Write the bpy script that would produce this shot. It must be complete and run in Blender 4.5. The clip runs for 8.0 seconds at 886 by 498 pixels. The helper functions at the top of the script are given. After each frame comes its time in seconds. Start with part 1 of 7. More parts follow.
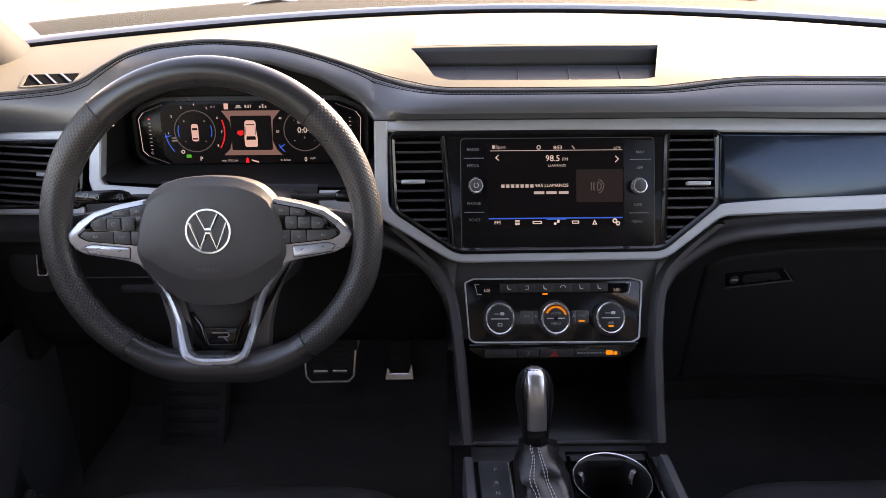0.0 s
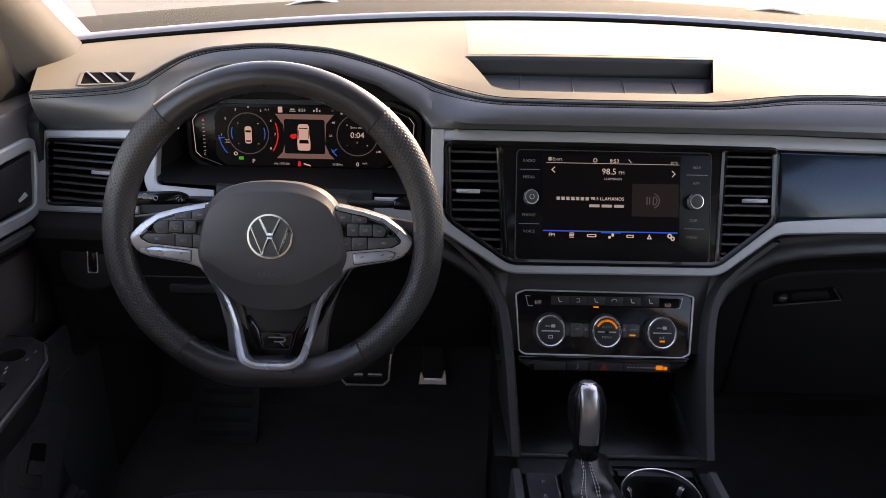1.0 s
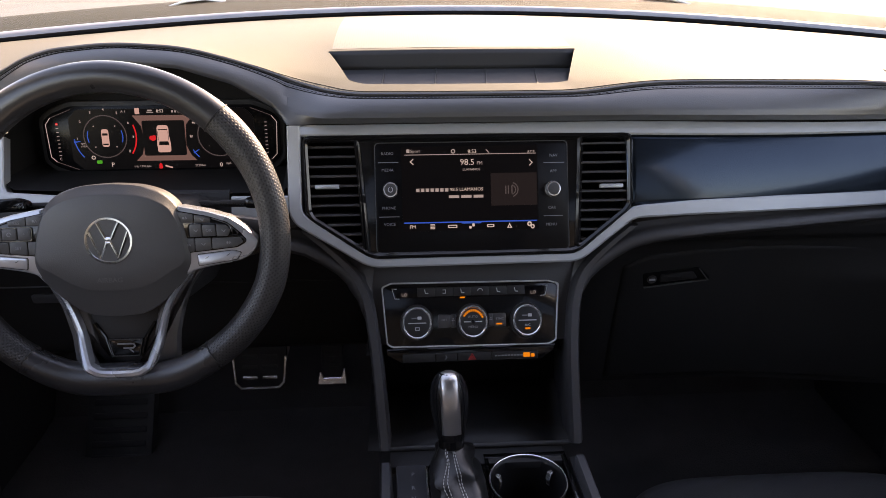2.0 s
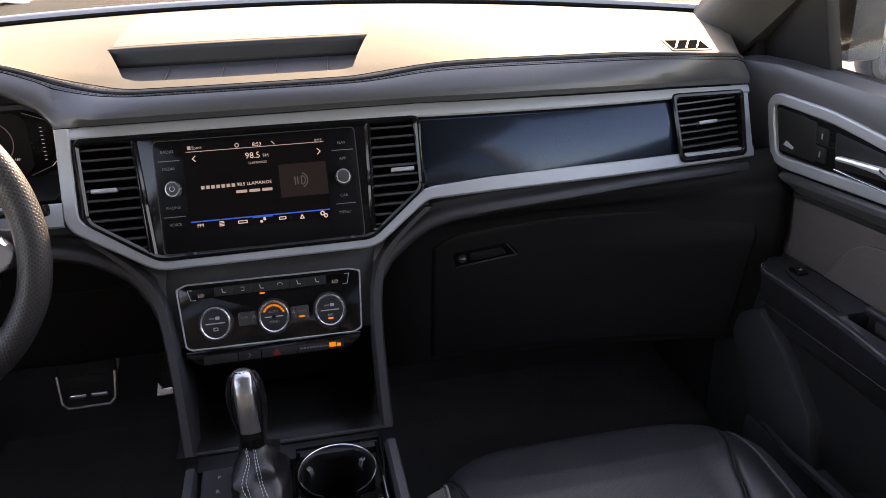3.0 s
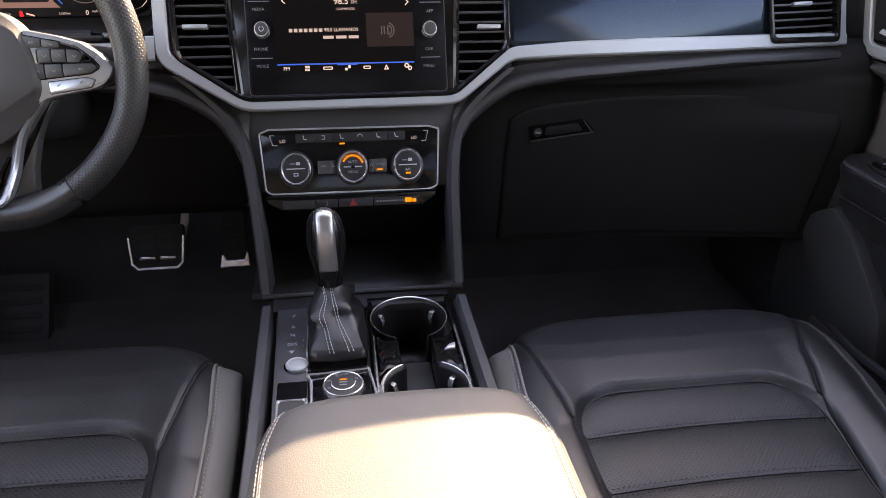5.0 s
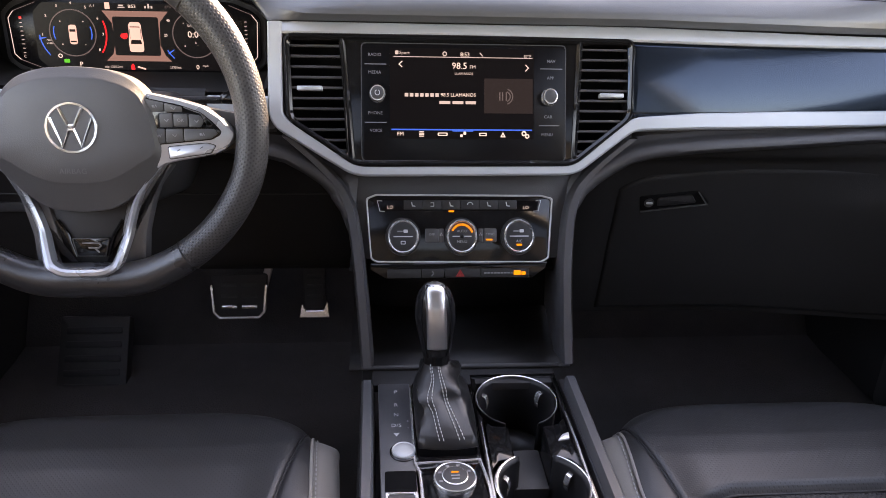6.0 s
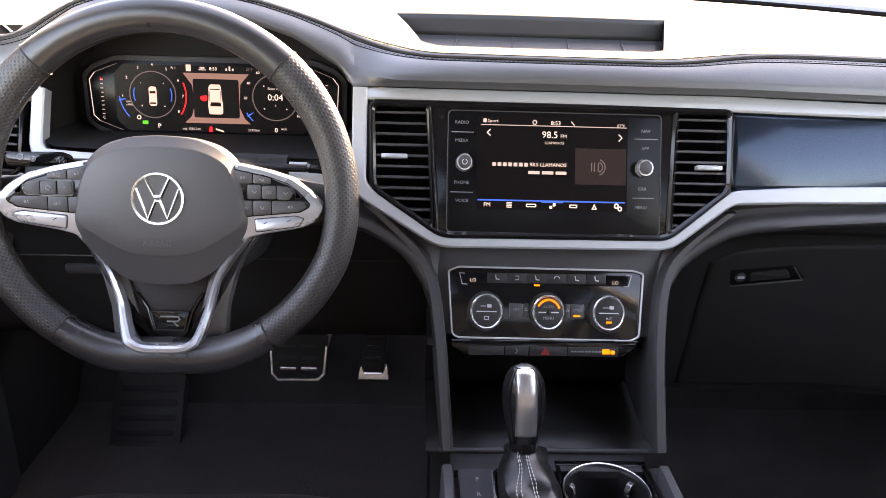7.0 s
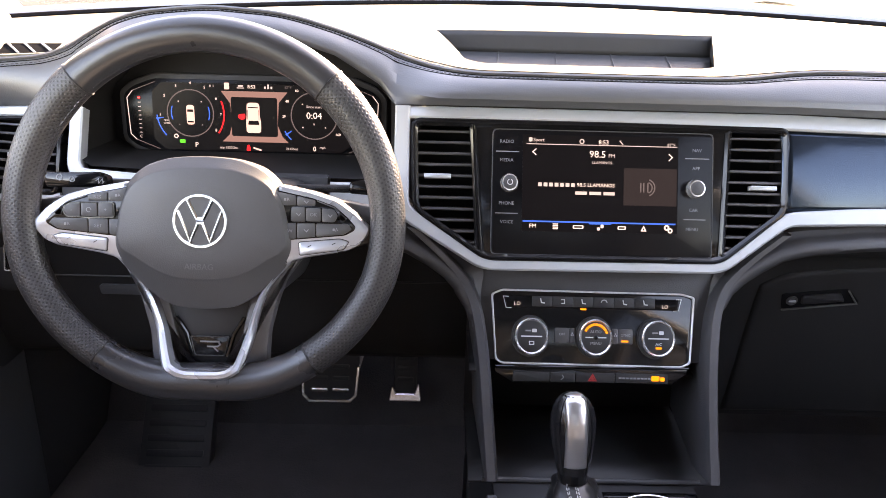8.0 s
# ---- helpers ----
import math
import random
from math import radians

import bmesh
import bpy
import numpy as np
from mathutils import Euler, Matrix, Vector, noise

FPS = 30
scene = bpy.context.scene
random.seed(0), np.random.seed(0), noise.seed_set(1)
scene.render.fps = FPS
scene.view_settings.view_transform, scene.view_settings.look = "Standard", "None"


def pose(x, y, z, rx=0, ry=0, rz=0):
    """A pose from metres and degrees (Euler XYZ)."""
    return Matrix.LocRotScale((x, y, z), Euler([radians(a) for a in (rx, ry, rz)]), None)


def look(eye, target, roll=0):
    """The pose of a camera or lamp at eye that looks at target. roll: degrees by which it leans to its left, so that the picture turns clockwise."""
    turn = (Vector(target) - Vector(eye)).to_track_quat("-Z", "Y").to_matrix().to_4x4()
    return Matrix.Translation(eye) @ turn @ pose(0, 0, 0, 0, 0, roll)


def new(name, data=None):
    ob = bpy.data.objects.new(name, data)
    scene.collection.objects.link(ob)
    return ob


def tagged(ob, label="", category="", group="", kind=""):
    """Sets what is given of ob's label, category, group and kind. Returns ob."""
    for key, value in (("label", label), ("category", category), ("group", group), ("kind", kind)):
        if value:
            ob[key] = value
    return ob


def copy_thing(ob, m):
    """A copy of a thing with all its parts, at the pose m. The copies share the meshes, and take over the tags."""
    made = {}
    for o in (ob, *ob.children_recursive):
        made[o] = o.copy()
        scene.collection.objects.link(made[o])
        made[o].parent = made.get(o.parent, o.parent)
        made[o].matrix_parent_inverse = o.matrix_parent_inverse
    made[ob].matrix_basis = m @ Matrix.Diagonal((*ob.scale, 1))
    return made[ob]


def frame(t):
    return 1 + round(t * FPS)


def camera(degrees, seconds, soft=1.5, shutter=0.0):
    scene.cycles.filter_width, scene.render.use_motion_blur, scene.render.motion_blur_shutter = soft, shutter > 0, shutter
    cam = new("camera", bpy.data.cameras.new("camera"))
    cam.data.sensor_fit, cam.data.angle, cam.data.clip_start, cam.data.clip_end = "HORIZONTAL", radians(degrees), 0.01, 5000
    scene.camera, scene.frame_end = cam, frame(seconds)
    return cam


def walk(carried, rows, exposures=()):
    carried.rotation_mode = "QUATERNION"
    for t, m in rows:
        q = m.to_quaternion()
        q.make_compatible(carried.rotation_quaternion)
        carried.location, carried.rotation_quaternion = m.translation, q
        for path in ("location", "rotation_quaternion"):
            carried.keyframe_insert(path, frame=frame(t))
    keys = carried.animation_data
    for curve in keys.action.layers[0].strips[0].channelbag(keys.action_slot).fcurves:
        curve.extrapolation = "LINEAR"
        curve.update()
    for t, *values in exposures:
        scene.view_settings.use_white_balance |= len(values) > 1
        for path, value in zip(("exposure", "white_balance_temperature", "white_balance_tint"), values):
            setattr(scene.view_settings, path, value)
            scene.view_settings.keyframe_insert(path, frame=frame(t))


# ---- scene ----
cam = camera(61.8, 8.0, soft=0.6)
PATH = [
    (0, (-0.153, -0.901, 0.959), (-0.137, 0.967, 0.245), -0.4),
    (0.5, (-0.206, -0.889, 0.969), (-0.209, 0.977, 0.247), 0.5),
    (1, (-0.212, -0.895, 0.971), (-0.216, 0.972, 0.254), 1.1),
    (1.2, (-0.199, -0.896, 0.972), (-0.187, 0.972, 0.256), 1.1),
    (2.3, (-0.048, -0.9, 0.963), (0.143, 0.955, 0.241), -0.6),
    (2.5, (-0.016, -0.904, 0.962), (0.23, 0.944, 0.238), -1.0),
    (3, (0.05, -0.916, 0.956), (0.412, 0.906, 0.215), -2.0),
    (3.5, (0.1, -0.938, 0.938), (0.522, 0.86, 0.172), -2.6),
    (4, (0.08, -0.952, 0.884), (0.493, 0.83, 0.075), -2.0),
    (4.5, (0.028, -0.963, 0.846), (0.378, 0.815, 0.0), -0.8),
    (4.7, (0.004, -0.964, 0.836), (0.324, 0.816, -0.018), -0.3),
    (5.8, (-0.061, -0.891, 0.9), (0.08, 0.906, 0.032), 1.5),
    (6, (-0.094, -0.879, 0.88), (0.061, 0.949, 0.085), 1.6),
    (6.5, (-0.133, -0.85, 0.894), (-0.026, 1.004, 0.151), 1.8),
    (7, (-0.157, -0.82, 0.899), (-0.082, 1.053, 0.202), 1.9),
    (7.5, (-0.177, -0.801, 0.901), (-0.125, 1.079, 0.221), 1.7),
    (8, (-0.187, -0.793, 0.9), (-0.158, 1.093, 0.234), 1.6),
]
EXPOSURES = [(t, e + 0.05, k, 34) for t, e, k in ((0.0, 3.5, 8800), (0.5, 3.15, 8700), (1.0, 3.0, 8700), (2.5, 3.22, 8900), (3.5, 3.5, 9200), (4.5, 3.8, 9200), (6.0, 4.24, 9300), (7.0, 4.54, 9200), (8.0, 4.7, 9100))]
walk(cam, [(t, look(eye, target, roll)) for t, eye, target, roll in PATH], EXPOSURES)

# ---- light ----
SUN = Vector((0.95, 1.44, 1.0)).normalized()
world = bpy.data.worlds.new("world")
scene.world = world
world.use_nodes = True
wn = world.node_tree
sky = wn.nodes.new("ShaderNodeTexSky")
sky.sky_type = "NISHITA"
sky.sun_disc = False
sky.sun_elevation = math.asin(SUN.z)
sky.sun_rotation = math.atan2(SUN.x, SUN.y)
wn.links.new(sky.outputs[0], wn.nodes["Background"].inputs[0])
wn.nodes["Background"].inputs[1].default_value = 0.15
sun_data = bpy.data.lights.new("sun", "SUN")
sun_data.energy, sun_data.angle, sun_data.color = 2.7, radians(0.5), (1.0, 0.88, 0.70)
sun = new("sun", sun_data)
sun.matrix_world = look(SUN * 20, (0, 0, 0))


# ---- materials ----
def material(name, colour, rough=0.5, metal=0.0, grain=0.0, size=0.001, kind="noise", vary=0.12, coat=0.0, spec=0.5, vary_size=0.06):
    """A procedural surface: colour varied at a large scale, roughness worn, fine relief of the given size in metres."""
    m = bpy.data.materials.new(name)
    m.use_nodes = True
    nt = m.node_tree
    b = nt.nodes["Principled BSDF"]
    b.inputs["Metallic"].default_value = metal
    b.inputs["Specular IOR Level"].default_value = spec
    b.inputs["Coat Weight"].default_value = coat
    b.inputs["Coat Roughness"].default_value = 0.06
    tc = nt.nodes.new("ShaderNodeTexCoord")
    big = nt.nodes.new("ShaderNodeTexNoise")
    big.inputs["Scale"].default_value = 1 / vary_size
    big.inputs["Detail"].default_value = 5
    nt.links.new(tc.outputs["Object"], big.inputs["Vector"])
    mix = nt.nodes.new("ShaderNodeMix")
    mix.data_type = "RGBA"
    mix.inputs[6].default_value = (*[c * (1 - vary) for c in colour], 1)
    mix.inputs[7].default_value = (*[c * (1 + vary) for c in colour], 1)
    nt.links.new(big.outputs["Fac"], mix.inputs[0])
    nt.links.new(mix.outputs[2], b.inputs["Base Color"])
    rr = nt.nodes.new("ShaderNodeMapRange")
    rr.inputs[3].default_value, rr.inputs[4].default_value = max(0.02, rough - 0.06), min(1, rough + 0.06)
    nt.links.new(big.outputs["Fac"], rr.inputs[0])
    nt.links.new(rr.outputs[0], b.inputs["Roughness"])
    if grain:
        if kind == "noise":
            fine = nt.nodes.new("ShaderNodeTexNoise")
            fine.inputs["Detail"].default_value = 3
            out = fine.outputs["Fac"]
        else:
            fine = nt.nodes.new("ShaderNodeTexVoronoi")
            fine.feature = "F1" if kind == "cells" else "DISTANCE_TO_EDGE"
            out = fine.outputs["Distance"]
        fine.inputs["Scale"].default_value = 1 / size
        nt.links.new(tc.outputs["Object"], fine.inputs["Vector"])
        bump = nt.nodes.new("ShaderNodeBump")
        bump.inputs["Strength"].default_value = grain
        bump.inputs["Distance"].default_value = size * 0.4
        nt.links.new(out, bump.inputs["Height"])
        nt.links.new(bump.outputs[0], b.inputs["Normal"])
    return m


def dotted(name, colour, hole, rough, pitch, radius, relief=0.6, axes=(0, 1)):
    """Leather pierced with a regular net of small holes."""
    m = material(name, colour, rough, vary=0.15)
    nt = m.node_tree
    b = nt.nodes["Principled BSDF"]
    uv = nt.nodes.new("ShaderNodeUVMap")
    vor = nt.nodes.new("ShaderNodeTexVoronoi")
    vor.voronoi_dimensions = "2D"
    vor.inputs["Randomness"].default_value = 0.0
    vor.inputs["Scale"].default_value = 1 / pitch
    rot = nt.nodes.new("ShaderNodeMapping")
    rot.inputs["Rotation"].default_value = (0, 0, radians(45))
    nt.links.new(uv.outputs[0], rot.inputs[0])
    nt.links.new(rot.outputs[0], vor.inputs["Vector"])
    ramp = nt.nodes.new("ShaderNodeMapRange")
    ramp.inputs[1].default_value, ramp.inputs[2].default_value = radius * 0.7, radius * 1.2
    nt.links.new(vor.outputs["Distance"], ramp.inputs[0])
    old = b.inputs["Base Color"].links[0].from_socket
    mix = nt.nodes.new("ShaderNodeMix")
    mix.data_type = "RGBA"
    mix.inputs[6].default_value = (*hole, 1)
    nt.links.new(old, mix.inputs[7])
    nt.links.new(ramp.outputs[0], mix.inputs[0])
    nt.links.new(mix.outputs[2], b.inputs["Base Color"])
    bump = nt.nodes.new("ShaderNodeBump")
    bump.inputs["Strength"].default_value = relief
    bump.inputs["Distance"].default_value = 0.0006
    nt.links.new(ramp.outputs[0], bump.inputs["Height"])
    nt.links.new(bump.outputs[0], b.inputs["Normal"])
    return m


def glow(name, colour, strength):
    m = bpy.data.materials.new(name)
    m.use_nodes = True
    b = m.node_tree.nodes["Principled BSDF"]
    b.inputs["Base Color"].default_value = (0.003, 0.003, 0.003, 1)
    b.inputs["Roughness"].default_value = 0.3
    b.inputs["Specular IOR Level"].default_value = 0.06
    b.inputs["Emission Color"].default_value = (*colour, 1)
    b.inputs["Emission Strength"].default_value = strength
    return m


def clear(name, tint=(1, 1, 1)):
    m = bpy.data.materials.new(name)
    m.use_nodes = True
    nt = m.node_tree
    b = nt.nodes["Principled BSDF"]
    nt.nodes.remove(b)
    see, shine, mix = nt.nodes.new("ShaderNodeBsdfTransparent"), nt.nodes.new("ShaderNodeBsdfGlossy"), nt.nodes.new("ShaderNodeMixShader")
    see.inputs[0].default_value = (*tint, 1)
    shine.inputs["Roughness"].default_value = 0.02
    mix.inputs[0].default_value = 0.04
    nt.links.new(see.outputs[0], mix.inputs[1])
    nt.links.new(shine.outputs[0], mix.inputs[2])
    nt.links.new(mix.outputs[0], nt.nodes["Material Output"].inputs[0])
    return m


LIT = 0.074  # the displays, on the same scale as the daylight
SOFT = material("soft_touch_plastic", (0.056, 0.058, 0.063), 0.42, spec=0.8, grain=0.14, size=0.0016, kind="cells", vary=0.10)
# black plastic in full sun: the warm glare is put into this pale colour
DASH_TOP = material("sunlit_soft_plastic", (0.134, 0.121, 0.094), 0.70, spec=0.14, grain=0.16, size=0.0016, kind="cells", vary=0.10)
HARD = material("hard_grained_plastic", (0.033, 0.033, 0.035), 0.55, grain=0.5, size=0.0012, kind="noise", vary=0.15)
# near-black without sheen: paints the shade inside hollows and gaps
VOID = material("hollow_shade_black", (0.008, 0.008, 0.0085), 0.9, spec=0.0, vary=0.2)
DARK = material("black_plastic", (0.0175, 0.0172, 0.018), 0.5, spec=0.35, grain=0.3, size=0.001, vary=0.2)
PIANO = material("gloss_black", (0.007, 0.007, 0.0075), 0.10, spec=0.36, vary=0.3)
GLASS_BLACK = material("display_glass", (0.005, 0.0048, 0.0055), 0.2, vary=0.2, spec=0.10)
LOW = material("lower_panel_plastic", (0.0170, 0.0164, 0.0168), 0.65, spec=0.25, grain=0.4, size=0.0012, vary=0.15)
WHEEL_SILVER = material("wheel_silver", (0.37, 0.39, 0.425), 0.28, metal=0.60, grain=0.1, size=0.0006, vary=0.05)
SILVER = material("satin_silver", (0.36, 0.38, 0.395), 0.45, metal=0.30, grain=0.1, size=0.0006, vary=0.05)
BRIGHT = material("satin_chrome", (0.78, 0.78, 0.78), 0.24, metal=0.85, vary=0.05)
BRUSHED = material("brushed_knob_metal", (0.52, 0.52, 0.52), 0.30, metal=0.9, grain=0.05, size=0.0006, vary=0.06, vary_size=0.02)
SATIN = material("pale_satin_metal", (0.62, 0.62, 0.63), 0.30, metal=0.45, vary=0.04)
SLAT = material("slat_plastic", (0.046, 0.045, 0.046), 0.36, vary=0.12)
CHROME = material("chrome", (0.80, 0.80, 0.80), 0.08, metal=1.0, vary=0.03)
LEATHER = material("smooth_leather", (0.023, 0.023, 0.025), 0.29, spec=0.6, grain=0.10, size=0.0014, kind="cells", vary=0.15)
SEAT = material("seat_leather", (0.021, 0.021, 0.022), 0.36, spec=0.6, grain=0.16, size=0.0016, kind="cells", vary=0.15)
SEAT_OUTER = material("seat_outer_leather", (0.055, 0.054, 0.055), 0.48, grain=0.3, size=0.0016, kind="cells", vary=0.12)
# lit copy for the console side: light caught by the flank is in the colour
SEAT_SIDE_LIT = material("seat_side_leather_lit", (0.255, 0.238, 0.22), 0.48, grain=0.3, size=0.0016, kind="cells", vary=0.12)
ARMREST = material("armrest_leather", (0.092, 0.093, 0.089), 0.50, grain=0.25, size=0.0014, kind="cells", vary=0.12)
PERF = dotted("pierced_seat_leather", (0.024, 0.0245, 0.026), (0.010, 0.010, 0.010), 0.42, 0.0040, 0.24)
FRONT_PERF = dotted("finely_pierced_leather", (0.0275, 0.0275, 0.029), (0.017, 0.017, 0.0175), 0.38, 0.0040, 0.22, relief=0.3)
RIMPERF = dotted("pierced_rim_leather", (0.027, 0.026, 0.027), (0.004, 0.004, 0.004), 0.42, 0.0036, 0.28, relief=0.6)
THREAD = material("pale_thread", (0.42, 0.42, 0.41), 0.8, vary=0.1)
THREAD_DARK = material("dark_thread", (0.017, 0.0165, 0.016), 0.85, spec=0.15, vary=0.1)
CARPET = material("black_carpet", (0.056, 0.053, 0.053), 0.95, grain=1.0, size=0.003, vary=0.4)
DOOR = material("door_plastic", (0.064, 0.063, 0.066), 0.40, grain=0.16, size=0.0016, kind="cells", vary=0.12)
RAIL = material("rail_plastic", (0.040, 0.040, 0.043), 0.40, grain=0.2, size=0.0016, kind="cells", vary=0.12)
# paler plastic that paints a highlight on the latch's edge
SLAT_DIM = material("edge_highlight_plastic", (0.085, 0.083, 0.082), 0.5, vary=0.15)
ROLL = material("roll_plastic", (0.030, 0.029, 0.031), 0.50, grain=0.25, size=0.0014, kind="cells", vary=0.12)
FABRIC = material("door_leather", (0.100, 0.086, 0.080), 0.6, grain=0.5, size=0.002, kind="cells", vary=0.1)
HEADLINER = material("grey_fabric", (0.22, 0.215, 0.21), 0.9, grain=0.5, size=0.002, vary=0.08)
PILLAR = material("pillar_fabric", (0.066, 0.064, 0.060), 0.9, spec=0.25, grain=0.5, size=0.0011, vary=0.1)
RUBBER = material("rubber_mat", (0.019, 0.0195, 0.021), 0.6, grain=0.3, size=0.001, vary=0.1)
PAINT = material("white_car_paint", (0.78, 0.78, 0.76), 0.25, coat=0.8, vary=0.03)
ASPHALT = material("worn_asphalt", (0.066, 0.065, 0.062), 0.9, grain=0.2, size=0.02, vary=0.35, vary_size=0.6)
COWL = material("dusty_cowl_plastic", (0.020, 0.0185, 0.012), 0.9, spec=0.1, grain=0.4, size=0.004, vary=0.25)
MIRROR = material("mirror_glass", (0.12, 0.14, 0.17), 0.02, metal=1.0, vary=0.0)
WINDOW = clear("window_glass", (0.90, 0.93, 0.91))
PRIVACY = clear("privacy_glass", (0.36, 0.38, 0.39))
ICON = material("printed_grey", (0.42, 0.42, 0.43), 0.6, vary=0.05)
ICON_MID = material("printed_soft_grey", (0.26, 0.26, 0.27), 0.6, vary=0.05)
EMBOSS = material("embossed_grey", (0.075, 0.074, 0.075), 0.6, vary=0.05)
ICON_DIM = material("printed_dim_grey", (0.16, 0.16, 0.17), 0.6, vary=0.05)
BLUE_DECOR = material("slate_blue_decor", (0.022, 0.033, 0.047), 0.17, metal=0.80, coat=0.10, spec=0.3, vary=0.08)
WHITE_LIT = glow("white_light", (1.0, 0.97, 0.95), 0.75 * LIT)
DIM_LIT = glow("dim_white_light", (0.75, 0.74, 0.76), 0.62 * LIT)
GREY_LIT = glow("grey_light", (0.24, 0.23, 0.25), 0.42 * LIT)
PANEL_LIT = glow("cover_picture_light", (0.055, 0.048, 0.052), 0.35 * LIT)
BLUE_LIT = glow("blue_light", (0.02, 0.15, 0.80), 0.9 * LIT)
ORANGE_LIT = glow("orange_light", (1.0, 0.32, 0.02), 1.1 * LIT)
RED_LIT = glow("red_light", (1.0, 0.03, 0.04), 0.9 * LIT)
GREEN_LIT = glow("green_light", (0.03, 0.75, 0.06), 0.7 * LIT)
PEACH_LIT = glow("peach_light", (0.52, 0.34, 0.32), 0.42 * LIT)
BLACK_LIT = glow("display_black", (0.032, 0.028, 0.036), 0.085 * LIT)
CAR_LIT = glow("pink_white_light", (1.0, 0.72, 0.68), 0.75 * LIT)


def carbon(m):
    """A fine woven hatch under the lacquer of the decor panel."""
    nt = m.node_tree
    b = nt.nodes["Principled BSDF"]
    tc = nt.nodes.new("ShaderNodeTexCoord")
    ch = nt.nodes.new("ShaderNodeTexChecker")
    ch.inputs["Scale"].default_value = 500
    mp = nt.nodes.new("ShaderNodeMapping")
    mp.inputs["Rotation"].default_value = (0, radians(45), 0)
    nt.links.new(tc.outputs["Object"], mp.inputs[0])
    nt.links.new(mp.outputs[0], ch.inputs[0])
    bump = nt.nodes.new("ShaderNodeBump")
    bump.inputs["Strength"].default_value = 0.12
    bump.inputs["Distance"].default_value = 0.0003
    nt.links.new(ch.outputs["Fac"], bump.inputs["Height"])
    nt.links.new(bump.outputs[0], b.inputs["Normal"])


carbon(BLUE_DECOR)


# ---- building tools ----
def thing(name, at, label, category, group="", kind=""):
    ob = new(name)
    ob.empty_display_size = 0.02
    ob.location = at
    return tagged(ob, label, category, group, kind)


def part(name, bm, mat, parent=None, label="", smooth=True, solid=0.0):
    me = bpy.data.meshes.new(name)
    bmesh.ops.recalc_face_normals(bm, faces=bm.faces)
    bm.to_mesh(me)
    bm.free()
    me.materials.append(mat)
    if smooth:
        me.shade_smooth()
        me.set_sharp_from_angle(angle=radians(38))
    ob = new(name, me)
    adopt(ob, parent)
    if label:
        ob["label"] = label
    if solid:
        s = ob.modifiers.new("thickness", "SOLIDIFY")
        s.thickness, s.offset = solid, -1
    return ob


def adopt(ob, parent):
    if parent is not None:
        ob.parent = parent
        if parent.type == "EMPTY":
            ob.matrix_parent_inverse = Matrix.Translation(-parent.location)


def smooth_curve(pts, x, soften=0.012):
    xs, ys = [p[0] for p in pts], [p[1] for p in pts]
    return float(np.mean([np.interp(x + k * soften, xs, ys) for k in (-2, -1, 0, 1, 2)]))


def offset(poly, d):
    """A polygon drawn in by d."""
    n = len(poly)
    area = sum(poly[i][0] * poly[(i + 1) % n][1] - poly[(i + 1) % n][0] * poly[i][1] for i in range(n))
    s = 1 if area > 0 else -1
    out = []
    for i in range(n):
        a, b, c = Vector(poly[i - 1]), Vector(poly[i]), Vector(poly[(i + 1) % n])
        e1, e2 = (b - a), (c - b)
        if e1.length < 1e-9 or e2.length < 1e-9:
            out.append((b.x, b.y))
            continue
        n1 = Vector((-e1.y, e1.x)).normalized() * s
        n2 = Vector((-e2.y, e2.x)).normalized() * s
        k = n1 + n2
        k = k / max(0.35, k.length_squared / 2)
        out.append((b.x + k.x * d, b.y + k.y * d))
    return out


def rounded(poly, r, steps=4):
    """A polygon with its corners rounded."""
    out, n = [], len(poly)
    for i in range(n):
        a, b, c = Vector(poly[i - 1]), Vector(poly[i]), Vector(poly[(i + 1) % n])
        q = min(r, (a - b).length * 0.45, (c - b).length * 0.45)
        p1, p2 = b + (a - b).normalized() * q, b + (c - b).normalized() * q
        for k in range(steps + 1):
            t = k / steps
            p = p1 * (1 - t) ** 2 + b * 2 * t * (1 - t) + p2 * t ** 2
            out.append((p.x, p.y))
    return out


def eased(pts, times=2):
    """An open line with its corners cut twice, ends kept."""
    for _ in range(times):
        out = [pts[0]]
        for p, q in zip(pts, pts[1:]):
            out += [tuple(a * 0.75 + b * 0.25 for a, b in zip(p, q)), tuple(a * 0.25 + b * 0.75 for a, b in zip(p, q))]
        pts = out + [pts[-1]]
    return pts


def bent(path, r=0.010):
    """An open line of (u, v, width) with its corners rounded over the length r."""
    out = [path[0]]
    for a, b, c in zip(path, path[1:], path[2:]):
        a, b, c = Vector(a), Vector(b), Vector(c)
        q = min(r, (a - b).length * 0.45, (c - b).length * 0.45)
        p1, p2 = b + (a - b).normalized() * q, b + (c - b).normalized() * q
        out += [tuple(p1 * (1 - t) ** 2 + b * 2 * t * (1 - t) + p2 * t ** 2) for t in span(0, 1, 5)]
    return out + [path[-1]]


def rect(x0, y0, x1, y1):
    return [(x0, y0), (x1, y0), (x1, y1), (x0, y1)]


def oval(cx, cy, rx, ry=None, n=32):
    ry = rx if ry is None else ry
    return [(cx + rx * math.cos(2 * math.pi * i / n), cy + ry * math.sin(2 * math.pi * i / n)) for i in range(n)]


def loops(bm, rings, closed=True, cap0=False, cap1=False):
    """Quads between rings of as many places each."""
    vs = [[bm.verts.new(p) for p in r] for r in rings]
    n = len(vs[0])
    for a, b in zip(vs, vs[1:]):
        for i in range(n if closed else n - 1):
            j = (i + 1) % n
            bm.faces.new((a[i], a[j], b[j], b[i]))
    if cap0:
        bm.faces.new(vs[0][::-1])
    if cap1:
        bm.faces.new(vs[-1])
    return vs


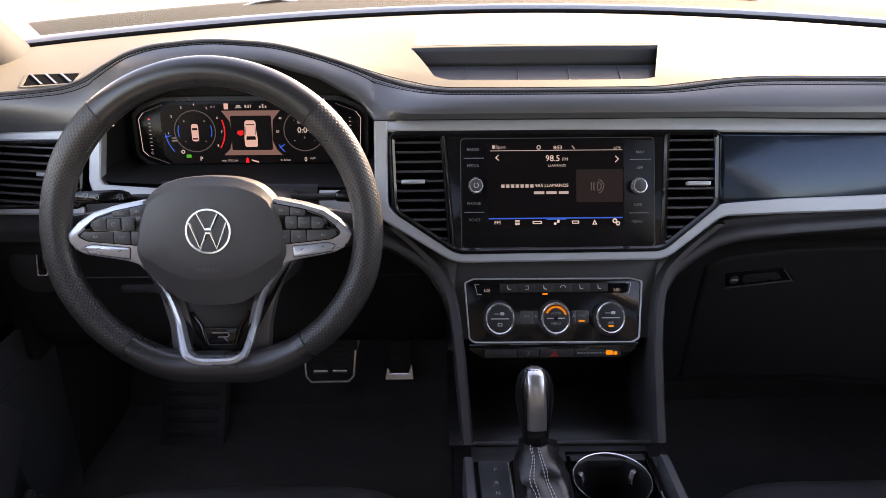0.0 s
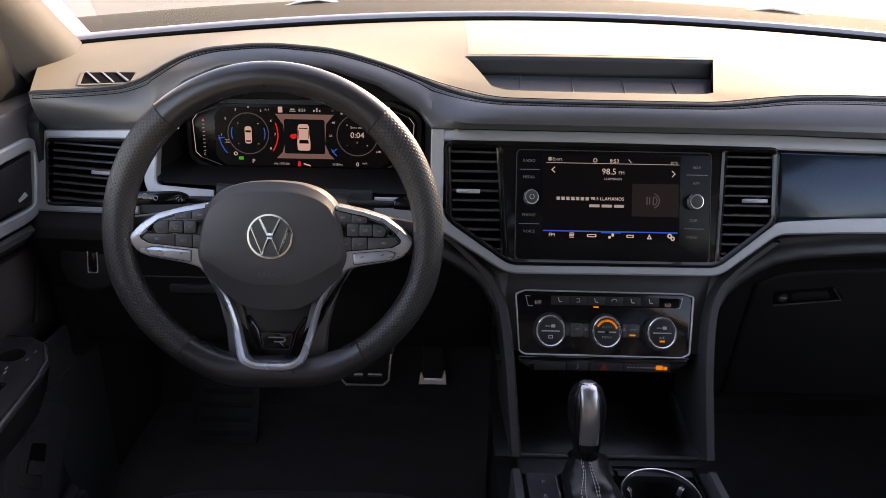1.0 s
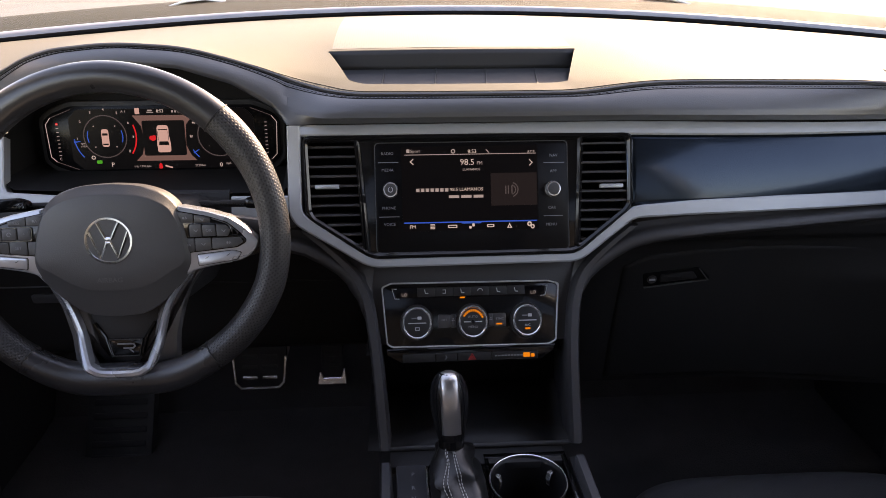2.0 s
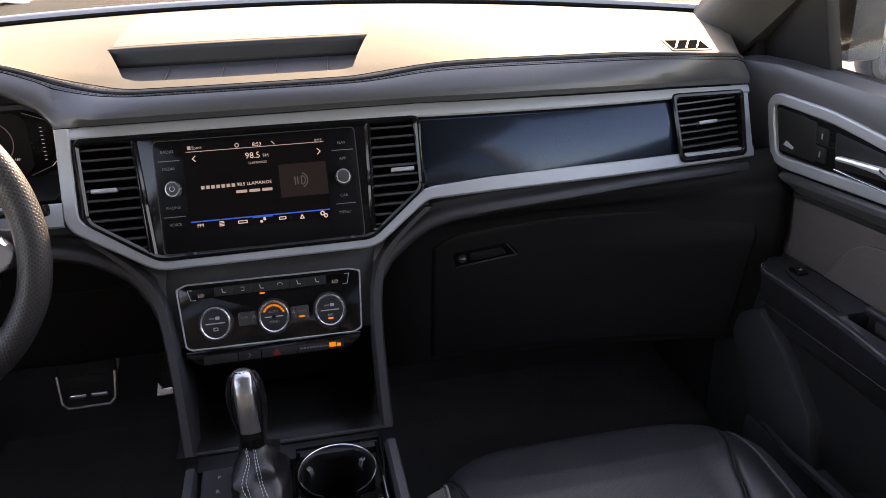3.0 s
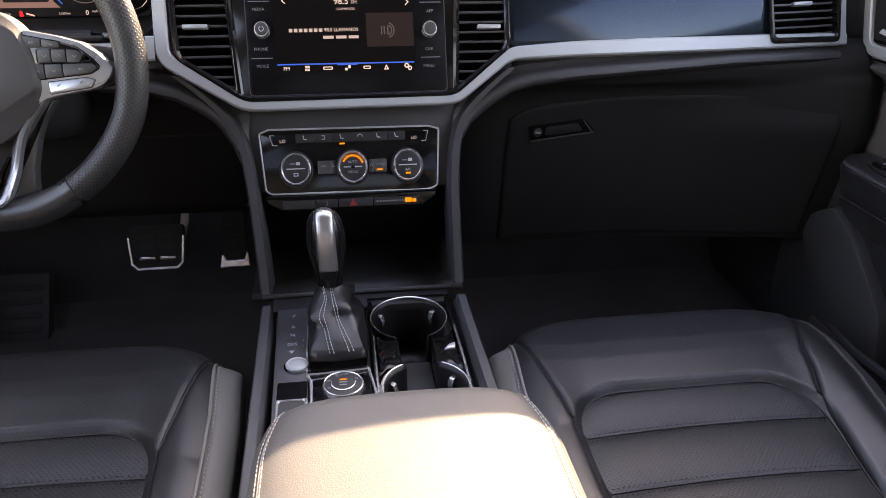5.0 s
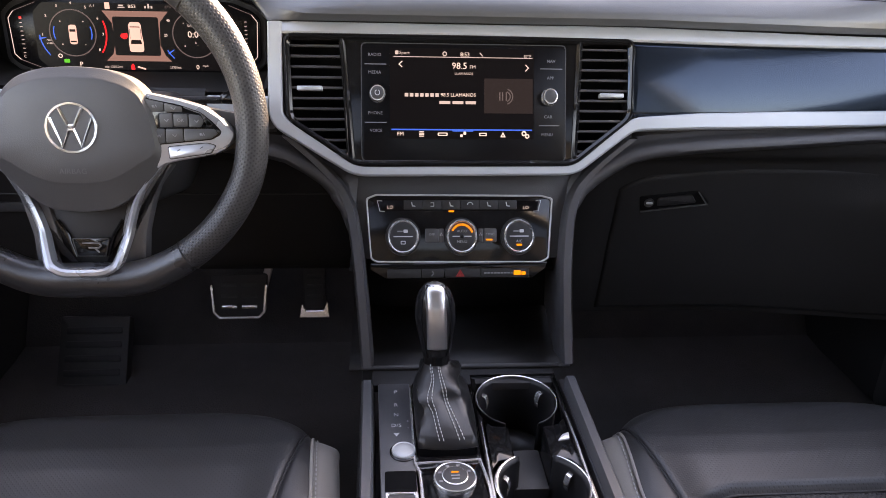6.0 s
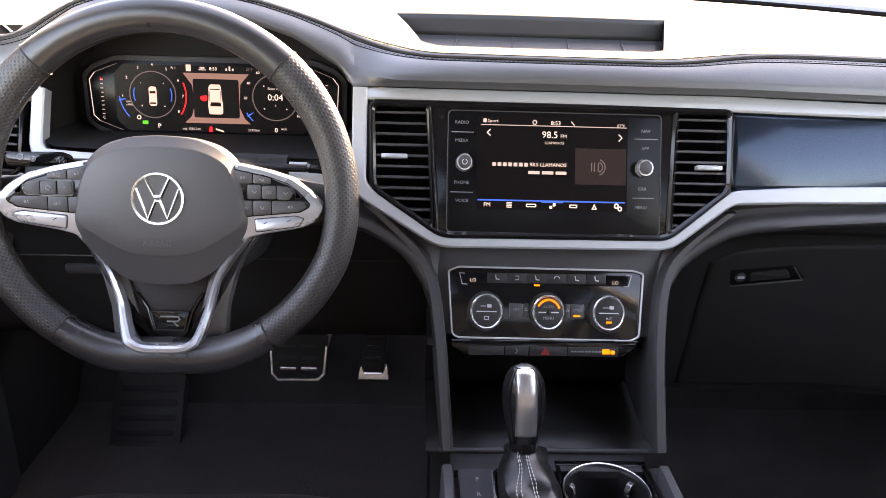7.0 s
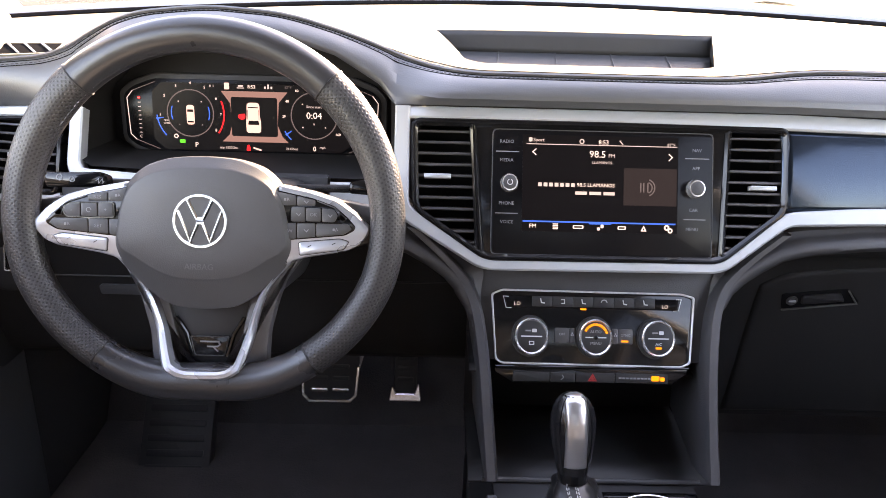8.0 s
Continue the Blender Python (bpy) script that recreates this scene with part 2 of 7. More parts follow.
def prism(poly, warp, d0, d1, bevel=0.0, bm=None):
    """A plate with the outline poly, from depth d0 to d1 in the surface warp, its front edge bevelled."""
    bm = bm or bmesh.new()
    rings = [[warp(u, v, d0) for u, v in poly]]
    if bevel:
        rings.append([warp(u, v, d1 - bevel) for u, v in poly])
        rings.append([warp(u, v, d1 - bevel * 0.3) for u, v in offset(poly, bevel * 0.3)])
        rings.append([warp(u, v, d1) for u, v in offset(poly, bevel)])
    else:
        rings.append([warp(u, v, d1) for u, v in poly])
    loops(bm, rings, True, True, True)
    return bm


def hollow(outer, inner, warp, d0, d1, bevel=0.0008, bm=None):
    """A frame between two outlines of as many corners each."""
    bm = bm or bmesh.new()
    rings = [[warp(u, v, d0) for u, v in outer], [warp(u, v, d1 - bevel) for u, v in outer],
             [warp(u, v, d1) for u, v in offset(outer, bevel)], [warp(u, v, d1) for u, v in offset(inner, -bevel)],
             [warp(u, v, d1 - bevel) for u, v in inner], [warp(u, v, d0) for u, v in inner]]
    rings.append(rings[0])
    vs = [[bm.verts.new(p) for p in r] for r in rings[:-1]]
    vs.append(vs[0])
    n = len(outer)
    for a, b in zip(vs, vs[1:]):
        for i in range(n):
            j = (i + 1) % n
            bm.faces.new((a[i], a[j], b[j], b[i]))
    return bm


def ribbon(path, widths, warp, d0, d1, bevel=0.0015, fine=0.012, bm=None):
    """A flat bevelled strip along a line in the surface warp."""
    bm = bm or bmesh.new()
    if not isinstance(widths, (list, tuple)):
        widths = [widths] * len(path)
    pts = []
    for (a, wa), (b, wb) in zip(zip(path, widths), list(zip(path, widths))[1:]):
        a, b = Vector(a), Vector(b)
        n = max(1, int((b - a).length / fine))
        for k in range(n):
            pts.append((a.lerp(b, k / n), wa + (wb - wa) * k / n))
    pts.append((Vector(path[-1]), widths[-1]))
    rings = []
    for i, (p, w) in enumerate(pts):
        a = pts[max(0, i - 1)][0]
        c = pts[min(len(pts) - 1, i + 1)][0]
        e1 = (p - a).normalized() if (p - a).length else (c - p).normalized()
        e2 = (c - p).normalized() if (c - p).length else e1
        n1, n2 = Vector((-e1.y, e1.x)), Vector((-e2.y, e2.x))
        k = n1 + n2
        k = k / max(0.4, k.length_squared / 2)
        h = w / 2
        rings.append([warp(*(p + k * o), d) for o, d in ((-h, d0), (-h, d1 - bevel), (-h + bevel, d1), (h - bevel, d1), (h, d1 - bevel), (h, d0))])
    loops(bm, rings, True, True, True)
    return bm


def tube(path, radius, n=8, closed=False, bm=None, flat=1.0, up=None):
    """A round bar along a line in space; flat squeezes its section along up."""
    bm = bm or bmesh.new()
    path = [Vector(p) for p in path]
    m = len(path)
    rings, last = [], None
    for i, p in enumerate(path):
        a = path[i - 1] if (i or closed) else p
        c = path[(i + 1) % m] if (i < m - 1 or closed) else p
        t = (c - a).normalized()
        if up is not None:
            s = t.cross(Vector(up)).normalized()
        else:
            if last is None:
                last = t.orthogonal().normalized()
            s = (last - t * last.dot(t)).normalized()
            last = s
        q = s.cross(t)
        r = radius[i] if isinstance(radius, (list, tuple)) else radius
        rings.append([p + s * (r * math.cos(2 * math.pi * k / n)) + q * (r * flat * math.sin(2 * math.pi * k / n)) for k in range(n)])
    if closed:
        rings.append(rings[0])
        vs = [[bm.verts.new(p) for p in r] for r in rings[:-1]]
        vs.append(vs[0])
        for a, b in zip(vs, vs[1:]):
            for k in range(n):
                bm.faces.new((a[k], a[(k + 1) % n], b[(k + 1) % n], b[k]))
    else:
        loops(bm, rings, True, True, True)
    return bm


def lathe(profile, warp, cu, cv, n=40, bm=None):
    """A turned piece: (radius, depth) rows round the point (cu, cv) of the surface warp."""
    bm = bm or bmesh.new()
    rings = [[warp(cu + r * math.cos(2 * math.pi * k / n), cv + r * math.sin(2 * math.pi * k / n), d) for k in range(n)] for r, d in profile]
    loops(bm, rings, True, True, True)
    return bm


def sheet(f, us, vs, skip=None, bm=None):
    """A grid of quads through f(u, v), with the two parameters as its texture map."""
    bm = bm or bmesh.new()
    grid = [[bm.verts.new(f(u, v)) for v in vs] for u in us]
    uv = bm.loops.layers.uv.verify()
    for i in range(len(us) - 1):
        for j in range(len(vs) - 1):
            if skip and skip((us[i] + us[i + 1]) / 2, (vs[j] + vs[j + 1]) / 2):
                continue
            face = bm.faces.new((grid[i][j], grid[i + 1][j], grid[i + 1][j + 1], grid[i][j + 1]))
            for loop, (a, b) in zip(face.loops, ((i, j), (i + 1, j), (i + 1, j + 1), (i, j + 1))):
                loop[uv].uv = (us[a], vs[b])
    return bm


def block(x0, y0, z0, x1, y1, z1, bevel=0.004, m=None, bm=None):
    """A box with rounded edges."""
    bm = bm or bmesh.new()
    made = bmesh.ops.create_cube(bm, size=1)["verts"]
    t = Matrix.Translation(((x0 + x1) / 2, (y0 + y1) / 2, (z0 + z1) / 2)) @ Matrix.Diagonal((abs(x1 - x0), abs(y1 - y0), abs(z1 - z0), 1))
    bmesh.ops.transform(bm, matrix=(m or Matrix()) @ t, verts=made)
    if bevel:
        edges = list({e for v in made for e in v.link_edges})
        bmesh.ops.bevel(bm, geom=edges, offset=bevel, segments=2, affect="EDGES", profile=0.6)
    return bm


def span(a, b, n):
    return [a + (b - a) * i / n for i in range(n + 1)]


def dashes(path, length, gap, radius, bm=None):
    """Single stitches along a line in space, each a short thread of its own."""
    bm = bm or bmesh.new()
    path = [Vector(p) for p in path]
    run, at = 0.0, 0.0
    for a, b in zip(path, path[1:]):
        seg = (b - a).length
        if seg < 1e-9:
            continue
        t = (b - a) / seg
        s = t.orthogonal().normalized()
        q = s.cross(t)
        while at < run + seg:
            p0 = a + t * (at - run)
            p1 = p0 + t * length
            rings = [[p + s * (r * math.cos(k * math.pi / 2)) + q * (r * math.sin(k * math.pi / 2)) for k in range(4)]
                     for p, r in ((p0, radius * 0.6), (p0.lerp(p1, 0.5), radius), (p1, radius * 0.6))]
            loops(bm, rings, True, True, True)
            at += length + gap
        run += seg
    return bm


TEXTS = []


def write(string, warp, u, v, d, size, mat, parent, align="CENTER", name="lettering"):
    """Words in the built-in font, laid on the surface warp."""
    o = warp(u, v, d)
    ex, ey = (warp(u + 0.001, v, d) - o).normalized(), (warp(u, v + 0.001, d) - o).normalized()
    ez = ex.cross(ey).normalized()
    m = Matrix((ex, ey, ez)).transposed().to_4x4()
    m.translation = o
    cu = bpy.data.curves.new(name, "FONT")
    cu.body, cu.size, cu.align_x, cu.align_y = string, size, align, "CENTER"
    cu.extrude = 0.0001
    cu.resolution_u = 2
    TEXTS.append((new(name, cu), m, mat, parent, name))


def lay_texts():
    bpy.context.view_layer.update()
    deps = bpy.context.evaluated_depsgraph_get()
    made = []
    for ob, m, mat, parent, name in TEXTS:
        me = bpy.data.meshes.new_from_object(ob.evaluated_get(deps))
        made.append((me, m, mat, parent, name))
    for ob, *_ in TEXTS:
        cu = ob.data
        bpy.data.objects.remove(ob)
        bpy.data.curves.remove(cu)
    for me, m, mat, parent, name in made:
        me.name = name
        me.materials.clear()
        me.materials.append(mat)
        me.transform(m)
        adopt_to = new(name, me)
        adopt(adopt_to, parent)


def flat_bars(rows, warp, d, mat, parent, name="printed_bar", thick=0.0002):
    """Plain bars (u0, v0, u1, v1) in one mesh, for print too small to read."""
    bm = bmesh.new()
    for u0, v0, u1, v1 in rows:
        prism(rect(u0, v0, u1, v1), warp, d - thick, d + thick, 0, bm)
    return part(name, bm, mat, parent, smooth=False)


def ring_arc(cu, cv, r, width, a0, a1, warp, d, n=24, bm=None):
    """A flat arc of a ring, from angle a0 to a1 in degrees."""
    bm = bm or bmesh.new()
    outer, inner = [], []
    for k in range(n + 1):
        a = radians(a0 + (a1 - a0) * k / n)
        outer.append((cu + (r + width / 2) * math.cos(a), cv + (r + width / 2) * math.sin(a)))
        inner.append((cu + (r - width / 2) * math.cos(a), cv + (r - width / 2) * math.sin(a)))
    for k in range(n):
        prism([outer[k], outer[k + 1], inner[k + 1], inner[k]], warp, d - 0.0002, d + 0.0002, 0, bm)
    return bm


# ---- the surfaces of the dashboard ----
TILT_FACE, TILT_STACK, TILT_WHEEL = math.atan(0.38), math.atan(0.45), math.atan(0.23)


def face(x, z, d=0.0):
    """The raked front of the dashboard, swept forward to its ends; d is towards the seats."""
    y = 0.020 + 0.38 * (z - 0.70) + 0.226 * max(0.0, abs(x) - 0.2) ** 2
    return Vector((x, y - d * math.cos(TILT_FACE), z + d * math.sin(TILT_FACE)))


def stack(x, z, d=0.0):
    """The front of the centre stack."""
    y = -0.022 + 0.45 * (z - 0.53)
    return Vector((x, y - d * math.cos(TILT_STACK), z + d * math.sin(TILT_STACK)))


def plane(origin, u, v):
    o, u, v = Vector(origin), Vector(u).normalized(), Vector(v).normalized()
    n = u.cross(v).normalized()
    return lambda a, b, d=0.0: o + u * a + v * b + n * d


WHEEL_AT = Vector((-0.404, -0.105, 0.6815))
wheel = plane(WHEEL_AT, (1, 0, 0), (0, math.sin(TILT_WHEEL), math.cos(TILT_WHEEL)))
CLUSTER_AT = Vector((-0.413, 0.131, 0.742))
dials = plane(CLUSTER_AT, (1, 0, 0), (0, 0.10, 1))

STITCH_Y = [(-0.80, 0.07), (-0.70, 0.09), (-0.63, 0.10), (-0.58, 0.088), (-0.53, 0.076), (-0.44, 0.066), (-0.355, 0.07), (-0.28, 0.08),
            (-0.206, 0.086), (-0.157, 0.059), (-0.05, 0.053), (0.10, 0.053), (0.155, 0.056), (0.235, 0.066), (0.39, 0.072), (0.55, 0.074), (0.655, 0.068), (0.69, 0.074), (0.715, 0.096), (0.74, 0.134), (0.80, 0.22)]
STITCH_Z = [(-0.80, 0.802), (-0.70, 0.806), (-0.63, 0.813), (-0.579, 0.843), (-0.533, 0.863), (-0.443, 0.873), (-0.355, 0.867), (-0.281, 0.845),
            (-0.206, 0.815), (-0.157, 0.809), (0.15, 0.809), (0.235, 0.8185), (0.30, 0.8195), (0.55, 0.8150), (0.69, 0.8060), (0.715, 0.8005), (0.74, 0.786), (0.80, 0.755)]
LIP_Z = [(-0.605, 0.772), (-0.59, 0.785), (-0.55, 0.822), (-0.50, 0.845), (-0.43, 0.853), (-0.36, 0.846), (-0.30, 0.826), (-0.25, 0.795), (-0.232, 0.772)]
HOOD0, HOOD1 = -0.605, -0.232


def stitch(x):
    return Vector((x, smooth_curve(STITCH_Y, x), smooth_curve(STITCH_Z, x)))


def screen_base(x):
    return Vector((x, 0.62 - 0.45 * x * x, 0.873 - 0.050 * x * x))


def trim_top(x):
    return float(np.interp(x, [-0.80, -0.78, -0.60, -0.22, 0.22, 0.4, 0.6, 0.745, 0.80], [0.745, 0.746, 0.757, 0.772, 0.772, 0.768, 0.762, 0.755, 0.752]))


def fascia_foot(x):
    """The lower edge of the padded front: the trim, or the lip of the cluster's hood."""
    if HOOD0 < x < HOOD1:
        z = float(np.interp(x, [p[0] for p in LIP_Z], [p[1] for p in LIP_Z]))
        k = (z - 0.772) / 0.081
        return Vector((x, face(x, 0.772).y * (1 - k) ** 3 + (stitch(x).y - 0.022) * (1 - (1 - k) ** 3), z))
    return face(x, trim_top(x) + 0.002, 0.004)

# ---- the shell of the car and what lies outside ----
def build_outside():
    bm = bmesh.new()
    for p in ((-400, -400), (400, -400), (400, 400), (-400, 400)):
        bm.verts.new((*p, -0.52))
    bm.faces.new(bm.verts)
    tagged(part("ground", bm, ASPHALT), "sunlit worn grey asphalt of a car park around the vehicle", "ground", kind="structure")
    bonnet = thing("bonnet", (0, 1.2, 0.80), "white painted bonnet of the car, in glaring sun", "car bonnet")

    def skin(u, v):
        x = u * (0.84 - 0.10 * v)
        y = 0.98 - 0.75 * (u * 0.72) ** 2 + v * (1.02 + 0.3 * (u * 0.72) ** 2)
        return Vector((x, y, 0.893 + 0.022 * math.exp(-((abs(u) - 0.62) / 0.08) ** 2) - 0.05 * u * u - 0.10 * v * v - 0.02 * v))
    part("skin", sheet(skin, span(-1, 1, 40), span(0, 1, 20)), PAINT, bonnet, solid=0.004)

    def cowl(u, v):
        b = screen_base(u * 0.90)
        b.x *= 1.05
        return Vector((b.x, b.y + 0.05 + v * 0.36, b.z + 0.002 + 0.026 * v + 0.004 * math.sin(v * 3.14)))
    tagged(part("cowl_panel", sheet(cowl, span(-1.06, 1.06, 44), span(0, 1, 8)), COWL, solid=0.004), "dusty grey-green plastic cowl at the foot of the windscreen", "cowl", kind="structure")
    wiper = thing("wiper_arm", (0.1, 0.85, 0.88), "black windscreen wiper arm lying on the cowl", "wiper")
    arm = [screen_base(x) + Vector((0, 0.22 - 0.10 * (x - 0.05), 0.004)) for x in span(0.05, 0.62, 12)]
    part("arm", tube(arm, 0.006, 8, flat=0.6, up=(0, 0, 1)), DARK, wiper)
    part("blade", tube([p + Vector((0, -0.03, 0.004)) for p in arm[4:]], 0.003, 6), RUBBER, wiper)


def build_shell():
    floor = bmesh.new()

    def ground(u, v):
        y = -2.6 + v
        z = 0.10 if y < 0.43 else 0.10 + (y - 0.43) * 1.5
        if y < -0.75:
            z = 0.06
        return Vector((u, y, z))
    sheet(ground, span(-0.86, 0.86, 12), span(0, 3.25, 60), bm=floor)
    tagged(part("floor", floor, CARPET, solid=0.02), "black carpet of the footwells, rising to the bulkhead", "floor", kind="structure")
    roof = bmesh.new()

    def top(u, v):
        y = -2.7 + v * (2.58 - 0.26 * u * u)
        return Vector((u * 0.69, y, 1.345 - 0.05 * u * u - 0.05 * max(0, v - 0.7) ** 2 * 2))
    sheet(top, span(-1, 1, 12), span(0, 1, 20), bm=roof)
    tagged(part("ceiling", roof, HEADLINER, solid=0.03), "pale grey fabric headliner", "ceiling", kind="structure")
    bm = block(-0.88, -2.74, -0.2, 0.88, -2.70, 0.95, 0.01)
    block(-0.70, -2.74, 1.24, 0.70, -2.70, 1.36, 0.01, bm=bm)
    tagged(part("wall_rear", bm, HEADLINER), "closed rear end of the cabin under the back window", "wall", kind="structure")
    bm = block(-0.88, 0.64, -0.2, 0.88, 0.68, 0.855, 0.005)
    tagged(part("bulkhead", bm, CARPET), "carpeted bulkhead behind the dashboard", "bulkhead", kind="structure")
    for s in (-1, 1):
        bm = bmesh.new()
        block(s * 0.86, -2.7, -0.2, s * 0.90, -1.15, 0.80, 0.01, bm=bm)
        block(s * 0.80, 0.19, -0.2, s * 0.90, 0.66, 0.835, 0.01, bm=bm)
        part_wall = part("wall_side", bm, LOW)
        tagged(part_wall, "plain dark inner side of the car body", "wall", kind="structure")
        bm = bmesh.new()
        for y0, y1 in ((-0.98, -1.12), (-1.95, -2.05), (-2.6, -2.72)):
            rings = [[Vector((s * x, y, z)) for x, y in ((0.80 - 0.16 * k, y0), (0.86 - 0.16 * k, y0), (0.86 - 0.16 * k, y1), (0.80 - 0.16 * k, y1))] for k, z in ((0, 0.78), (1, 1.33))]
            loops(bm, rings, True, True, True)
        tagged(part("pillar_trim", bm, HEADLINER), "grey door pillar between the side windows", "pillar", kind="structure")
        # the front roof pillar, from the end of the dashboard up to the roof
        swell = 0.034 if s > 0 else 0.026
        bm = bmesh.new()
        rings = []
        for k in span(-0.10, 1.0, 30):
            q = k * abs(k)
            e = Vector((0.772 - 0.09 * q, 0.335 - 0.72 * k, 0.858 + 0.45 * k)) if s > 0 else Vector((0.798 - 0.115 * q, 0.300 - 0.69 * k, 0.860 + 0.45 * k))
            g = Vector((0.790 - 0.11 * q, 0.219 - 0.64 * k, 0.790 + 0.42 * k)) if s > 0 else Vector((0.812 - 0.125 * q, 0.205 - 0.64 * k, 0.785 + 0.42 * k))
            out = Vector((0.055, 0.0, 0.0))
            inner_side = [e.lerp(g, t) - Vector((swell * math.sin(math.pi * t) ** 1.2, 0, 0)) for t in span(0, 1, 10)]
            rings.append([Vector((s * p.x, p.y, p.z)) for p in inner_side + [g + out, e + out]])
        loops(bm, rings, True, True, True)
        tagged(part("front_pillar", bm, PILLAR), "grey fabric-grained front roof pillar beside the windscreen", "pillar", kind="structure")
        # the outer edge of the pillar and the wing
        bm = bmesh.new()
        rings = []
        for k in span(0, 1, 10):
            c = Vector((s * (0.862 - 0.12 * k * k), 0.40 - 0.76 * k, 0.84 + 0.49 * k))
            rings.append([c + Vector((s * dx, dy, 0)) for dx, dy in ((-0.03, 0.045), (0.02, 0.03), (0.03, -0.06), (-0.03, -0.03))])
        loops(bm, rings, True, True, True)
        tagged(part("outer_pillar", bm, PAINT), "white painted outer edge of the front pillar", "pillar", kind="structure")
        # dark rear glass
        bm = bmesh.new()
        sheet(lambda u, v: Vector((s * (0.85 - 0.17 * v), -1.10 - 1.62 * u, 0.79 + 0.54 * v)), (0, 1), (0, 1), bm=bm)
        tagged(part("window_rear_side", bm, PRIVACY, solid=0.004), "dark tinted rear side window", "window", kind="structure")
    bm = sheet(lambda u, v: Vector((u * (0.80 - 0.12 * v), -2.72, 0.94 + 0.32 * v)), (-1, 1), (0, 1))
    tagged(part("window_back", bm, PRIVACY, solid=0.004), "dark tinted back window", "window", kind="structure")
    # the windscreen
    def glass(u, v):
        b = screen_base(u * 0.78) + Vector((0, 0.035, 0.004))
        t = Vector((u * 0.69, -0.12 - 0.26 * u * u, 1.335 - 0.02 * u * u))
        return b.lerp(t, v) + Vector((0, 0.04, 0.03)) * math.sin(v * math.pi)
    pane = part("windscreen", sheet(glass, span(-1, 1, 16), span(0, 1, 8)), WINDOW, solid=0.004)
    tagged(pane, "clear raked windscreen glass above the dashboard", "windscreen", kind="structure")


build_outside()
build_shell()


# ---- dashboard ----
dashboard = thing("dashboard", (0, 0.2, 0.70), "black soft-touch dashboard with stitched pad and silver trim", "dashboard")
TRAY0, TRAY1 = -0.187, 0.170


def pad_rows(x):
    s, b = stitch(x), screen_base(x)
    ya = s.y + 0.029
    yb = min(max(0.204, ya + 0.05), b.y - 0.03)
    return s, b, min(ya, yb - 0.02), yb


def pad_power(x):
    """How strongly the top is domed: less towards the ends."""
    return 3.2 - 1.7 * max(0.0, min(1.0, (abs(x) - 0.50) / 0.12))


def pad(x, v):
    """The top of the dashboard: v 0 at the seam, 1 and 2 at the tray's edges, 3 at the windscreen."""
    s, b, ya, yb = pad_rows(x)
    y = s.y + (ya - s.y) * v if v <= 1 else ya + (yb - ya) * (v - 1) if v <= 2 else yb + (b.y - yb) * (v - 2)
    w = (y - s.y) / (b.y - s.y)
    z = s.z + (b.z - s.z) * (1 - (1 - w) ** pad_power(x))
    f = v if v <= 1 else 2 - v if v <= 2 else 0
    x += f * (0.032 * max(0.0, 1 - abs(x - TRAY0) / 0.06) - 0.034 * max(0.0, 1 - abs(x - TRAY1) / 0.06))
    x += 0.10 * w * max(0.0, abs(x) - 0.6) / 0.15 * (1 if x > 0 else -1)
    return Vector((x, y, z))


PAD_X = sorted(set(span(-0.760, 0.736, 110)) | {TRAY0, TRAY1})
PAD_X = [x for x in PAD_X if not (0 < abs(x - TRAY0) < 0.006 or 0 < abs(x - TRAY1) < 0.006)]
PAD_V = span(0, 1, 6) + span(1, 2, 8)[1:] + span(2, 3, 16)[1:]
upper_pad = part("upper_pad", sheet(pad, PAD_X, PAD_V, lambda u, v: TRAY0 < u < TRAY1 and 1 < v < 2), DASH_TOP, dashboard, "grained black dashboard top, with the sun's glare painted in pale")


def shoulder(x):
    """The padded front juts out in a shallow shoulder in the middle of the car."""
    return float(np.interp(x, [HOOD1, -0.17, 0.60, 0.76], [0, 1, 0.8, 0.2]))


def fascia(x, v):
    a, b = fascia_foot(x), stitch(x)
    p = a.lerp(b, v)
    k = shoulder(x)
    if k > 0:
        d = a + Vector((0, -0.004, 0.003))
        c = a + Vector((0, -0.0125, 0.0105))
        if v < 0.10:
            q = a.lerp(d, v / 0.10)
        elif v < 0.30:
            q = d.lerp(c, (v - 0.10) / 0.20)
        else:
            w = (v - 0.30) / 0.70
            q = c.lerp(b, w) + Vector((0, -0.002, 0.003)) * math.sin(w * math.pi)
        # the crease is a soft fold
        fold = math.exp(-((v - 0.30) / 0.06) ** 2)
        q += Vector((0, 0.0016, -0.0012)) * fold
        return p.lerp(q, min(1.0, k * 1.25))
    bulge = math.sin(v * math.pi) * float(np.interp(x, [-0.72, HOOD0, HOOD1], [0.010, 0.004, 0.004]))
    if v < 0.15:
        bulge -= (0.15 - v) * 0.02
    return p + Vector((0, -bulge, bulge * 0.3))


part("front_pad", sheet(fascia, span(-0.760, HOOD0, 16) + span(HOOD0, HOOD1, 60)[1:] + span(HOOD1, 0.736, 80)[1:], span(0, 1, 30)), SOFT, dashboard, "padded black front of the dashboard under the seam")
part("seam_welt", tube([stitch(x) + Vector((0, 0.0, 0.0015)) for x in span(-0.760, 0.732, 200)], 0.0022, 6), SOFT, dashboard)
STITCH_X = span(-0.757, 0.722, 258)
for row, lift in ((lambda x: pad(x, 0.19), Vector((0, 0, 0.0002))), (lambda x: fascia(x, 0.895), Vector((0, -0.0003, 0.0001)))):
    part("seam_stitching", dashes([row(x) + lift for x in STITCH_X], 0.0034, 0.0018, 0.0004), THREAD_DARK, dashboard, "row of grey stitches")
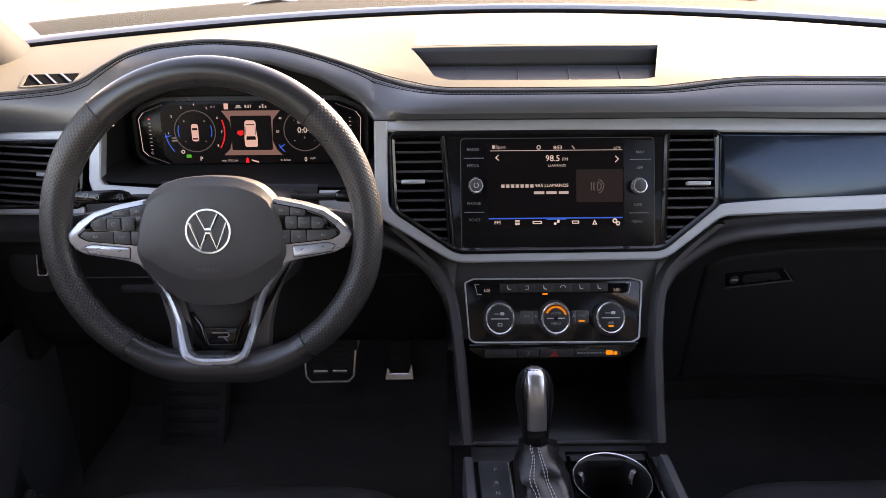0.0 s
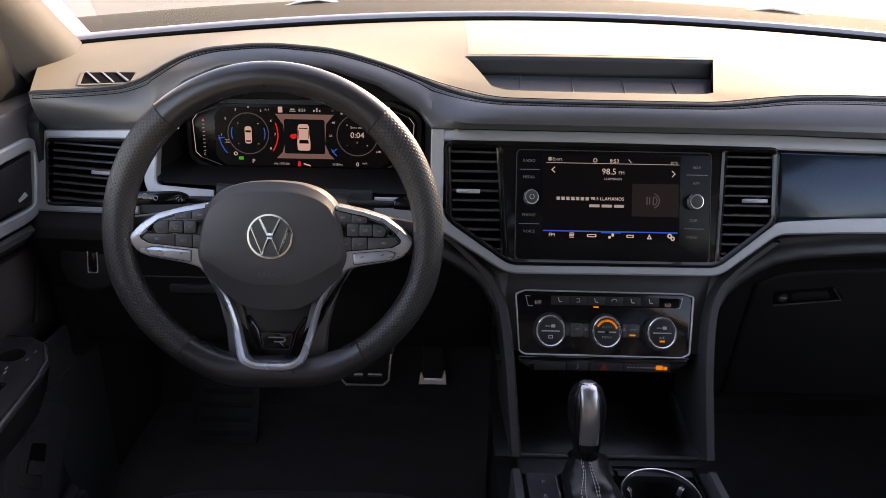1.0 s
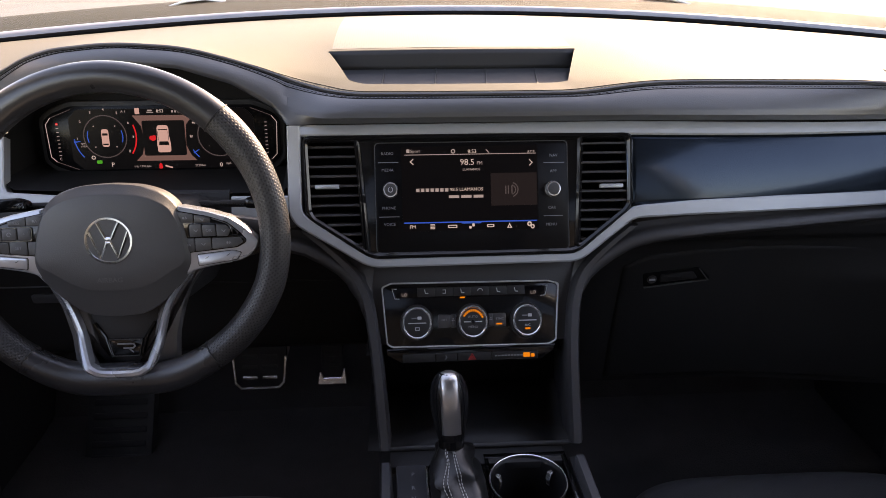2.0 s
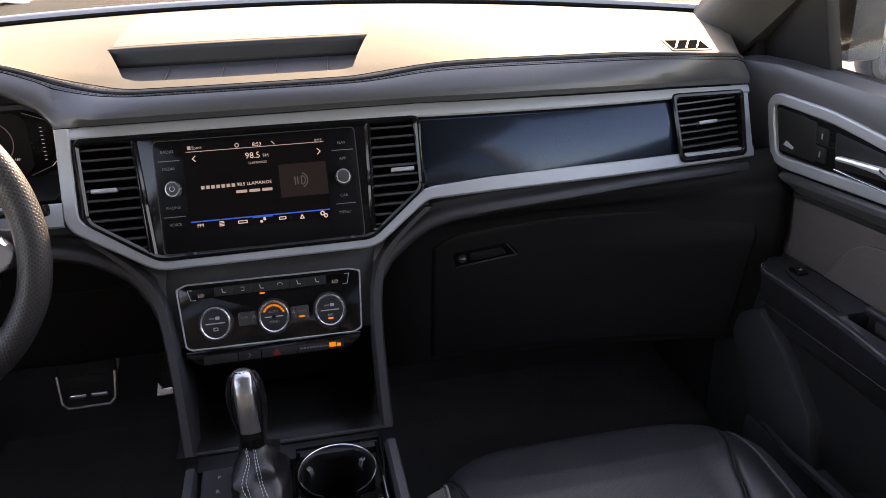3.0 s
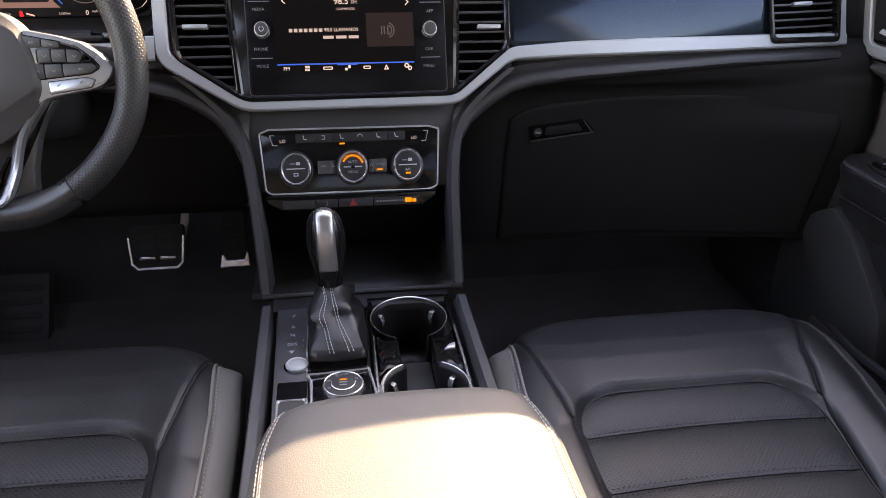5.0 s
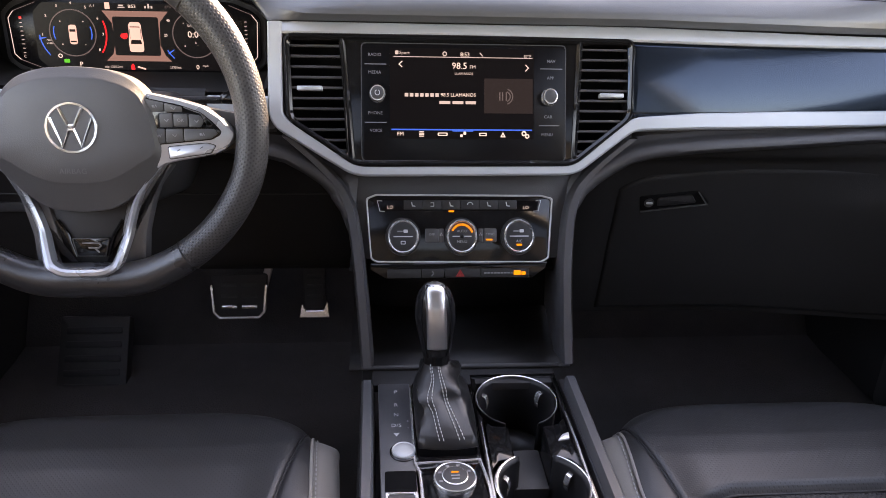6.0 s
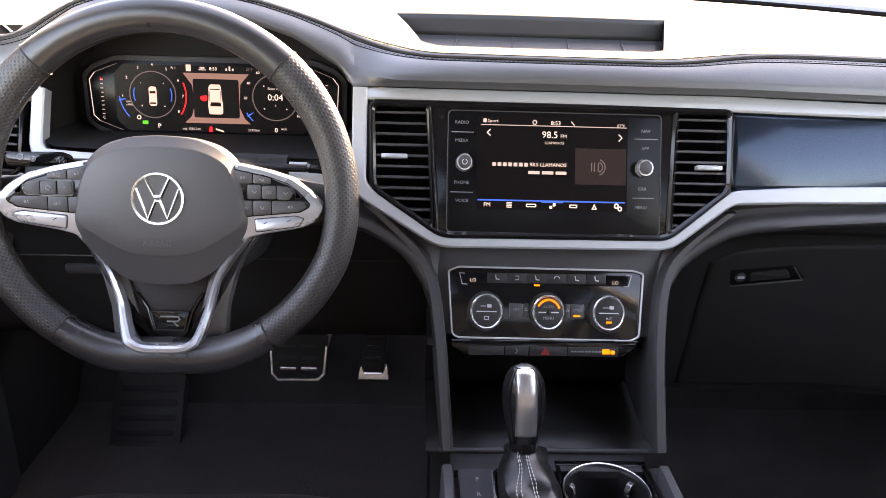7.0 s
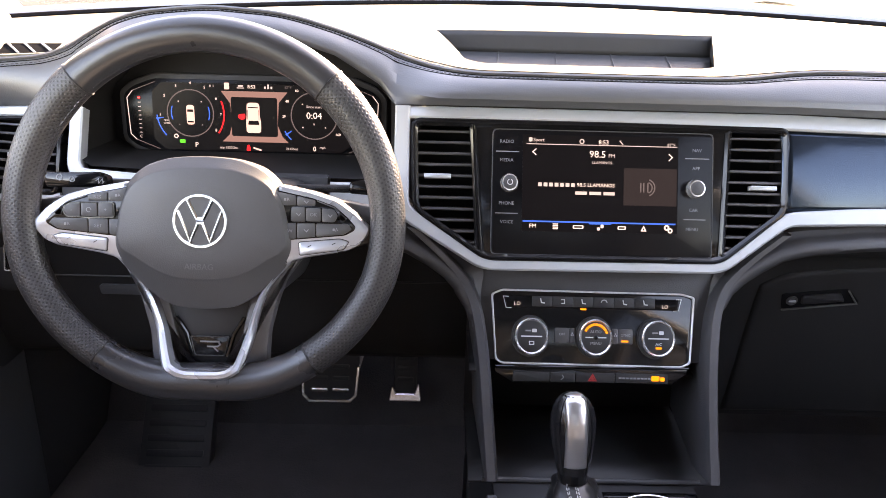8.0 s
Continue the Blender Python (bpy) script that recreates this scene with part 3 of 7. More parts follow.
for row in (lambda x: pad(x, 0.07), lambda x: pad(x, 0.31), lambda x: fascia(x, 0.95), lambda x: fascia(x, 0.85)):
    part("seam_groove", tube([row(x) + Vector((0, 0, 0.0001)) for x in STITCH_X], 0.0006, 5), VOID, dashboard)
part("rear_lip", tube([screen_base(x) + Vector((0, 0.012, 0.006)) for x in span(-0.90, 0.86, 80)], 0.013, 10, flat=0.8, up=(0, 0, 1)), material("lip_plastic", (0.21, 0.215, 0.23), 0.4, vary=0.1), dashboard, "grey plastic edge along the windscreen")
part("rear_gap", tube([screen_base(x) + Vector((0, -0.007, 0.0025)) for x in span(-0.90, 0.86, 80)], 0.0050, 8), VOID, dashboard)

# the open tray in the top
def tray_back(u, v):
    p = pad(u, 2)
    return p + Vector((0, -0.004 * v, -v * (p.z - 0.822)))


def tray_floor(u, v):
    a, b = Vector((u, 0.200, 0.824)), pad(u, 1) + Vector((0, 0, -0.005))
    p = a.lerp(b, v)
    return p + Vector((0, 0, -0.010 * math.sin(v * math.pi)))


TX = span(TRAY0, TRAY1, 24)
tray = part("tray", sheet(tray_back, TX, span(0, 1, 4)), RUBBER, dashboard, "open grey rubber-lined tray in the dashboard top", solid=0.003)
part("tray_floor", sheet(tray_floor, TX, span(0, 1, 6)), RUBBER, tray, solid=0.003)
part("tray_front", sheet(lambda u, v: pad(u, 1) + Vector((0, 0, -0.007 * v)), TX, (0, 1)), RUBBER, tray)
for x in (TRAY0, TRAY1):
    part("tray_side", sheet(lambda u, v: pad(x, 1 + u).lerp(Vector((x, pad(x, 1 + u).y, 0.79)), v), span(0, 1, 6), span(0, 1, 2)), RUBBER, tray)
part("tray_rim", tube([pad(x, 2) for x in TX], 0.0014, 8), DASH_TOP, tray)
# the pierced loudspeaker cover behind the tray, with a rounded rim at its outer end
# its colour carries the same painted sun glare as the top around it
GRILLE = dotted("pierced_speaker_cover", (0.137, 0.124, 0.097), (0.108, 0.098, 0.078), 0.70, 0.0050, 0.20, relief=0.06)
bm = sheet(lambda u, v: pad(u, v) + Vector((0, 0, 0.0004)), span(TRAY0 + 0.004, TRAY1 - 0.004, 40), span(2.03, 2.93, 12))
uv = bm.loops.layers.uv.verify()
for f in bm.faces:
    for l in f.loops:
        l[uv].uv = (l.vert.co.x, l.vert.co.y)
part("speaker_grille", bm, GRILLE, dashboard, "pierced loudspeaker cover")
for x in (-0.112, -0.038, 0.034, 0.106):
    part("tray_rib", tube([tray_floor(x + (0.5 - k) * 0.010, k) + Vector((0, 0, 0.0)) for k in (0.02, 0.5, 0.99)], 0.0011, 6), RUBBER, tray)

# lower parts
LOWER = [(0.660, 0.014, 0), (0.648, 0.016, 0), (0.628, 0.020, 0), (0.612, 0.034, 0), (0.600, 0.060, 0), (0.575, 0.074, 0), (0.530, 0.088, 0), (0.470, 0.104, 0), (0.420, 0.125, 0), (0.395, 0.165, 0), (0.390, 0.30, 0)]


LOWER_FAR = LOWER[:8] + [(0.410, 0.116, 0), (0.330, 0.135, 0), (0.270, 0.30, 0)]


def lower(x, k):
    """The panel over the knees; the passenger's reaches further down."""
    rows = LOWER if x < 0 else LOWER_FAR
    i = min(int(k), len(rows) - 2)
    t = k - i
    z = rows[i][0] * (1 - t) + rows[i + 1][0] * t
    y = rows[i][1] * (1 - t) + rows[i + 1][1] * t
    near = 0.050 * max(0.0, min(1.0, (x - 0.45) / 0.30)) * max(0.0, min(1.0, (k - 3) / 3))
    return Vector((x, y + 0.226 * max(0.0, abs(x) - 0.2) ** 2 * max(0, 1 - k / 4) - near, z))


KS = [k / 3 for k in range(3 * (len(LOWER) - 1) + 1)]
part("lower_panel", sheet(lower, [0.125, 0.218] + span(0.24, 0.79, 24), KS, lambda u, v: abs(u) < 0.215 and v < 3), LOW, dashboard, "dark grained panel over the passenger's knees", solid=0.004)
part("lower_panel", sheet(lower, span(-0.79, -0.24, 24) + [-0.218, -0.125], KS, lambda u, v: abs(u) < 0.215 and v < 3), LOW, dashboard, "dark grained panel over the driver's knees", solid=0.004)


def knee(x, z, d=0.0):
    p = LOWER if x < 0 else LOWER_FAR
    y = float(np.interp(z, [q[0] for q in p[::-1]], [q[1] for q in p[::-1]]))
    near = 0.050 * max(0.0, min(1.0, (x - 0.45) / 0.30)) * max(0.0, min(1.0, (0.612 - z) / 0.08))
    return Vector((x, y - d - near, z))


def lid_at(x, v):
    """The glove box lid lies on the panel, its upper edge falling to a round corner beside the stack."""
    top = smooth_curve([(0.226, 0.545), (0.242, 0.564), (0.268, 0.574), (0.33, 0.581), (0.41, 0.586), (0.71, 0.590)], x, 0.006)
    z = top + (0.338 - top) * v
    e = max(0.0, min(1.0, v * 40, (1 - v) * 40, (x - 0.232) / 0.006, (0.738 - x) / 0.006))
    return knee(x, z, 0.0052 * e ** 0.5 - 0.0005)


lid = part("glove_box_lid", sheet(lid_at, [0.232, 0.2335, 0.236] + span(0.24, 0.73, 42) + [0.734, 0.7365, 0.738], [0, 0.006, 0.014, 0.025] + span(0.04, 0.96, 20) + [0.975, 0.986, 0.994, 1]), LOW, dashboard, "dark glove box lid with a recessed latch")
# no real hollow: a near-black plate paints the shade of the latch's recess
part("latch_recess_shade", prism(rounded([(0.262, 0.542), (0.345, 0.552), (0.366, 0.531), (0.268, 0.518)], 0.004), knee, 0.003, 0.0060, 0.0005), VOID, lid)
part("latch", prism(rounded([(0.288, 0.540), (0.336, 0.546), (0.346, 0.532), (0.290, 0.526)], 0.004), knee, 0.004, 0.0085, 0.002), DARK, lid)
# pale strip: the highlight along the lower right edge, painted on
part("latch_highlight", ribbon([(0.268, 0.5170), (0.362, 0.5290), (0.344, 0.5505)], 0.0016, knee, 0.004, 0.0085, 0.0004), SLAT_DIM, lid)
part("lock", lathe([(0.007, 0.004), (0.007, 0.0085), (0.005, 0.009), (0.004, 0.0075)], knee, 0.277, 0.532, 20), SLAT, lid)
part("key_slot", prism(rounded(rect(0.2725, 0.5305, 0.2815, 0.5335), 0.001), knee, 0.006, 0.0098), SATIN, lid)
part("knee_drawer", prism(rounded(rect(-0.61, 0.518, -0.50, 0.532), 0.004), knee, 0.0, 0.006, 0.001), SOFT, dashboard)
part("column_shroud", ribbon([(-0.62, 0.667), (-0.225, 0.667)], 0.028, face, -0.020, 0.0005, 0.002), DARK, dashboard)
part("column_shroud", ribbon([(-0.513, 0.687), (-0.306, 0.687)], 0.022, face, -0.020, 0.0030, 0.004), DARK, dashboard, "black cover where the steering column enters")
part("knee_seam", tube([knee(x, 0.545, 0.002) for x in span(-0.70, -0.16, 20)], 0.0012, 5), DARK, dashboard)

# silver trim
TRIM = [
    ([(-0.216, 0.766), (0.0, 0.766), (0.216, 0.7645), (0.40, 0.760), (0.60, 0.755), (0.731, 0.7500)], [0.0125, 0.0125, 0.016, 0.015, 0.0125, 0.0105]),
    ([(0.7240, 0.748), (0.7235, 0.664)], [0.014, 0.014]),
    ([(-0.2235, 0.7725), (-0.2235, 0.664), (-0.130, 0.6075), (0.139, 0.609), (0.212, 0.6625), (0.30, 0.666), (0.42, 0.6665), (0.60, 0.6645), (0.7305, 0.6610)], [0.017, 0.017, 0.011, 0.011, 0.015, 0.018, 0.019, 0.018, 0.015]),
    ([(-0.782, 0.7425), (-0.60, 0.7525)], [0.010, 0.013]),
    ([(-0.7715, 0.742), (-0.769, 0.646)], [0.021, 0.021]),
    ([(-0.780, 0.6485), (-0.62, 0.6575)], [0.010, 0.010]),
    ([(-0.603, 0.757), (-0.605, 0.694), (-0.597, 0.682), (-0.515, 0.680)], [0.016, 0.017, 0.018, 0.018]),
    ([(-0.303, 0.676), (-0.232, 0.676)], [0.028, 0.028]),
]
for path, widths in TRIM:
    first = path is TRIM[0][0]
    if len(path) > 3 and not first:
        line = bent([(a, b, w) for (a, b), w in zip(path, widths)], 0.014)
        path, widths = [p[:2] for p in line], [p[2] for p in line]
    part("silver_trim", ribbon(path, widths, (lambda u, v, d: face(u, v, d) + Vector((0, (v - 0.758) * 0.30, 0))) if first else face, -0.012, 0.006, 0.002), SILVER, dashboard, "satin silver trim strip")


def decor(u, v):
    """The decor panel swells a little towards the seats."""
    h = float(np.interp(u, [0.21, 0.40, 0.597], [0.0435, 0.0415, 0.0385]))
    return face(u, float(np.interp(u, [0.21, 0.40, 0.597], [0.714, 0.7125, 0.7105])) + v * h, 0.001 + 0.0045 * (1 - v * v))


part("decor_panel", sheet(decor, span(0.205, 0.592, 30), span(-1, 1, 14)), BLUE_DECOR, dashboard, "glossy slate-blue decor panel with a woven pattern", solid=0.003)
write("AIRBAG", lambda u, v, d: fascia(u, 0.45) + Vector((0, -0.003 - d, v - fascia(u, 0.45).z)), 0.578, fascia(0.578, 0.45).z, 0.0, 0.009, EMBOSS, dashboard)
part("end_cap", prism(rounded([(0.135, 0.765), (0.105, 0.40), (0.42, 0.40), (0.42, 0.80), (0.20, 0.80)], 0.02), lambda u, v, d: Vector((0.726 + d, u, v)), 0, 0.02, 0.004), DARK, dashboard)
part("end_cap", prism(rounded([(0.09, 0.765), (0.09, 0.40), (0.42, 0.40), (0.42, 0.80), (0.20, 0.80)], 0.02), lambda u, v, d: Vector((-0.763 - d, u, v)), 0, 0.02, 0.004), DARK, dashboard)

# the centre stack: surround, side rails and the open shelf
def stack_side(s):
    xs = (0.222, 0.165, 0.141, 0.131, 0.1300, 0.1290) if s > 0 else (0.218, 0.165, 0.139, 0.128, 0.1215, 0.1160)
    pts = list(zip(xs, (0.652, 0.606, 0.575, 0.52, 0.45, 0.384)))
    front = {0.652: face(0, 0.652).y - 0.002, 0.606: -0.008, 0.575: -0.018, 0.52: -0.051, 0.45: -0.083, 0.384: -0.122}
    return [Vector((s * x, front[z], z)) for x, z in pts]


for s in (-1, 1):
    line = stack_side(s)
    fine = []
    for a, b in zip(line, line[1:]):
        fine += [a.lerp(b, k / 6) for k in range(6)]
    fine.append(line[-1])
    sm = [sum((fine[max(0, min(len(fine) - 1, i + k))] for k in (-3, -2, -1, 0, 1, 2, 3)), Vector()) / 7 for i in range(len(fine))]
    bm = bmesh.new()
    rings = []
    for p in sm:
        w = 0.0075
        y_in = p.y + 0.10
        rings.append([Vector((p.x - s * w, p.y + 0.05, p.z - 0.01)), Vector((p.x - s * w, p.y + 0.006, p.z)), Vector((p.x - s * w * 0.6, p.y, p.z)), Vector((p.x + s * w * 0.6, p.y, p.z)),
                      Vector((p.x + s * w, p.y + 0.006, p.z)), Vector((p.x + s * w * 1.5, y_in + 0.10, p.z - 0.02))])
    loops(bm, rings, True, True, True)
    part("stack_rail", bm, RAIL, dashboard, "dark grey rail down the side of the centre stack")
part("stack_surround", prism([(-0.150, 0.606), (0.150, 0.607), (0.140, 0.575), (0.128, 0.5), (-0.128, 0.5), (-0.140, 0.575)], stack, -0.06, -0.003, 0.002), HARD, dashboard)
for s in (-1, 1):
    # the rounded roll under the silver trim runs out of the rail and along the knee panel
    run = [(0.1325, -0.040, 0.530), (0.140, -0.020, 0.562), (0.152, -0.010, 0.584), (0.166, -0.004, 0.597), (0.188, 0.000, 0.611), (0.213, 0.003, 0.624), (0.246, 0.004, 0.632), (0.305, 0.005, 0.638), (0.41, 0.012, 0.642), (0.54, 0.027, 0.646), (0.66, 0.048, 0.644), (0.722, 0.062, 0.642)]
    if s < 0:
        run = [(-x, y, z) for x, y, z in run[:8]]
    at = [Vector((smooth_curve([(k, p[0]) for k, p in enumerate(run)], t), smooth_curve([(k, p[1]) for k, p in enumerate(run)], t), smooth_curve([(k, p[2]) for k, p in enumerate(run)], t))) for t in span(0, len(run) - 1, 70)]
    bm = bmesh.new()
    rings = []
    for i, p in enumerate(at):
        sunk = 0.010 * max(0.0, 1 - i / 9)
        flap = float(np.interp(i, [9, 22], [1.1, 2.5]))
        t = at[min(i + 1, len(at) - 1)] - at[max(i - 1, 0)]
        n = Vector((-t.z, 0, t.x)).normalized() * s
        wide = float(np.interp(i, [0, 7, 18, 34, 69], [0.005, 0.0085, 0.0125, 0.0105, 0.0095]))
        rings.append([p + n * (wide * c) + Vector((0, 0.012 * (1 - d) - 0.007 + sunk, -0.0035)) for c, d in ((flap, -0.9), (flap * 0.5 + 0.05, -0.45), (1.02, -0.15), (0.80, 0.55), (0.35, 0.92), (-0.2, 0.98), (-0.65, 0.75), (-0.95, 0.2), (-1.0, -1.2))])
    loops(bm, rings, False)
    part("knee_roll", bm, ROLL, dashboard, "dark grey rounded roll under the silver trim")
bm = bmesh.new()
sheet(lambda u, v: Vector((u, 0.085, v)), span(-0.14, 0.14, 2), span(0.36, 0.56, 2), bm=bm)
sheet(lambda u, v: Vector((u, v, 0.372 - 0.02 * max(0, v + 0.02))), span(-0.14, 0.14, 2), span(-0.085, 0.09, 4), bm=bm)
sheet(lambda u, v: Vector((u, v, 0.478)), span(-0.14, 0.14, 2), span(-0.02, 0.09, 4), bm=bm)
part("shelf", bm, DARK, dashboard, "open black storage shelf under the switches", solid=0.003)
part("shelf_edge", tube([Vector((x, -0.085, 0.373)) for x in span(-0.125, 0.125, 4)], 0.003, 8), HARD, dashboard)


# ---- air vents ----
def vent(name, outline, slats, tab, warp, label, xclip, depth=0.035, rim=0.0038, proud=0.0062):
    """A louvred outlet: frame, dark box, slats cut to the outline, a middle tab."""
    v = thing(name, warp(sum(p[0] for p in outline) / len(outline), sum(p[1] for p in outline) / len(outline), 0), label, "air vent", group="dashboard air vents")
    part("vent_frame", hollow(rounded(offset(outline, -rim), 0.009), rounded(offset(outline, 0.0010), 0.006), warp, -0.02, proud, 0.0022), PIANO, v, "gloss black frame")
    # the box is near-black, so the shade behind the slats is in its colour
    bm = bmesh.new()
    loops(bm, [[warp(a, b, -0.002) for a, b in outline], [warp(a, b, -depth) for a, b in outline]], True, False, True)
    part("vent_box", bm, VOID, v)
    z0, z1 = min(p[1] for p in outline), max(p[1] for p in outline)
    for k in range(slats):
        z = z0 + (z1 - z0) * (k + 0.75) / (slats + 0.5)
        a, b = xclip(z)
        if b - a < 0.008:
            continue
        bm = bmesh.new()
        rings = []
        for x in span(a + 0.001, b - 0.001, 4):
            rings.append([warp(x, z + dz, d) for dz, d in ((-0.0016, 0.0003), (-0.0008, 0.0012), (0.0006, 0.0012), (0.0014, 0.0002), (0.0036, -0.020), (0.0022, -0.020))])
        loops(bm, rings, True, True, True)
        part("slat", bm, SLAT, v)
    tx, tz, tw = tab
    part("tab", prism(rounded(rect(tx - tw / 2, tz - 0.0026, tx + tw / 2, tz + 0.0022), 0.001), warp, -0.004, 0.005, 0.001), SILVER, v, "bright metal tab")
    return v


V_MID = [(0.146, 0.756), (0.204, 0.754), (0.209, 0.747), (0.2065, 0.668), (0.1385, 0.622)]
def clip_mid(s):
    def f(z):
        a = 0.1385 + (z - 0.622) * (0.0075 / 0.134)
        b = 0.2075 if z > 0.669 else 0.1385 + (z - 0.622) * (0.068 / 0.046)
        return (a, b) if s > 0 else (-b, -a)
    return f


vent("air_vent", V_MID, 11, (0.185, 0.695, 0.030), face, "gloss-black framed central air vent beside the touchscreen", clip_mid(1), rim=0.003)
vent("air_vent", [(-a, b) for a, b in V_MID[::-1]], 11, (-0.183, 0.700, 0.030), face, "gloss-black framed central air vent beside the steering wheel", clip_mid(-1), rim=0.003)
vent("air_vent", [(0.5955, 0.748), (0.7135, 0.743), (0.7095, 0.664), (0.600, 0.667)], 8, (0.652, 0.7115, 0.032), face, "black outer air vent on the passenger's side", lambda z: (0.600, 0.708), rim=0.0066, proud=0.0105)
vent("air_vent", [(-0.757, 0.7345), (-0.624, 0.7415), (-0.626, 0.663), (-0.754, 0.656)], 8, (-0.668, 0.700, 0.045), face, "black outer air vent on the driver's side", lambda z: (-0.752, -0.630), proud=0.0090)


def pad_at(x, y):
    """The height of the dashboard top over a place of the plan."""
    s, b = stitch(x), screen_base(x)
    w = (y - s.y) / (b.y - s.y)
    return Vector((x, y, s.z + (b.z - s.z) * (1 - (1 - w) ** pad_power(x))))


SLAT_PALE = material("grey_slat_plastic", (0.11, 0.11, 0.11), 0.45, vary=0.1)


def demist(corners, lean):
    """A small louvred outlet for the side window, let into the dashboard top."""
    p = [pad_at(*c) for c in corners]
    n = (p[1] - p[0]).cross(p[3] - p[0]).normalized()
    n = n if n.z > 0 else -n

    def warp(a, b, d):
        q = (p[0] * (1 - a) + p[1] * a) * (1 - b) + (p[3] * (1 - a) + p[2] * a) * b
        return pad_at(q.x, q.y) + n * (d - 0.0004)
    o = thing("demister_vent", sum(p, Vector()) / 4, "small slatted side-window vent set in the dashboard top", "air vent", group="side window vents")
    outer, inner = rounded(rect(-0.06, -0.11, 1.06, 1.11), 0.10, 5), rounded(rect(0, 0, 1, 1), 0.06, 5)
    part("vent_frame", hollow(outer, inner, warp, -0.006, 0.0018, 0.0006), DASH_TOP, o)
    # a flat plate here, its black standing for the shade between the slats
    part("vent_box", prism(inner, warp, -0.004, 0.0012), VOID, o)
    for k in range(3):
        a = 0.20 + k * 0.29
        part("slat", prism([(a - 0.17 * lean, 0.98), (a + 0.045 - 0.17 * lean, 0.98), (a + 0.045 + 0.17 * lean, 0.02), (a + 0.17 * lean, 0.02)], warp, -0.003, 0.0036, 0.0003), SLAT_PALE, o)


demist([(-0.708, 0.113), (-0.638, 0.108), (-0.648, 0.157), (-0.722, 0.160)], 1)
demist([(0.600, 0.092), (0.661, 0.098), (0.670, 0.144), (0.608, 0.139)], -1)


# ---- instrument cluster ----
cluster = thing("instrument_cluster", CLUSTER_AT, "digital instrument cluster under a hood, lit with two dials", "instrument cluster")
front = [fascia_foot(x) for x in span(HOOD0, HOOD1, 40)]
front += [face(-0.232, z, 0.0) for z in span(0.765, 0.702, 6)] + [face(x, 0.6945, 0.0) for x in span(-0.24, -0.585, 20)] + [face(-0.604, z, 0.0) for z in span(0.704, 0.755, 6)]
cx, cz = -0.416, 0.755
back = [Vector((cx + (p.x - cx) * 0.94, 0.150, cz + (p.z - cz) * 0.93)) for p in front]
mid = [a.lerp(b, 0.5) for a, b in zip(front, back)]
bm = bmesh.new()
loops(bm, [front, mid, back], True, False, True)
part("hood_lining", bm, material("hood_lining_plastic", (0.012, 0.0118, 0.0122), 0.75, spec=0.15, grain=0.3, size=0.001, vary=0.15), cluster, "black matt lining of the hood")
BEZ = [(-0.159, 0.024), (-0.148, 0.034), (-0.122, 0.044), (0.122, 0.044), (0.148, 0.034), (0.159, 0.024), (0.158, -0.028), (0.148, -0.037), (0.120, -0.0475), (-0.120, -0.0475), (-0.148, -0.037), (-0.158, -0.028)]
part("bezel", prism(rounded([(a, b) for a, b in offset(BEZ, -0.007)], 0.006), dials, -0.012, -0.004, 0.002), DARK, cluster)
part("display_glass", prism(rounded(BEZ, 0.006), dials, -0.006, -0.0003, 0.0004), GLASS_BLACK, cluster)
for s in (-1, 1):
    pts = [(s * 0.120, 0.040), (s * 0.148, 0.029), (s * 0.155, 0.020), (s * 0.153, -0.024), (s * 0.146, -0.031), (s * 0.118, -0.042)]
    part("light_bracket", ribbon(pts[1:5], 0.0009, dials, -0.0006, 0.0006, 0.0004, 0.004), DIM_LIT, cluster)
    part("bracket_line", ribbon(pts[:2], 0.0006, dials, -0.0006, 0.0005, 0.0001), GREY_LIT, cluster)
    part("bracket_line", ribbon(pts[4:], 0.0006, dials, -0.0006, 0.0005, 0.0001), GREY_LIT, cluster)
    flat_bars([(s * 0.140 - 0.0016, z - 0.0004, s * 0.140 + 0.0016, z + 0.0004) for z in span(-0.022, 0.020, 8)], dials, 0.0008, DIM_LIT, cluster, "gauge_tick")
flat_bars([(-0.1415, 0.019, -0.1385, 0.022)], dials, 0.0008, RED_LIT, cluster, "gauge_warning")
write("C", dials, -0.140, -0.027, 0.001, 0.005, DIM_LIT, cluster)
SC = [(-0.112, 0.040), (0.112, 0.040), (0.124, 0.028), (0.124, -0.030), (0.110, -0.042), (-0.110, -0.042), (-0.124, -0.030), (-0.124, 0.028)]
part("lit_screen", prism(rounded(SC, 0.004), dials, -0.001, 0.0006), BLACK_LIT, cluster)
part("glow_field", prism([(-0.039, 0.031), (0.043, 0.031), (0.032, 0.018), (0.030, -0.010), (0.036, -0.024), (0.043, -0.031), (-0.039, -0.031), (-0.030, -0.022), (-0.026, -0.008), (-0.028, 0.016)], dials, 0.0004, 0.0009), PEACH_LIT, cluster, "peach-coloured light between the dials")
part("centre_screen", prism(rounded(rect(-0.027, -0.024, 0.030, 0.024), 0.003), dials, 0.0006, 0.0012), BLACK_LIT, cluster)
car = part("car_symbol", prism(rounded([(-0.0085, -0.018), (-0.0090, -0.008), (-0.0078, 0.004), (-0.0078, 0.014), (-0.0058, 0.0175), (0.0062, 0.0175), (0.0080, 0.014), (0.0080, 0.004), (0.0095, -0.008), (0.0092, -0.018), (0.0072, -0.0195), (-0.0066, -0.0195)], 0.0018), dials, 0.001, 0.0016, 0.0003), CAR_LIT, cluster)
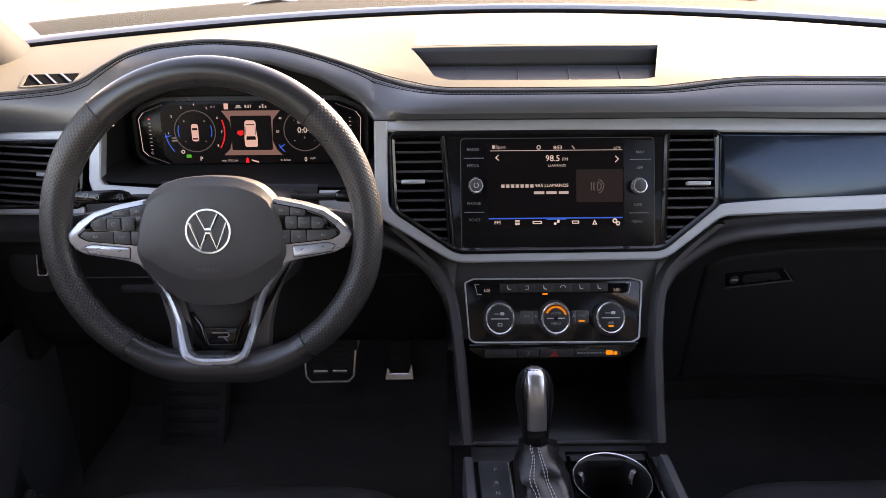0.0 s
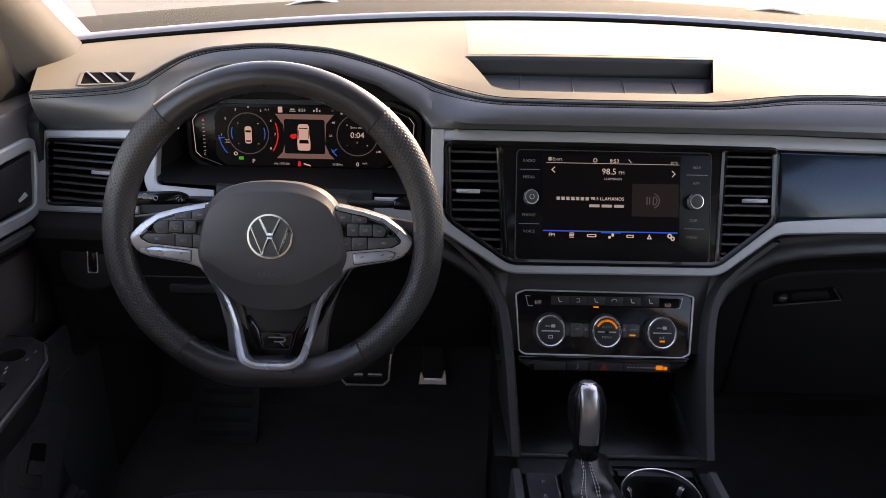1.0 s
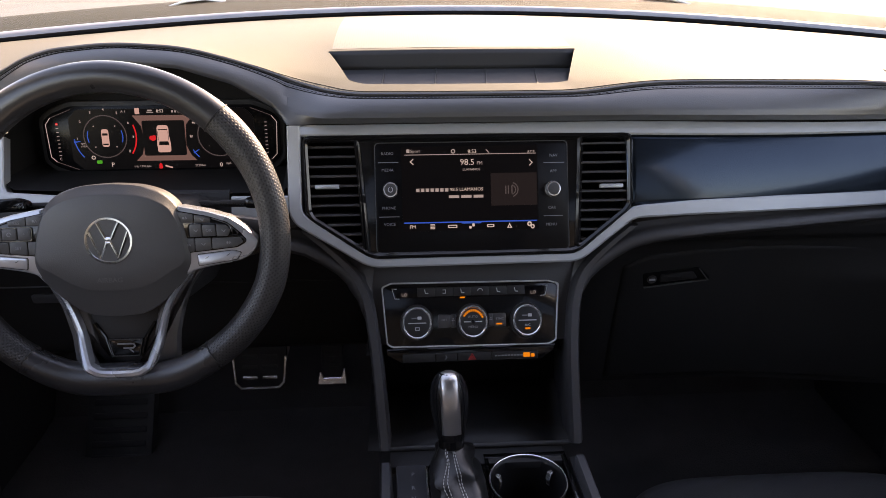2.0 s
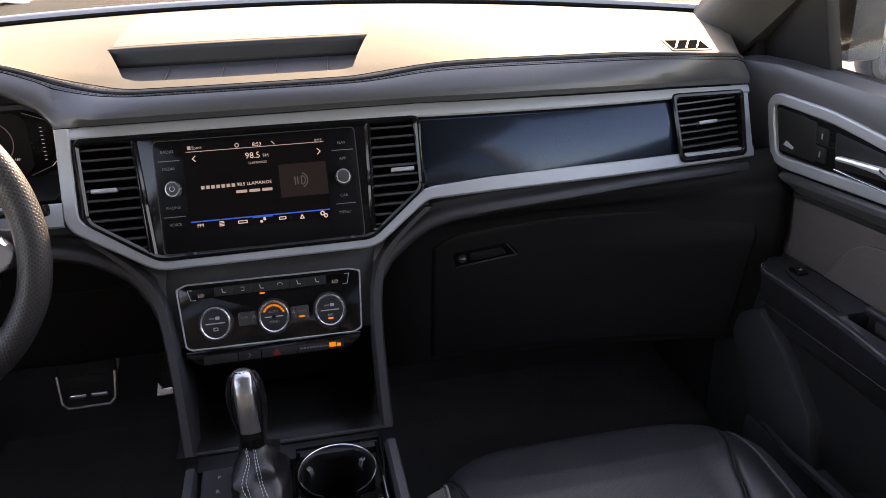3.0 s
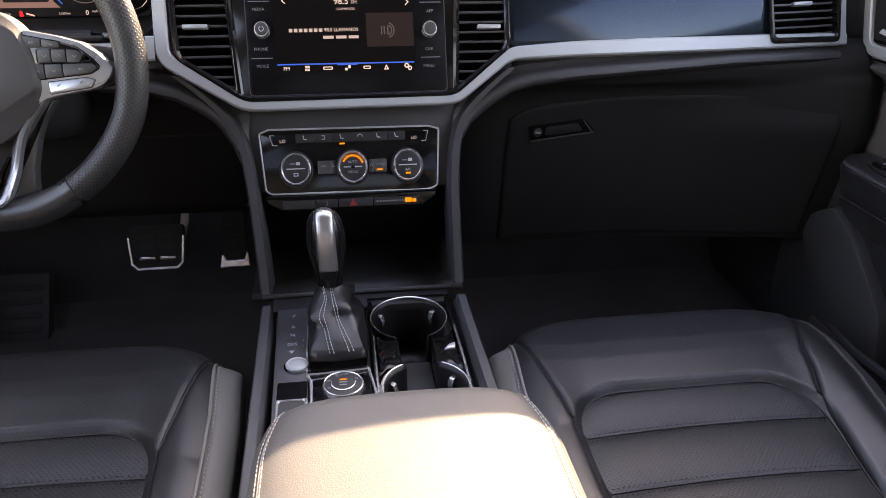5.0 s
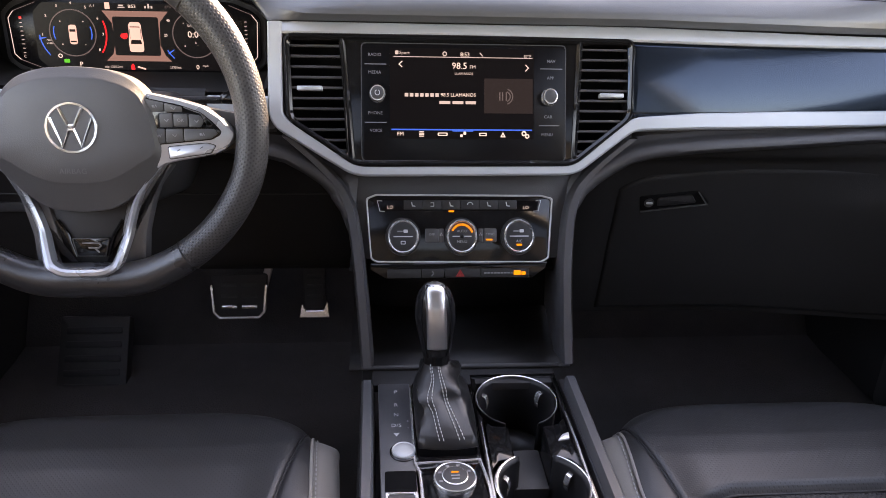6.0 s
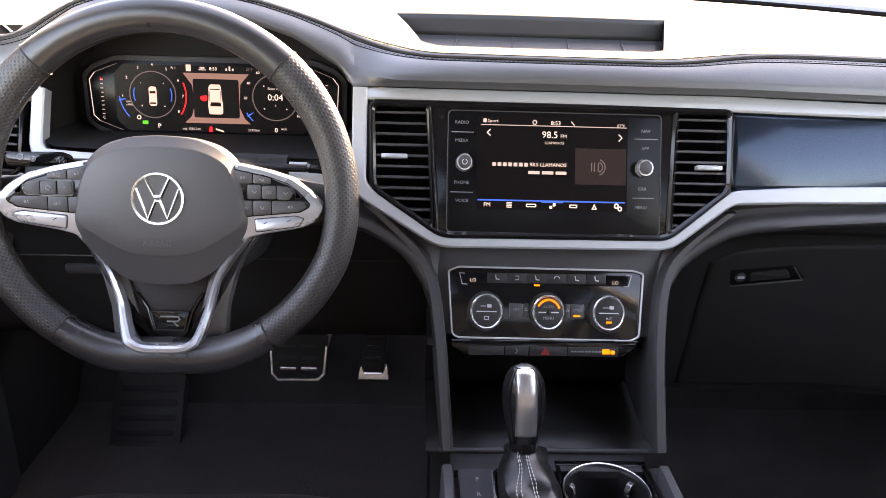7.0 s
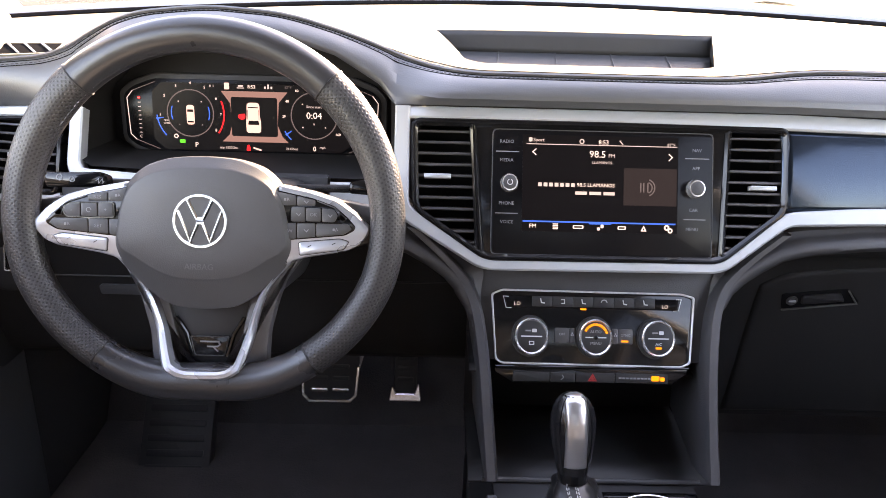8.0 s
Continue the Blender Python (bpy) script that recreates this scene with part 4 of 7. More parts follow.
part("window_shape", prism(rounded([(-0.0065, -0.0095), (0.0075, -0.0095), (0.0065, -0.0045), (-0.0055, -0.0045)], 0.001), dials, 0.0015, 0.0019), BLACK_LIT, car)
part("window_shape", prism([(-0.0066, 0.0110), (0.0068, 0.0110), (0.0058, 0.0122), (-0.0056, 0.0122)], dials, 0.0015, 0.0019), BLACK_LIT, car)
for sx_ in (-1, 1):
    part("window_shape", prism([(sx_ * 0.0074 + 0.0002, 0.009), (sx_ * 0.0066 + 0.0002, 0.009), (sx_ * 0.0066 + 0.0002, -0.003), (sx_ * 0.0074 + 0.0002, -0.003)], dials, 0.0015, 0.0018), GREY_LIT, car)
part("open_door_shape", prism(rounded([(-0.0098, 0.004), (-0.018, 0.003), (-0.019, -0.001), (-0.014, -0.004), (-0.0098, -0.002)], 0.0015), dials, 0.001, 0.0017), RED_LIT, car, "red open-door warning")
small = part("car_symbol", prism(rounded(rect(-0.0823, -0.011, -0.0727, 0.013), 0.0035), dials, 0.001, 0.0016, 0.0003), CAR_LIT, cluster)
part("window_shape", prism(rect(-0.0812, 0.0045, -0.0738, 0.0075), dials, 0.0015, 0.0018), BLACK_LIT, small)
part("window_shape", prism(rect(-0.0812, -0.0085, -0.0738, -0.0065), dials, 0.0015, 0.0018), BLACK_LIT, small)
for c in (-0.0775, 0.0755):
    part("dial_ring", ring_arc(c, 0.003, 0.0285, 0.0012, 0, 360, dials, 0.0012, 48), GREY_LIT, cluster)
    for a in (45, 135, 225, 315):
        flat_bars([(c + 0.020 * math.cos(radians(a)) - 0.0006, 0.003 + 0.020 * math.sin(radians(a)) - 0.0006, c + 0.020 * math.cos(radians(a)) + 0.0006, 0.003 + 0.020 * math.sin(radians(a)) + 0.0006)], dials, 0.0012, WHITE_LIT, cluster, "dial_dot")
part("red_zone", ring_arc(-0.0775, 0.003, 0.0415, 0.0018, -35, 22, dials, 0.0012), RED_LIT, cluster)
for c in (-0.0775, 0.0755):
    a0, a1 = (184, 222) if c < 0 else (208, 226)
    part("needle", ring_arc(c, 0.003, 0.0415, 0.0013, a0, a1, dials, 0.0012), BLUE_LIT, cluster)
    tip = radians(a0 + 6)
    part("needle", ribbon([(c + 0.043 * math.cos(tip), 0.003 + 0.043 * math.sin(tip)), (c + 0.034 * math.cos(tip), 0.003 + 0.034 * math.sin(tip))], [0.0022, 0.0008], dials, 0.001, 0.0016, 0.0002), BLUE_LIT, cluster)
part("side_arc", ring_arc(-0.0775, 0.003, 0.0235, 0.0012, -20, 20, dials, 0.0012), BLUE_LIT, cluster)
part("side_arc", ring_arc(-0.0775, 0.003, 0.0235, 0.0012, 160, 200, dials, 0.0012), BLUE_LIT, cluster)
for n, a in (("1", 184), ("2", 146), ("3", 116), ("4", 88), ("5", 60), ("6", 30), ("7", -2), ("8", -34)):
    write(n, dials, -0.0775 + 0.0375 * math.cos(radians(a)), 0.003 + 0.0365 * math.sin(radians(a)), 0.0012, 0.0048, WHITE_LIT, cluster)
for n, a in (("20", 182), ("40", 152), ("60", 124), ("80", 92), ("160", -38)):
    write(n, dials, 0.0755 + 0.0375 * math.cos(radians(a)), 0.003 + 0.0365 * math.sin(radians(a)), 0.0012, 0.0045, WHITE_LIT, cluster)
write("Since start", dials, 0.0755, 0.014, 0.0012, 0.0045, DIM_LIT, cluster)
write("0:04", dials, 0.0755, 0.003, 0.0012, 0.0115, WHITE_LIT, cluster)
write("h", dials, 0.0755, -0.007, 0.0012, 0.004, DIM_LIT, cluster)
write("8:53", dials, -0.001, 0.0365, 0.0012, 0.0058, WHITE_LIT, cluster)
write("87°F", dials, 0.044, 0.0365, 0.0012, 0.0045, GREY_LIT, cluster)
write("A 1", dials, -0.050, 0.0365, 0.0012, 0.0045, DIM_LIT, cluster)
write("P", dials, -0.0715, -0.036, 0.0012, 0.0085, WHITE_LIT, cluster)
write("0", dials, 0.0755, -0.038, 0.0012, 0.0085, WHITE_LIT, cluster)
write("mph", dials, 0.0855, -0.036, 0.0012, 0.0042, DIM_LIT, cluster)
write("trip 1330.2mi", dials, -0.0315, -0.0385, 0.0012, 0.0042, DIM_LIT, cluster)
write("21330mi", dials, 0.047, -0.0385, 0.0012, 0.0042, DIM_LIT, cluster)
write("rpm", dials, -0.108, -0.006, 0.0012, 0.0036, DIM_LIT, cluster)
write("x1000", dials, -0.107, -0.010, 0.0012, 0.0034, DIM_LIT, cluster)
part("green_lamp", prism(rounded(rect(-0.0925, -0.034, -0.0855, -0.0295), 0.001), dials, 0.001, 0.0014), GREEN_LIT, cluster)
part("red_lamp", prism(rounded([(-0.0095, -0.042), (-0.0045, -0.042), (-0.005, -0.036), (-0.007, -0.034), (-0.009, -0.036)], 0.001), dials, 0.001, 0.0014), RED_LIT, cluster)
part("belt_lamp", prism(rounded([(-0.001, -0.037), (0.009, -0.040), (0.009, -0.042), (-0.001, -0.039)], 0.0006), dials, 0.001, 0.0014), CAR_LIT, cluster)
part("status_lamp", prism(rounded(rect(-0.0345, 0.033, -0.0285, 0.041), 0.0006), dials, 0.001, 0.0014), CAR_LIT, cluster)
for bar in ((-0.019, 0.0345, -0.010, 0.0355), (-0.0175, 0.0365, -0.0115, 0.0385), (0.0185, 0.0345, 0.0205, 0.040), (0.0225, 0.0345, 0.0245, 0.0375), (0.0145, 0.0345, 0.0165, 0.0375)):
    flat_bars([bar], dials, 0.0012, DIM_LIT, cluster, "status_sign")
part("brake_lamp", ring_arc(-0.0965, -0.0255, 0.0022, 0.001, 0, 360, dials, 0.0012, 16), WHITE_LIT, cluster)


# ---- touchscreen unit ----
unit = thing("touchscreen_radio", face(0, 0.685), "gloss black touchscreen radio in the middle of the dashboard, switched on", "car radio")
PANEL = [(-0.2145, 0.7605), (0.2145, 0.7605), (0.2125, 0.667), (0.1375, 0.6125), (-0.129, 0.6115), (-0.2105, 0.662)]
gloss = bmesh.new()
prism(rounded([(-0.143, 0.760), (0.143, 0.760), (0.136, 0.6125), (-0.129, 0.6115)], 0.003), face, -0.016, 0.0012, 0.001, bm=gloss)
part("surround", gloss, PIANO, unit, "gloss black surround")
RIM = rounded(PANEL, 0.013, 6)
part("surround_rim", hollow(RIM, offset(RIM, 0.0078), face, -0.010, 0.0072, 0.0030), PIANO, unit, "bevelled gloss black rim round screen and vents")
for pts in ([(-0.1445, 0.754), (-0.1330, 0.6190)], [(0.1450, 0.754), (0.1385, 0.6200)]):
    part("surround_rib", ribbon(pts, 0.0075, face, -0.004, 0.0055, 0.0028), PIANO, unit)
part("chrome_line", ribbon([(-0.2075, 0.660), (-0.128, 0.6135), (0.137, 0.6145), (0.2105, 0.666)], 0.0016, face, 0.001, 0.0045, 0.0004), CHROME, unit, "thin chrome line")
glass = part("screen_glass", prism(rounded(rect(-0.1215, 0.6195, 0.1270, 0.7505), 0.006), face, 0.0, 0.0032, 0.001), GLASS_BLACK, unit)
part("glass_edge", hollow(rounded(rect(-0.1222, 0.6188, 0.1277, 0.7512), 0.006), rounded(rect(-0.1212, 0.6198, 0.1267, 0.7502), 0.006), face, 0.0, 0.0036, 0.0002), HARD, unit)


def sx(px):
    return (px - 978) * 0.000665


def sz(py):
    return 0.742 - (py - 212) * 0.000613


F0 = 0.0036
part("lit_screen", prism(rect(sx(846), sz(372), sx(1110), sz(206)), face, 0.003, 0.0034), BLACK_LIT, unit)
part("cover_picture", prism(rect(sx(1018), sz(324), sx(1108), sz(260)), face, 0.0031, 0.0036), PANEL_LIT, unit, "dim radio sign on the screen")
part("radio_sign", ring_arc(sx(1058), sz(293), 0.0085, 0.0012, -75, 75, face, F0 + 0.0003, 14), GREY_LIT, unit)
part("radio_sign", ring_arc(sx(1058), sz(293), 0.0055, 0.0012, -75, 75, face, F0 + 0.0003, 14), GREY_LIT, unit)
for dx in (0, 5, 12):
    part("radio_sign", prism(rect(sx(1046 + dx), sz(301), sx(1048 + dx), sz(285)), face, 0.0033, F0 + 0.0004), GREY_LIT, unit)
part("screen_line", prism(rect(sx(852), sz(222.6), sx(1108), sz(221.4)), face, 0.0032, F0), DIM_LIT, unit)
part("blue_bar", prism(rect(sx(848), sz(356), sx(1107), sz(353.5)), face, 0.0032, F0), BLUE_LIT, unit, "blue lit bar across the screen")
part("blue_bar", prism(rect(sx(960), sz(358), sx(998), sz(353.5)), face, 0.0033, F0 + 0.0002), BLUE_LIT, unit)
write("Sport", face, sx(873), sz(215), F0, 0.0056, DIM_LIT, unit)
write("8:53", face, sx(983), sz(217), F0, 0.0068, WHITE_LIT, unit)
write("87°F", face, sx(1098), sz(219), F0, 0.0050, DIM_LIT, unit)
write("98.5", face, sx(973), sz(238), F0, 0.0110, WHITE_LIT, unit)
write("FM", face, sx(997), sz(240), F0, 0.0062, DIM_LIT, unit)
write("LLAMANOS", face, sx(981), sz(252), F0, 0.0044, DIM_LIT, unit)
write("98.5 LLAMANOS", face, sx(1003), sz(291), F0, 0.0060, WHITE_LIT, unit, "RIGHT")
for k in range(7):
    part("text_bar", prism(rect(sx(873 + k * 9.3), sz(294.5), sx(879.5 + k * 9.3), sz(288)), face, 0.0032, F0), DIM_LIT, unit)
for a, b in ((936, 956), (960, 980), (984, 1003)):
    part("text_bar", prism(rect(sx(a), sz(307.5), sx(b), sz(302)), face, 0.0032, F0), DIM_LIT, unit)
part("arrow", ribbon([(sx(869), sz(230)), (sx(863), sz(235.5)), (sx(869), sz(241))], 0.0011, face, 0.0032, F0, 0.0002), WHITE_LIT, unit)
part("arrow", ribbon([(sx(1094), sz(234)), (sx(1100), sz(240)), (sx(1094), sz(246))], 0.0011, face, 0.0032, F0, 0.0002), WHITE_LIT, unit)
part("status_sign", prism(rounded(rect(sx(856), sz(218), sx(862), sz(211)), 0.0008), face, 0.0032, F0), DIM_LIT, unit)
part("status_sign", ring_arc(sx(946), sz(216), 0.0022, 0.0012, 0, 360, face, F0, 14), DIM_LIT, unit)
part("status_sign", ribbon([(sx(1010), sz(213)), (sx(1016), sz(220))], 0.0012, face, 0.0032, F0, 0.0002), DIM_LIT, unit)
# the row of symbols at the foot of the screen
write("FM", face, sx(865), sz(363), F0, 0.0066, WHITE_LIT, unit)
for k in range(4):
    part("list_symbol", prism(rect(sx(899), sz(367.5 - k * 2.7), sx(908), sz(366 - k * 2.7)), face, 0.0032, F0), WHITE_LIT, unit)
for c, w in ((942, 9), (1016, 7)):
    part("device_symbol", hollow(rounded(rect(sx(c - w), sz(366), sx(c + w), sz(360)), 0.001), rounded(rect(sx(c - w + 2), sz(364.4), sx(c + w - 2), sz(361.6)), 0.0006), face, 0.0032, F0, 0.0001), WHITE_LIT, unit)
part("music_symbol", prism(rounded(rect(sx(974), sz(368), sx(979), sz(363)), 0.001), face, 0.0032, F0), WHITE_LIT, unit)
part("music_symbol", prism(rounded(rect(sx(980), sz(364), sx(985), sz(358)), 0.001), face, 0.0032, F0), WHITE_LIT, unit)
part("warning_symbol", hollow([(sx(1048), sz(368)), (sx(1058), sz(368)), (sx(1053), sz(358))], [(sx(1051), sz(366.3)), (sx(1055), sz(366.3)), (sx(1053), sz(362))], face, 0.0032, F0, 0.0001), WHITE_LIT, unit)
part("gear_symbol", ring_arc(sx(1092), sz(361), 0.0022, 0.0016, 0, 360, face, F0, 14), WHITE_LIT, unit)
part("gear_symbol", ring_arc(sx(1098), sz(366), 0.0020, 0.0014, 0, 360, face, F0, 14), WHITE_LIT, unit)
for word, px, py in (("RADIO", 819, 219), ("MEDIA", 819, 251), ("PHONE", 820, 325), ("VOICE", 821, 357), ("NAV", 1142, 227), ("APP", 1141, 258), ("CAR", 1137, 330), ("MENU", 1135, 363)):
    write(word, face, sx(px), sz(py), F0 - 0.0002, 0.0052, ICON_DIM, unit)
for x0, x1, py in ((801, 840, 236), (801, 840, 342), (1122, 1163, 241), (1120, 1158, 346)):
    part("button_gap", prism(rect(sx(x0), sz(py + 0.7), sx(x1), sz(py - 0.7)), face, 0.003, F0 - 0.0002), ICON_DIM, unit)
for x in (-0.1025, 0.1068):
    z = 0.694 if x < 0 else 0.692
    knob = part("knob", lathe([(0.0100, 0.001), (0.0100, 0.006), (0.0094, 0.007), (0.0091, 0.012), (0.0086, 0.0134), (0.0074, 0.0136), (0.0069, 0.0130)], face, x, z), BRIGHT, unit, "ribbed metal turning knob")
    part("knob_cap", lathe([(0.0071, 0.0130), (0.0071, 0.0140), (0.0064, 0.0144)], face, x, z), HARD, knob)
    if x < 0:
        part("power_sign", ring_arc(x, z, 0.0028, 0.0008, 110, 430, face, 0.0147, 18), ICON, knob)


# ---- climate panel ----
climate = thing("climate_control_panel", stack(0, 0.53), "gloss black climate control panel with three round dials", "climate control")


def hx(px):
    return (px - 968) * 0.000675


def hz(py):
    return 0.5708 - (py - 481) * 0.00061


OUT = [(hx(793), hz(484)), (hx(812), hz(476)), (hx(1120), hz(478)), (hx(1142), hz(484)), (hx(1134), hz(598)), (hx(1118), hz(606)), (hx(812), hz(604)), (hx(801), hz(597))]
part("panel_body", prism(rounded(OUT, 0.003), stack, -0.02, 0.0015, 0.001), PIANO, climate)
part("chrome_frame", hollow(rounded(OUT, 0.003), rounded(offset(OUT, 0.0020), 0.003), stack, 0.0, 0.0042, 0.0007), SATIN, climate, "bright metal frame")
part("upper_recess", prism(rounded([(hx(816), hz(487)), (hx(1116), hz(489)), (hx(1112), hz(508)), (hx(822), hz(507))], 0.002), stack, 0.001, 0.0020, 0.0003), GLASS_BLACK, climate)
write("LO", stack, hx(838), hz(501), 0.0024, 0.0060, DIM_LIT, climate)
write("LO", stack, hx(1091), hz(502), 0.0024, 0.0060, DIM_LIT, climate)
for k in range(6):
    x0 = hx(863 + k * 35.2)
    key = part("key", prism(rounded(rect(x0, hz(505), x0 + 0.0232, hz(487.5)), 0.0008), stack, 0.001, 0.0036, 0.0006), DARK, climate, "black push key")
    cx, cz = x0 + 0.0116, hz(496)
    if k in (0, 5, 2, 4):
        part("seat_sign", ribbon([(cx - 0.002, cz + 0.003), (cx - 0.001, cz - 0.0015), (cx + 0.0028, cz - 0.002)], 0.0012, stack, 0.004, 0.0046, 0.0002), ICON, key)
    elif k == 3:
        part("air_sign", ring_arc(cx, cz - 0.001, 0.0035, 0.0009, 10, 170, stack, 0.0046, 10), ICON, key)
    else:
        part("flow_sign", ribbon([(cx - 0.002, cz + 0.002), (cx + 0.002, cz + 0.002), (cx + 0.002, cz - 0.002), (cx - 0.002, cz - 0.002)], 0.0008, stack, 0.004, 0.0046, 0.0002), ICON, key)
part("key_lamp", prism(rect(hx(946), hz(510), hx(956), hz(507)), stack, 0.001, 0.0024), ORANGE_LIT, climate)
DIALX = (hx(861), hx(969), hx(1075))
for i, x in enumerate(DIALX):
    z = hz(556)
    dial = part("dial", lathe([(0.0200, 0.0), (0.0200, 0.003), (0.0194, 0.004), (0.0188, 0.012), (0.0184, 0.0130), (0.0168, 0.0132), (0.0160, 0.0128)], stack, x, z, 48), SLAT, climate, "round dial with a bright metal ring")
    part("dial_ring", hollow(oval(x, z, 0.0190, n=48), oval(x, z, 0.0166, n=48), stack, 0.006, 0.0144, 0.0012), BRIGHT, dial, "bright ring")
    part("dial_face", lathe([(0.0161, 0.010), (0.0161, 0.0128), (0.0152, 0.0132)], stack, x, z, 48), DARK, dial)
    part("dial_seat", lathe([(0.0218, 0.0005), (0.0218, 0.0022), (0.0201, 0.0026)], stack, x, z, 48), DARK, dial)
    part("dial_line", prism(rect(x - 0.0118, z - 0.0006, x - 0.0028, z + 0.0006) if i == 1 else rect(x - 0.0118, z - 0.0006, x + 0.0118, z + 0.0006), stack, 0.013, 0.0136), ICON, dial)
    if i == 1:
        part("dial_line", prism(rect(x + 0.0028, z - 0.0006, x + 0.0118, z + 0.0006), stack, 0.013, 0.0136), ICON, dial)
        part("hub", lathe([(0.0022, 0.0128), (0.0022, 0.0146), (0.0016, 0.015)], stack, x, z, 16), PIANO, dial)
        write("AUTO", stack, x, z + 0.0058, 0.0136, 0.0046, ICON_MID, dial)
        write("MENU", stack, x, z - 0.0062, 0.0136, 0.0046, ICON_MID, dial)
        for k in range(11):
            a = 152 - k * 12.4
            part("fan_lamp", ring_arc(x, z, 0.0134, 0.0026, a, a - 9.2, stack, 0.0136, 3), ORANGE_LIT, dial)
    else:
        part("dial_sign", prism(rounded(rect(x - 0.0072, z + 0.0050, x - 0.0005, z + 0.0066), 0.0004), stack, 0.013, 0.0136), ICON_DIM, dial)
        part("dial_sign", prism(rounded(rect(x + 0.0005, z + 0.0042, x + 0.0058, z + 0.0078), 0.001), stack, 0.013, 0.0136), ICON, dial)
        if i == 0:
            part("dial_sign", hollow(rounded(rect(x - 0.0030, z - 0.0088, x + 0.0030, z - 0.0048), 0.0006), rounded(rect(x - 0.0020, z - 0.0079, x + 0.0020, z - 0.0057), 0.0004), stack, 0.013, 0.0136, 0.0001), ICON, dial)
        else:
            write("A/C", stack, x, z - 0.0058, 0.0136, 0.0046, ICON, dial)
            part("dial_lamp", prism(rect(x - 0.0034, z - 0.0108, x + 0.0034, z - 0.0088), stack, 0.013, 0.0137), ORANGE_LIT, dial)
for x0, x1, word in ((902, 926.5, "OFF"), (1010.5, 1035, "SYNC")):
    key = part("key", prism(rounded(rect(hx(x0), hz(567), hx(x1), hz(541)), 0.002), stack, 0.001, 0.0045, 0.0008), SLAT, climate)
    write(word, stack, hx((x0 + x1) / 2), hz(552), 0.0049, 0.0042, ICON_MID, key)
for x0, x1 in ((927, 936.5), (1000.5, 1010)):
    key = part("key", prism(rounded(rect(hx(x0), hz(567), hx(x1), hz(541)), 0.001), stack, 0.001, 0.0042, 0.0008), SLAT, climate)
    for a in (90, 210, 330):
        part("fan_sign", prism(oval(hx((x0 + x1) / 2) + 0.0013 * math.cos(radians(a)), hz(552) + 0.0013 * math.sin(radians(a)), 0.0009, n=8), stack, 0.004, 0.0047), ICON_MID, key)
# thin bright brackets round the two temperature windows
for s, x0 in ((1, 814), (-1, 1119)):
    part("window_bracket", ribbon([(hx(x0 + s * 9), hz(489)), (hx(x0), hz(488.5)), (hx(x0 + s * 5), hz(508)), (hx(x0 + s * 14), hz(508.5))], 0.0008, stack, 0.0015, 0.0030, 0.0002, 0.1), SATIN, climate)
part("key_lamp", prism(rect(hx(1015), hz(563.5), hx(1027), hz(560.5)), stack, 0.004, 0.0049), ORANGE_LIT, climate)

# the narrow row of switches under it
RED_PRINT = material("red_print", (0.35, 0.012, 0.012), 0.5, vary=0.1)
strip_at = plane((0, -0.044, 0.4850), (1, 0, 0), (0, 0.3, 1))
switches = thing("switch_strip", (0, -0.044, 0.4825), "narrow row of black switches with a red hazard triangle", "switches")
part("strip_body", prism(rounded([(-0.113, 0.0095), (0.108, 0.0105), (0.108, 0.005), (0.090, -0.008), (-0.092, -0.008), (-0.113, 0.004)], 0.003), strip_at, -0.03, 0.001, 0.001), PIANO, switches)
part("lip", ribbon([(-0.112, 0.0105), (0.109, 0.0115)], 0.002, strip_at, -0.01, 0.003, 0.0008), PIANO, switches, "gloss black edge")
for x0, x1 in ((-0.092, -0.050), (-0.049, -0.021), (-0.020, 0.0245), (0.0255, 0.086)):
    part("switch", prism(rounded(rect(x0, -0.0065, x1, 0.0045), 0.001), strip_at, 0.0, 0.003, 0.0008), DARK, switches)
part("hazard_sign", hollow([(-0.0065, -0.0050), (0.0045, -0.0050), (-0.001, 0.0042)], [(-0.0042, -0.0036), (0.0022, -0.0036), (-0.001, 0.0018)], strip_at, 0.0025, 0.0034, 0.0001), RED_PRINT, switches, "red hazard triangle")
part("hazard_sign", prism([(-0.0032, -0.0030), (0.0012, -0.0030), (-0.001, 0.0010)], strip_at, 0.0025, 0.0033), RED_PRINT, switches)
flat_bars([(0.029 + k * 0.0042, -0.0016, 0.0322 + k * 0.0042, 0.0002) for k in range(9)], strip_at, 0.0032, ICON_DIM, switches)
part("airbag_lamp", prism(rounded(rect(0.0665, -0.0035, 0.0755, 0.0025), 0.001), strip_at, 0.0025, 0.0033), ORANGE_LIT, switches)
part("airbag_lamp", prism(rounded(rect(0.0765, -0.0035, 0.0815, 0.0010), 0.001), strip_at, 0.0025, 0.0033), ORANGE_LIT, switches)
part("switch_sign", ribbon([(-0.036, 0.002), (-0.034, -0.001), (-0.037, -0.004)], 0.001, strip_at, 0.0025, 0.0033, 0.0002), ICON_DIM, switches)


# ---- steering wheel ----
steering = thing("steering_wheel", WHEEL_AT, "flat-bottomed black leather steering wheel with silver spokes", "steering wheel")
RR = 0.1740


def rim_at(a):
    """The rim's centre line at angle a, flattened at the foot."""
    off = abs(math.degrees(a) % 360 - 270)
    r = float(np.interp(off, [0, 8, 16, 22, 28, 39, 56, 72], [0.1570, 0.1588, 0.1625, 0.1642, 0.1650, 0.1668, 0.1705, RR]))
    return r * math.cos(a), r * math.sin(a)


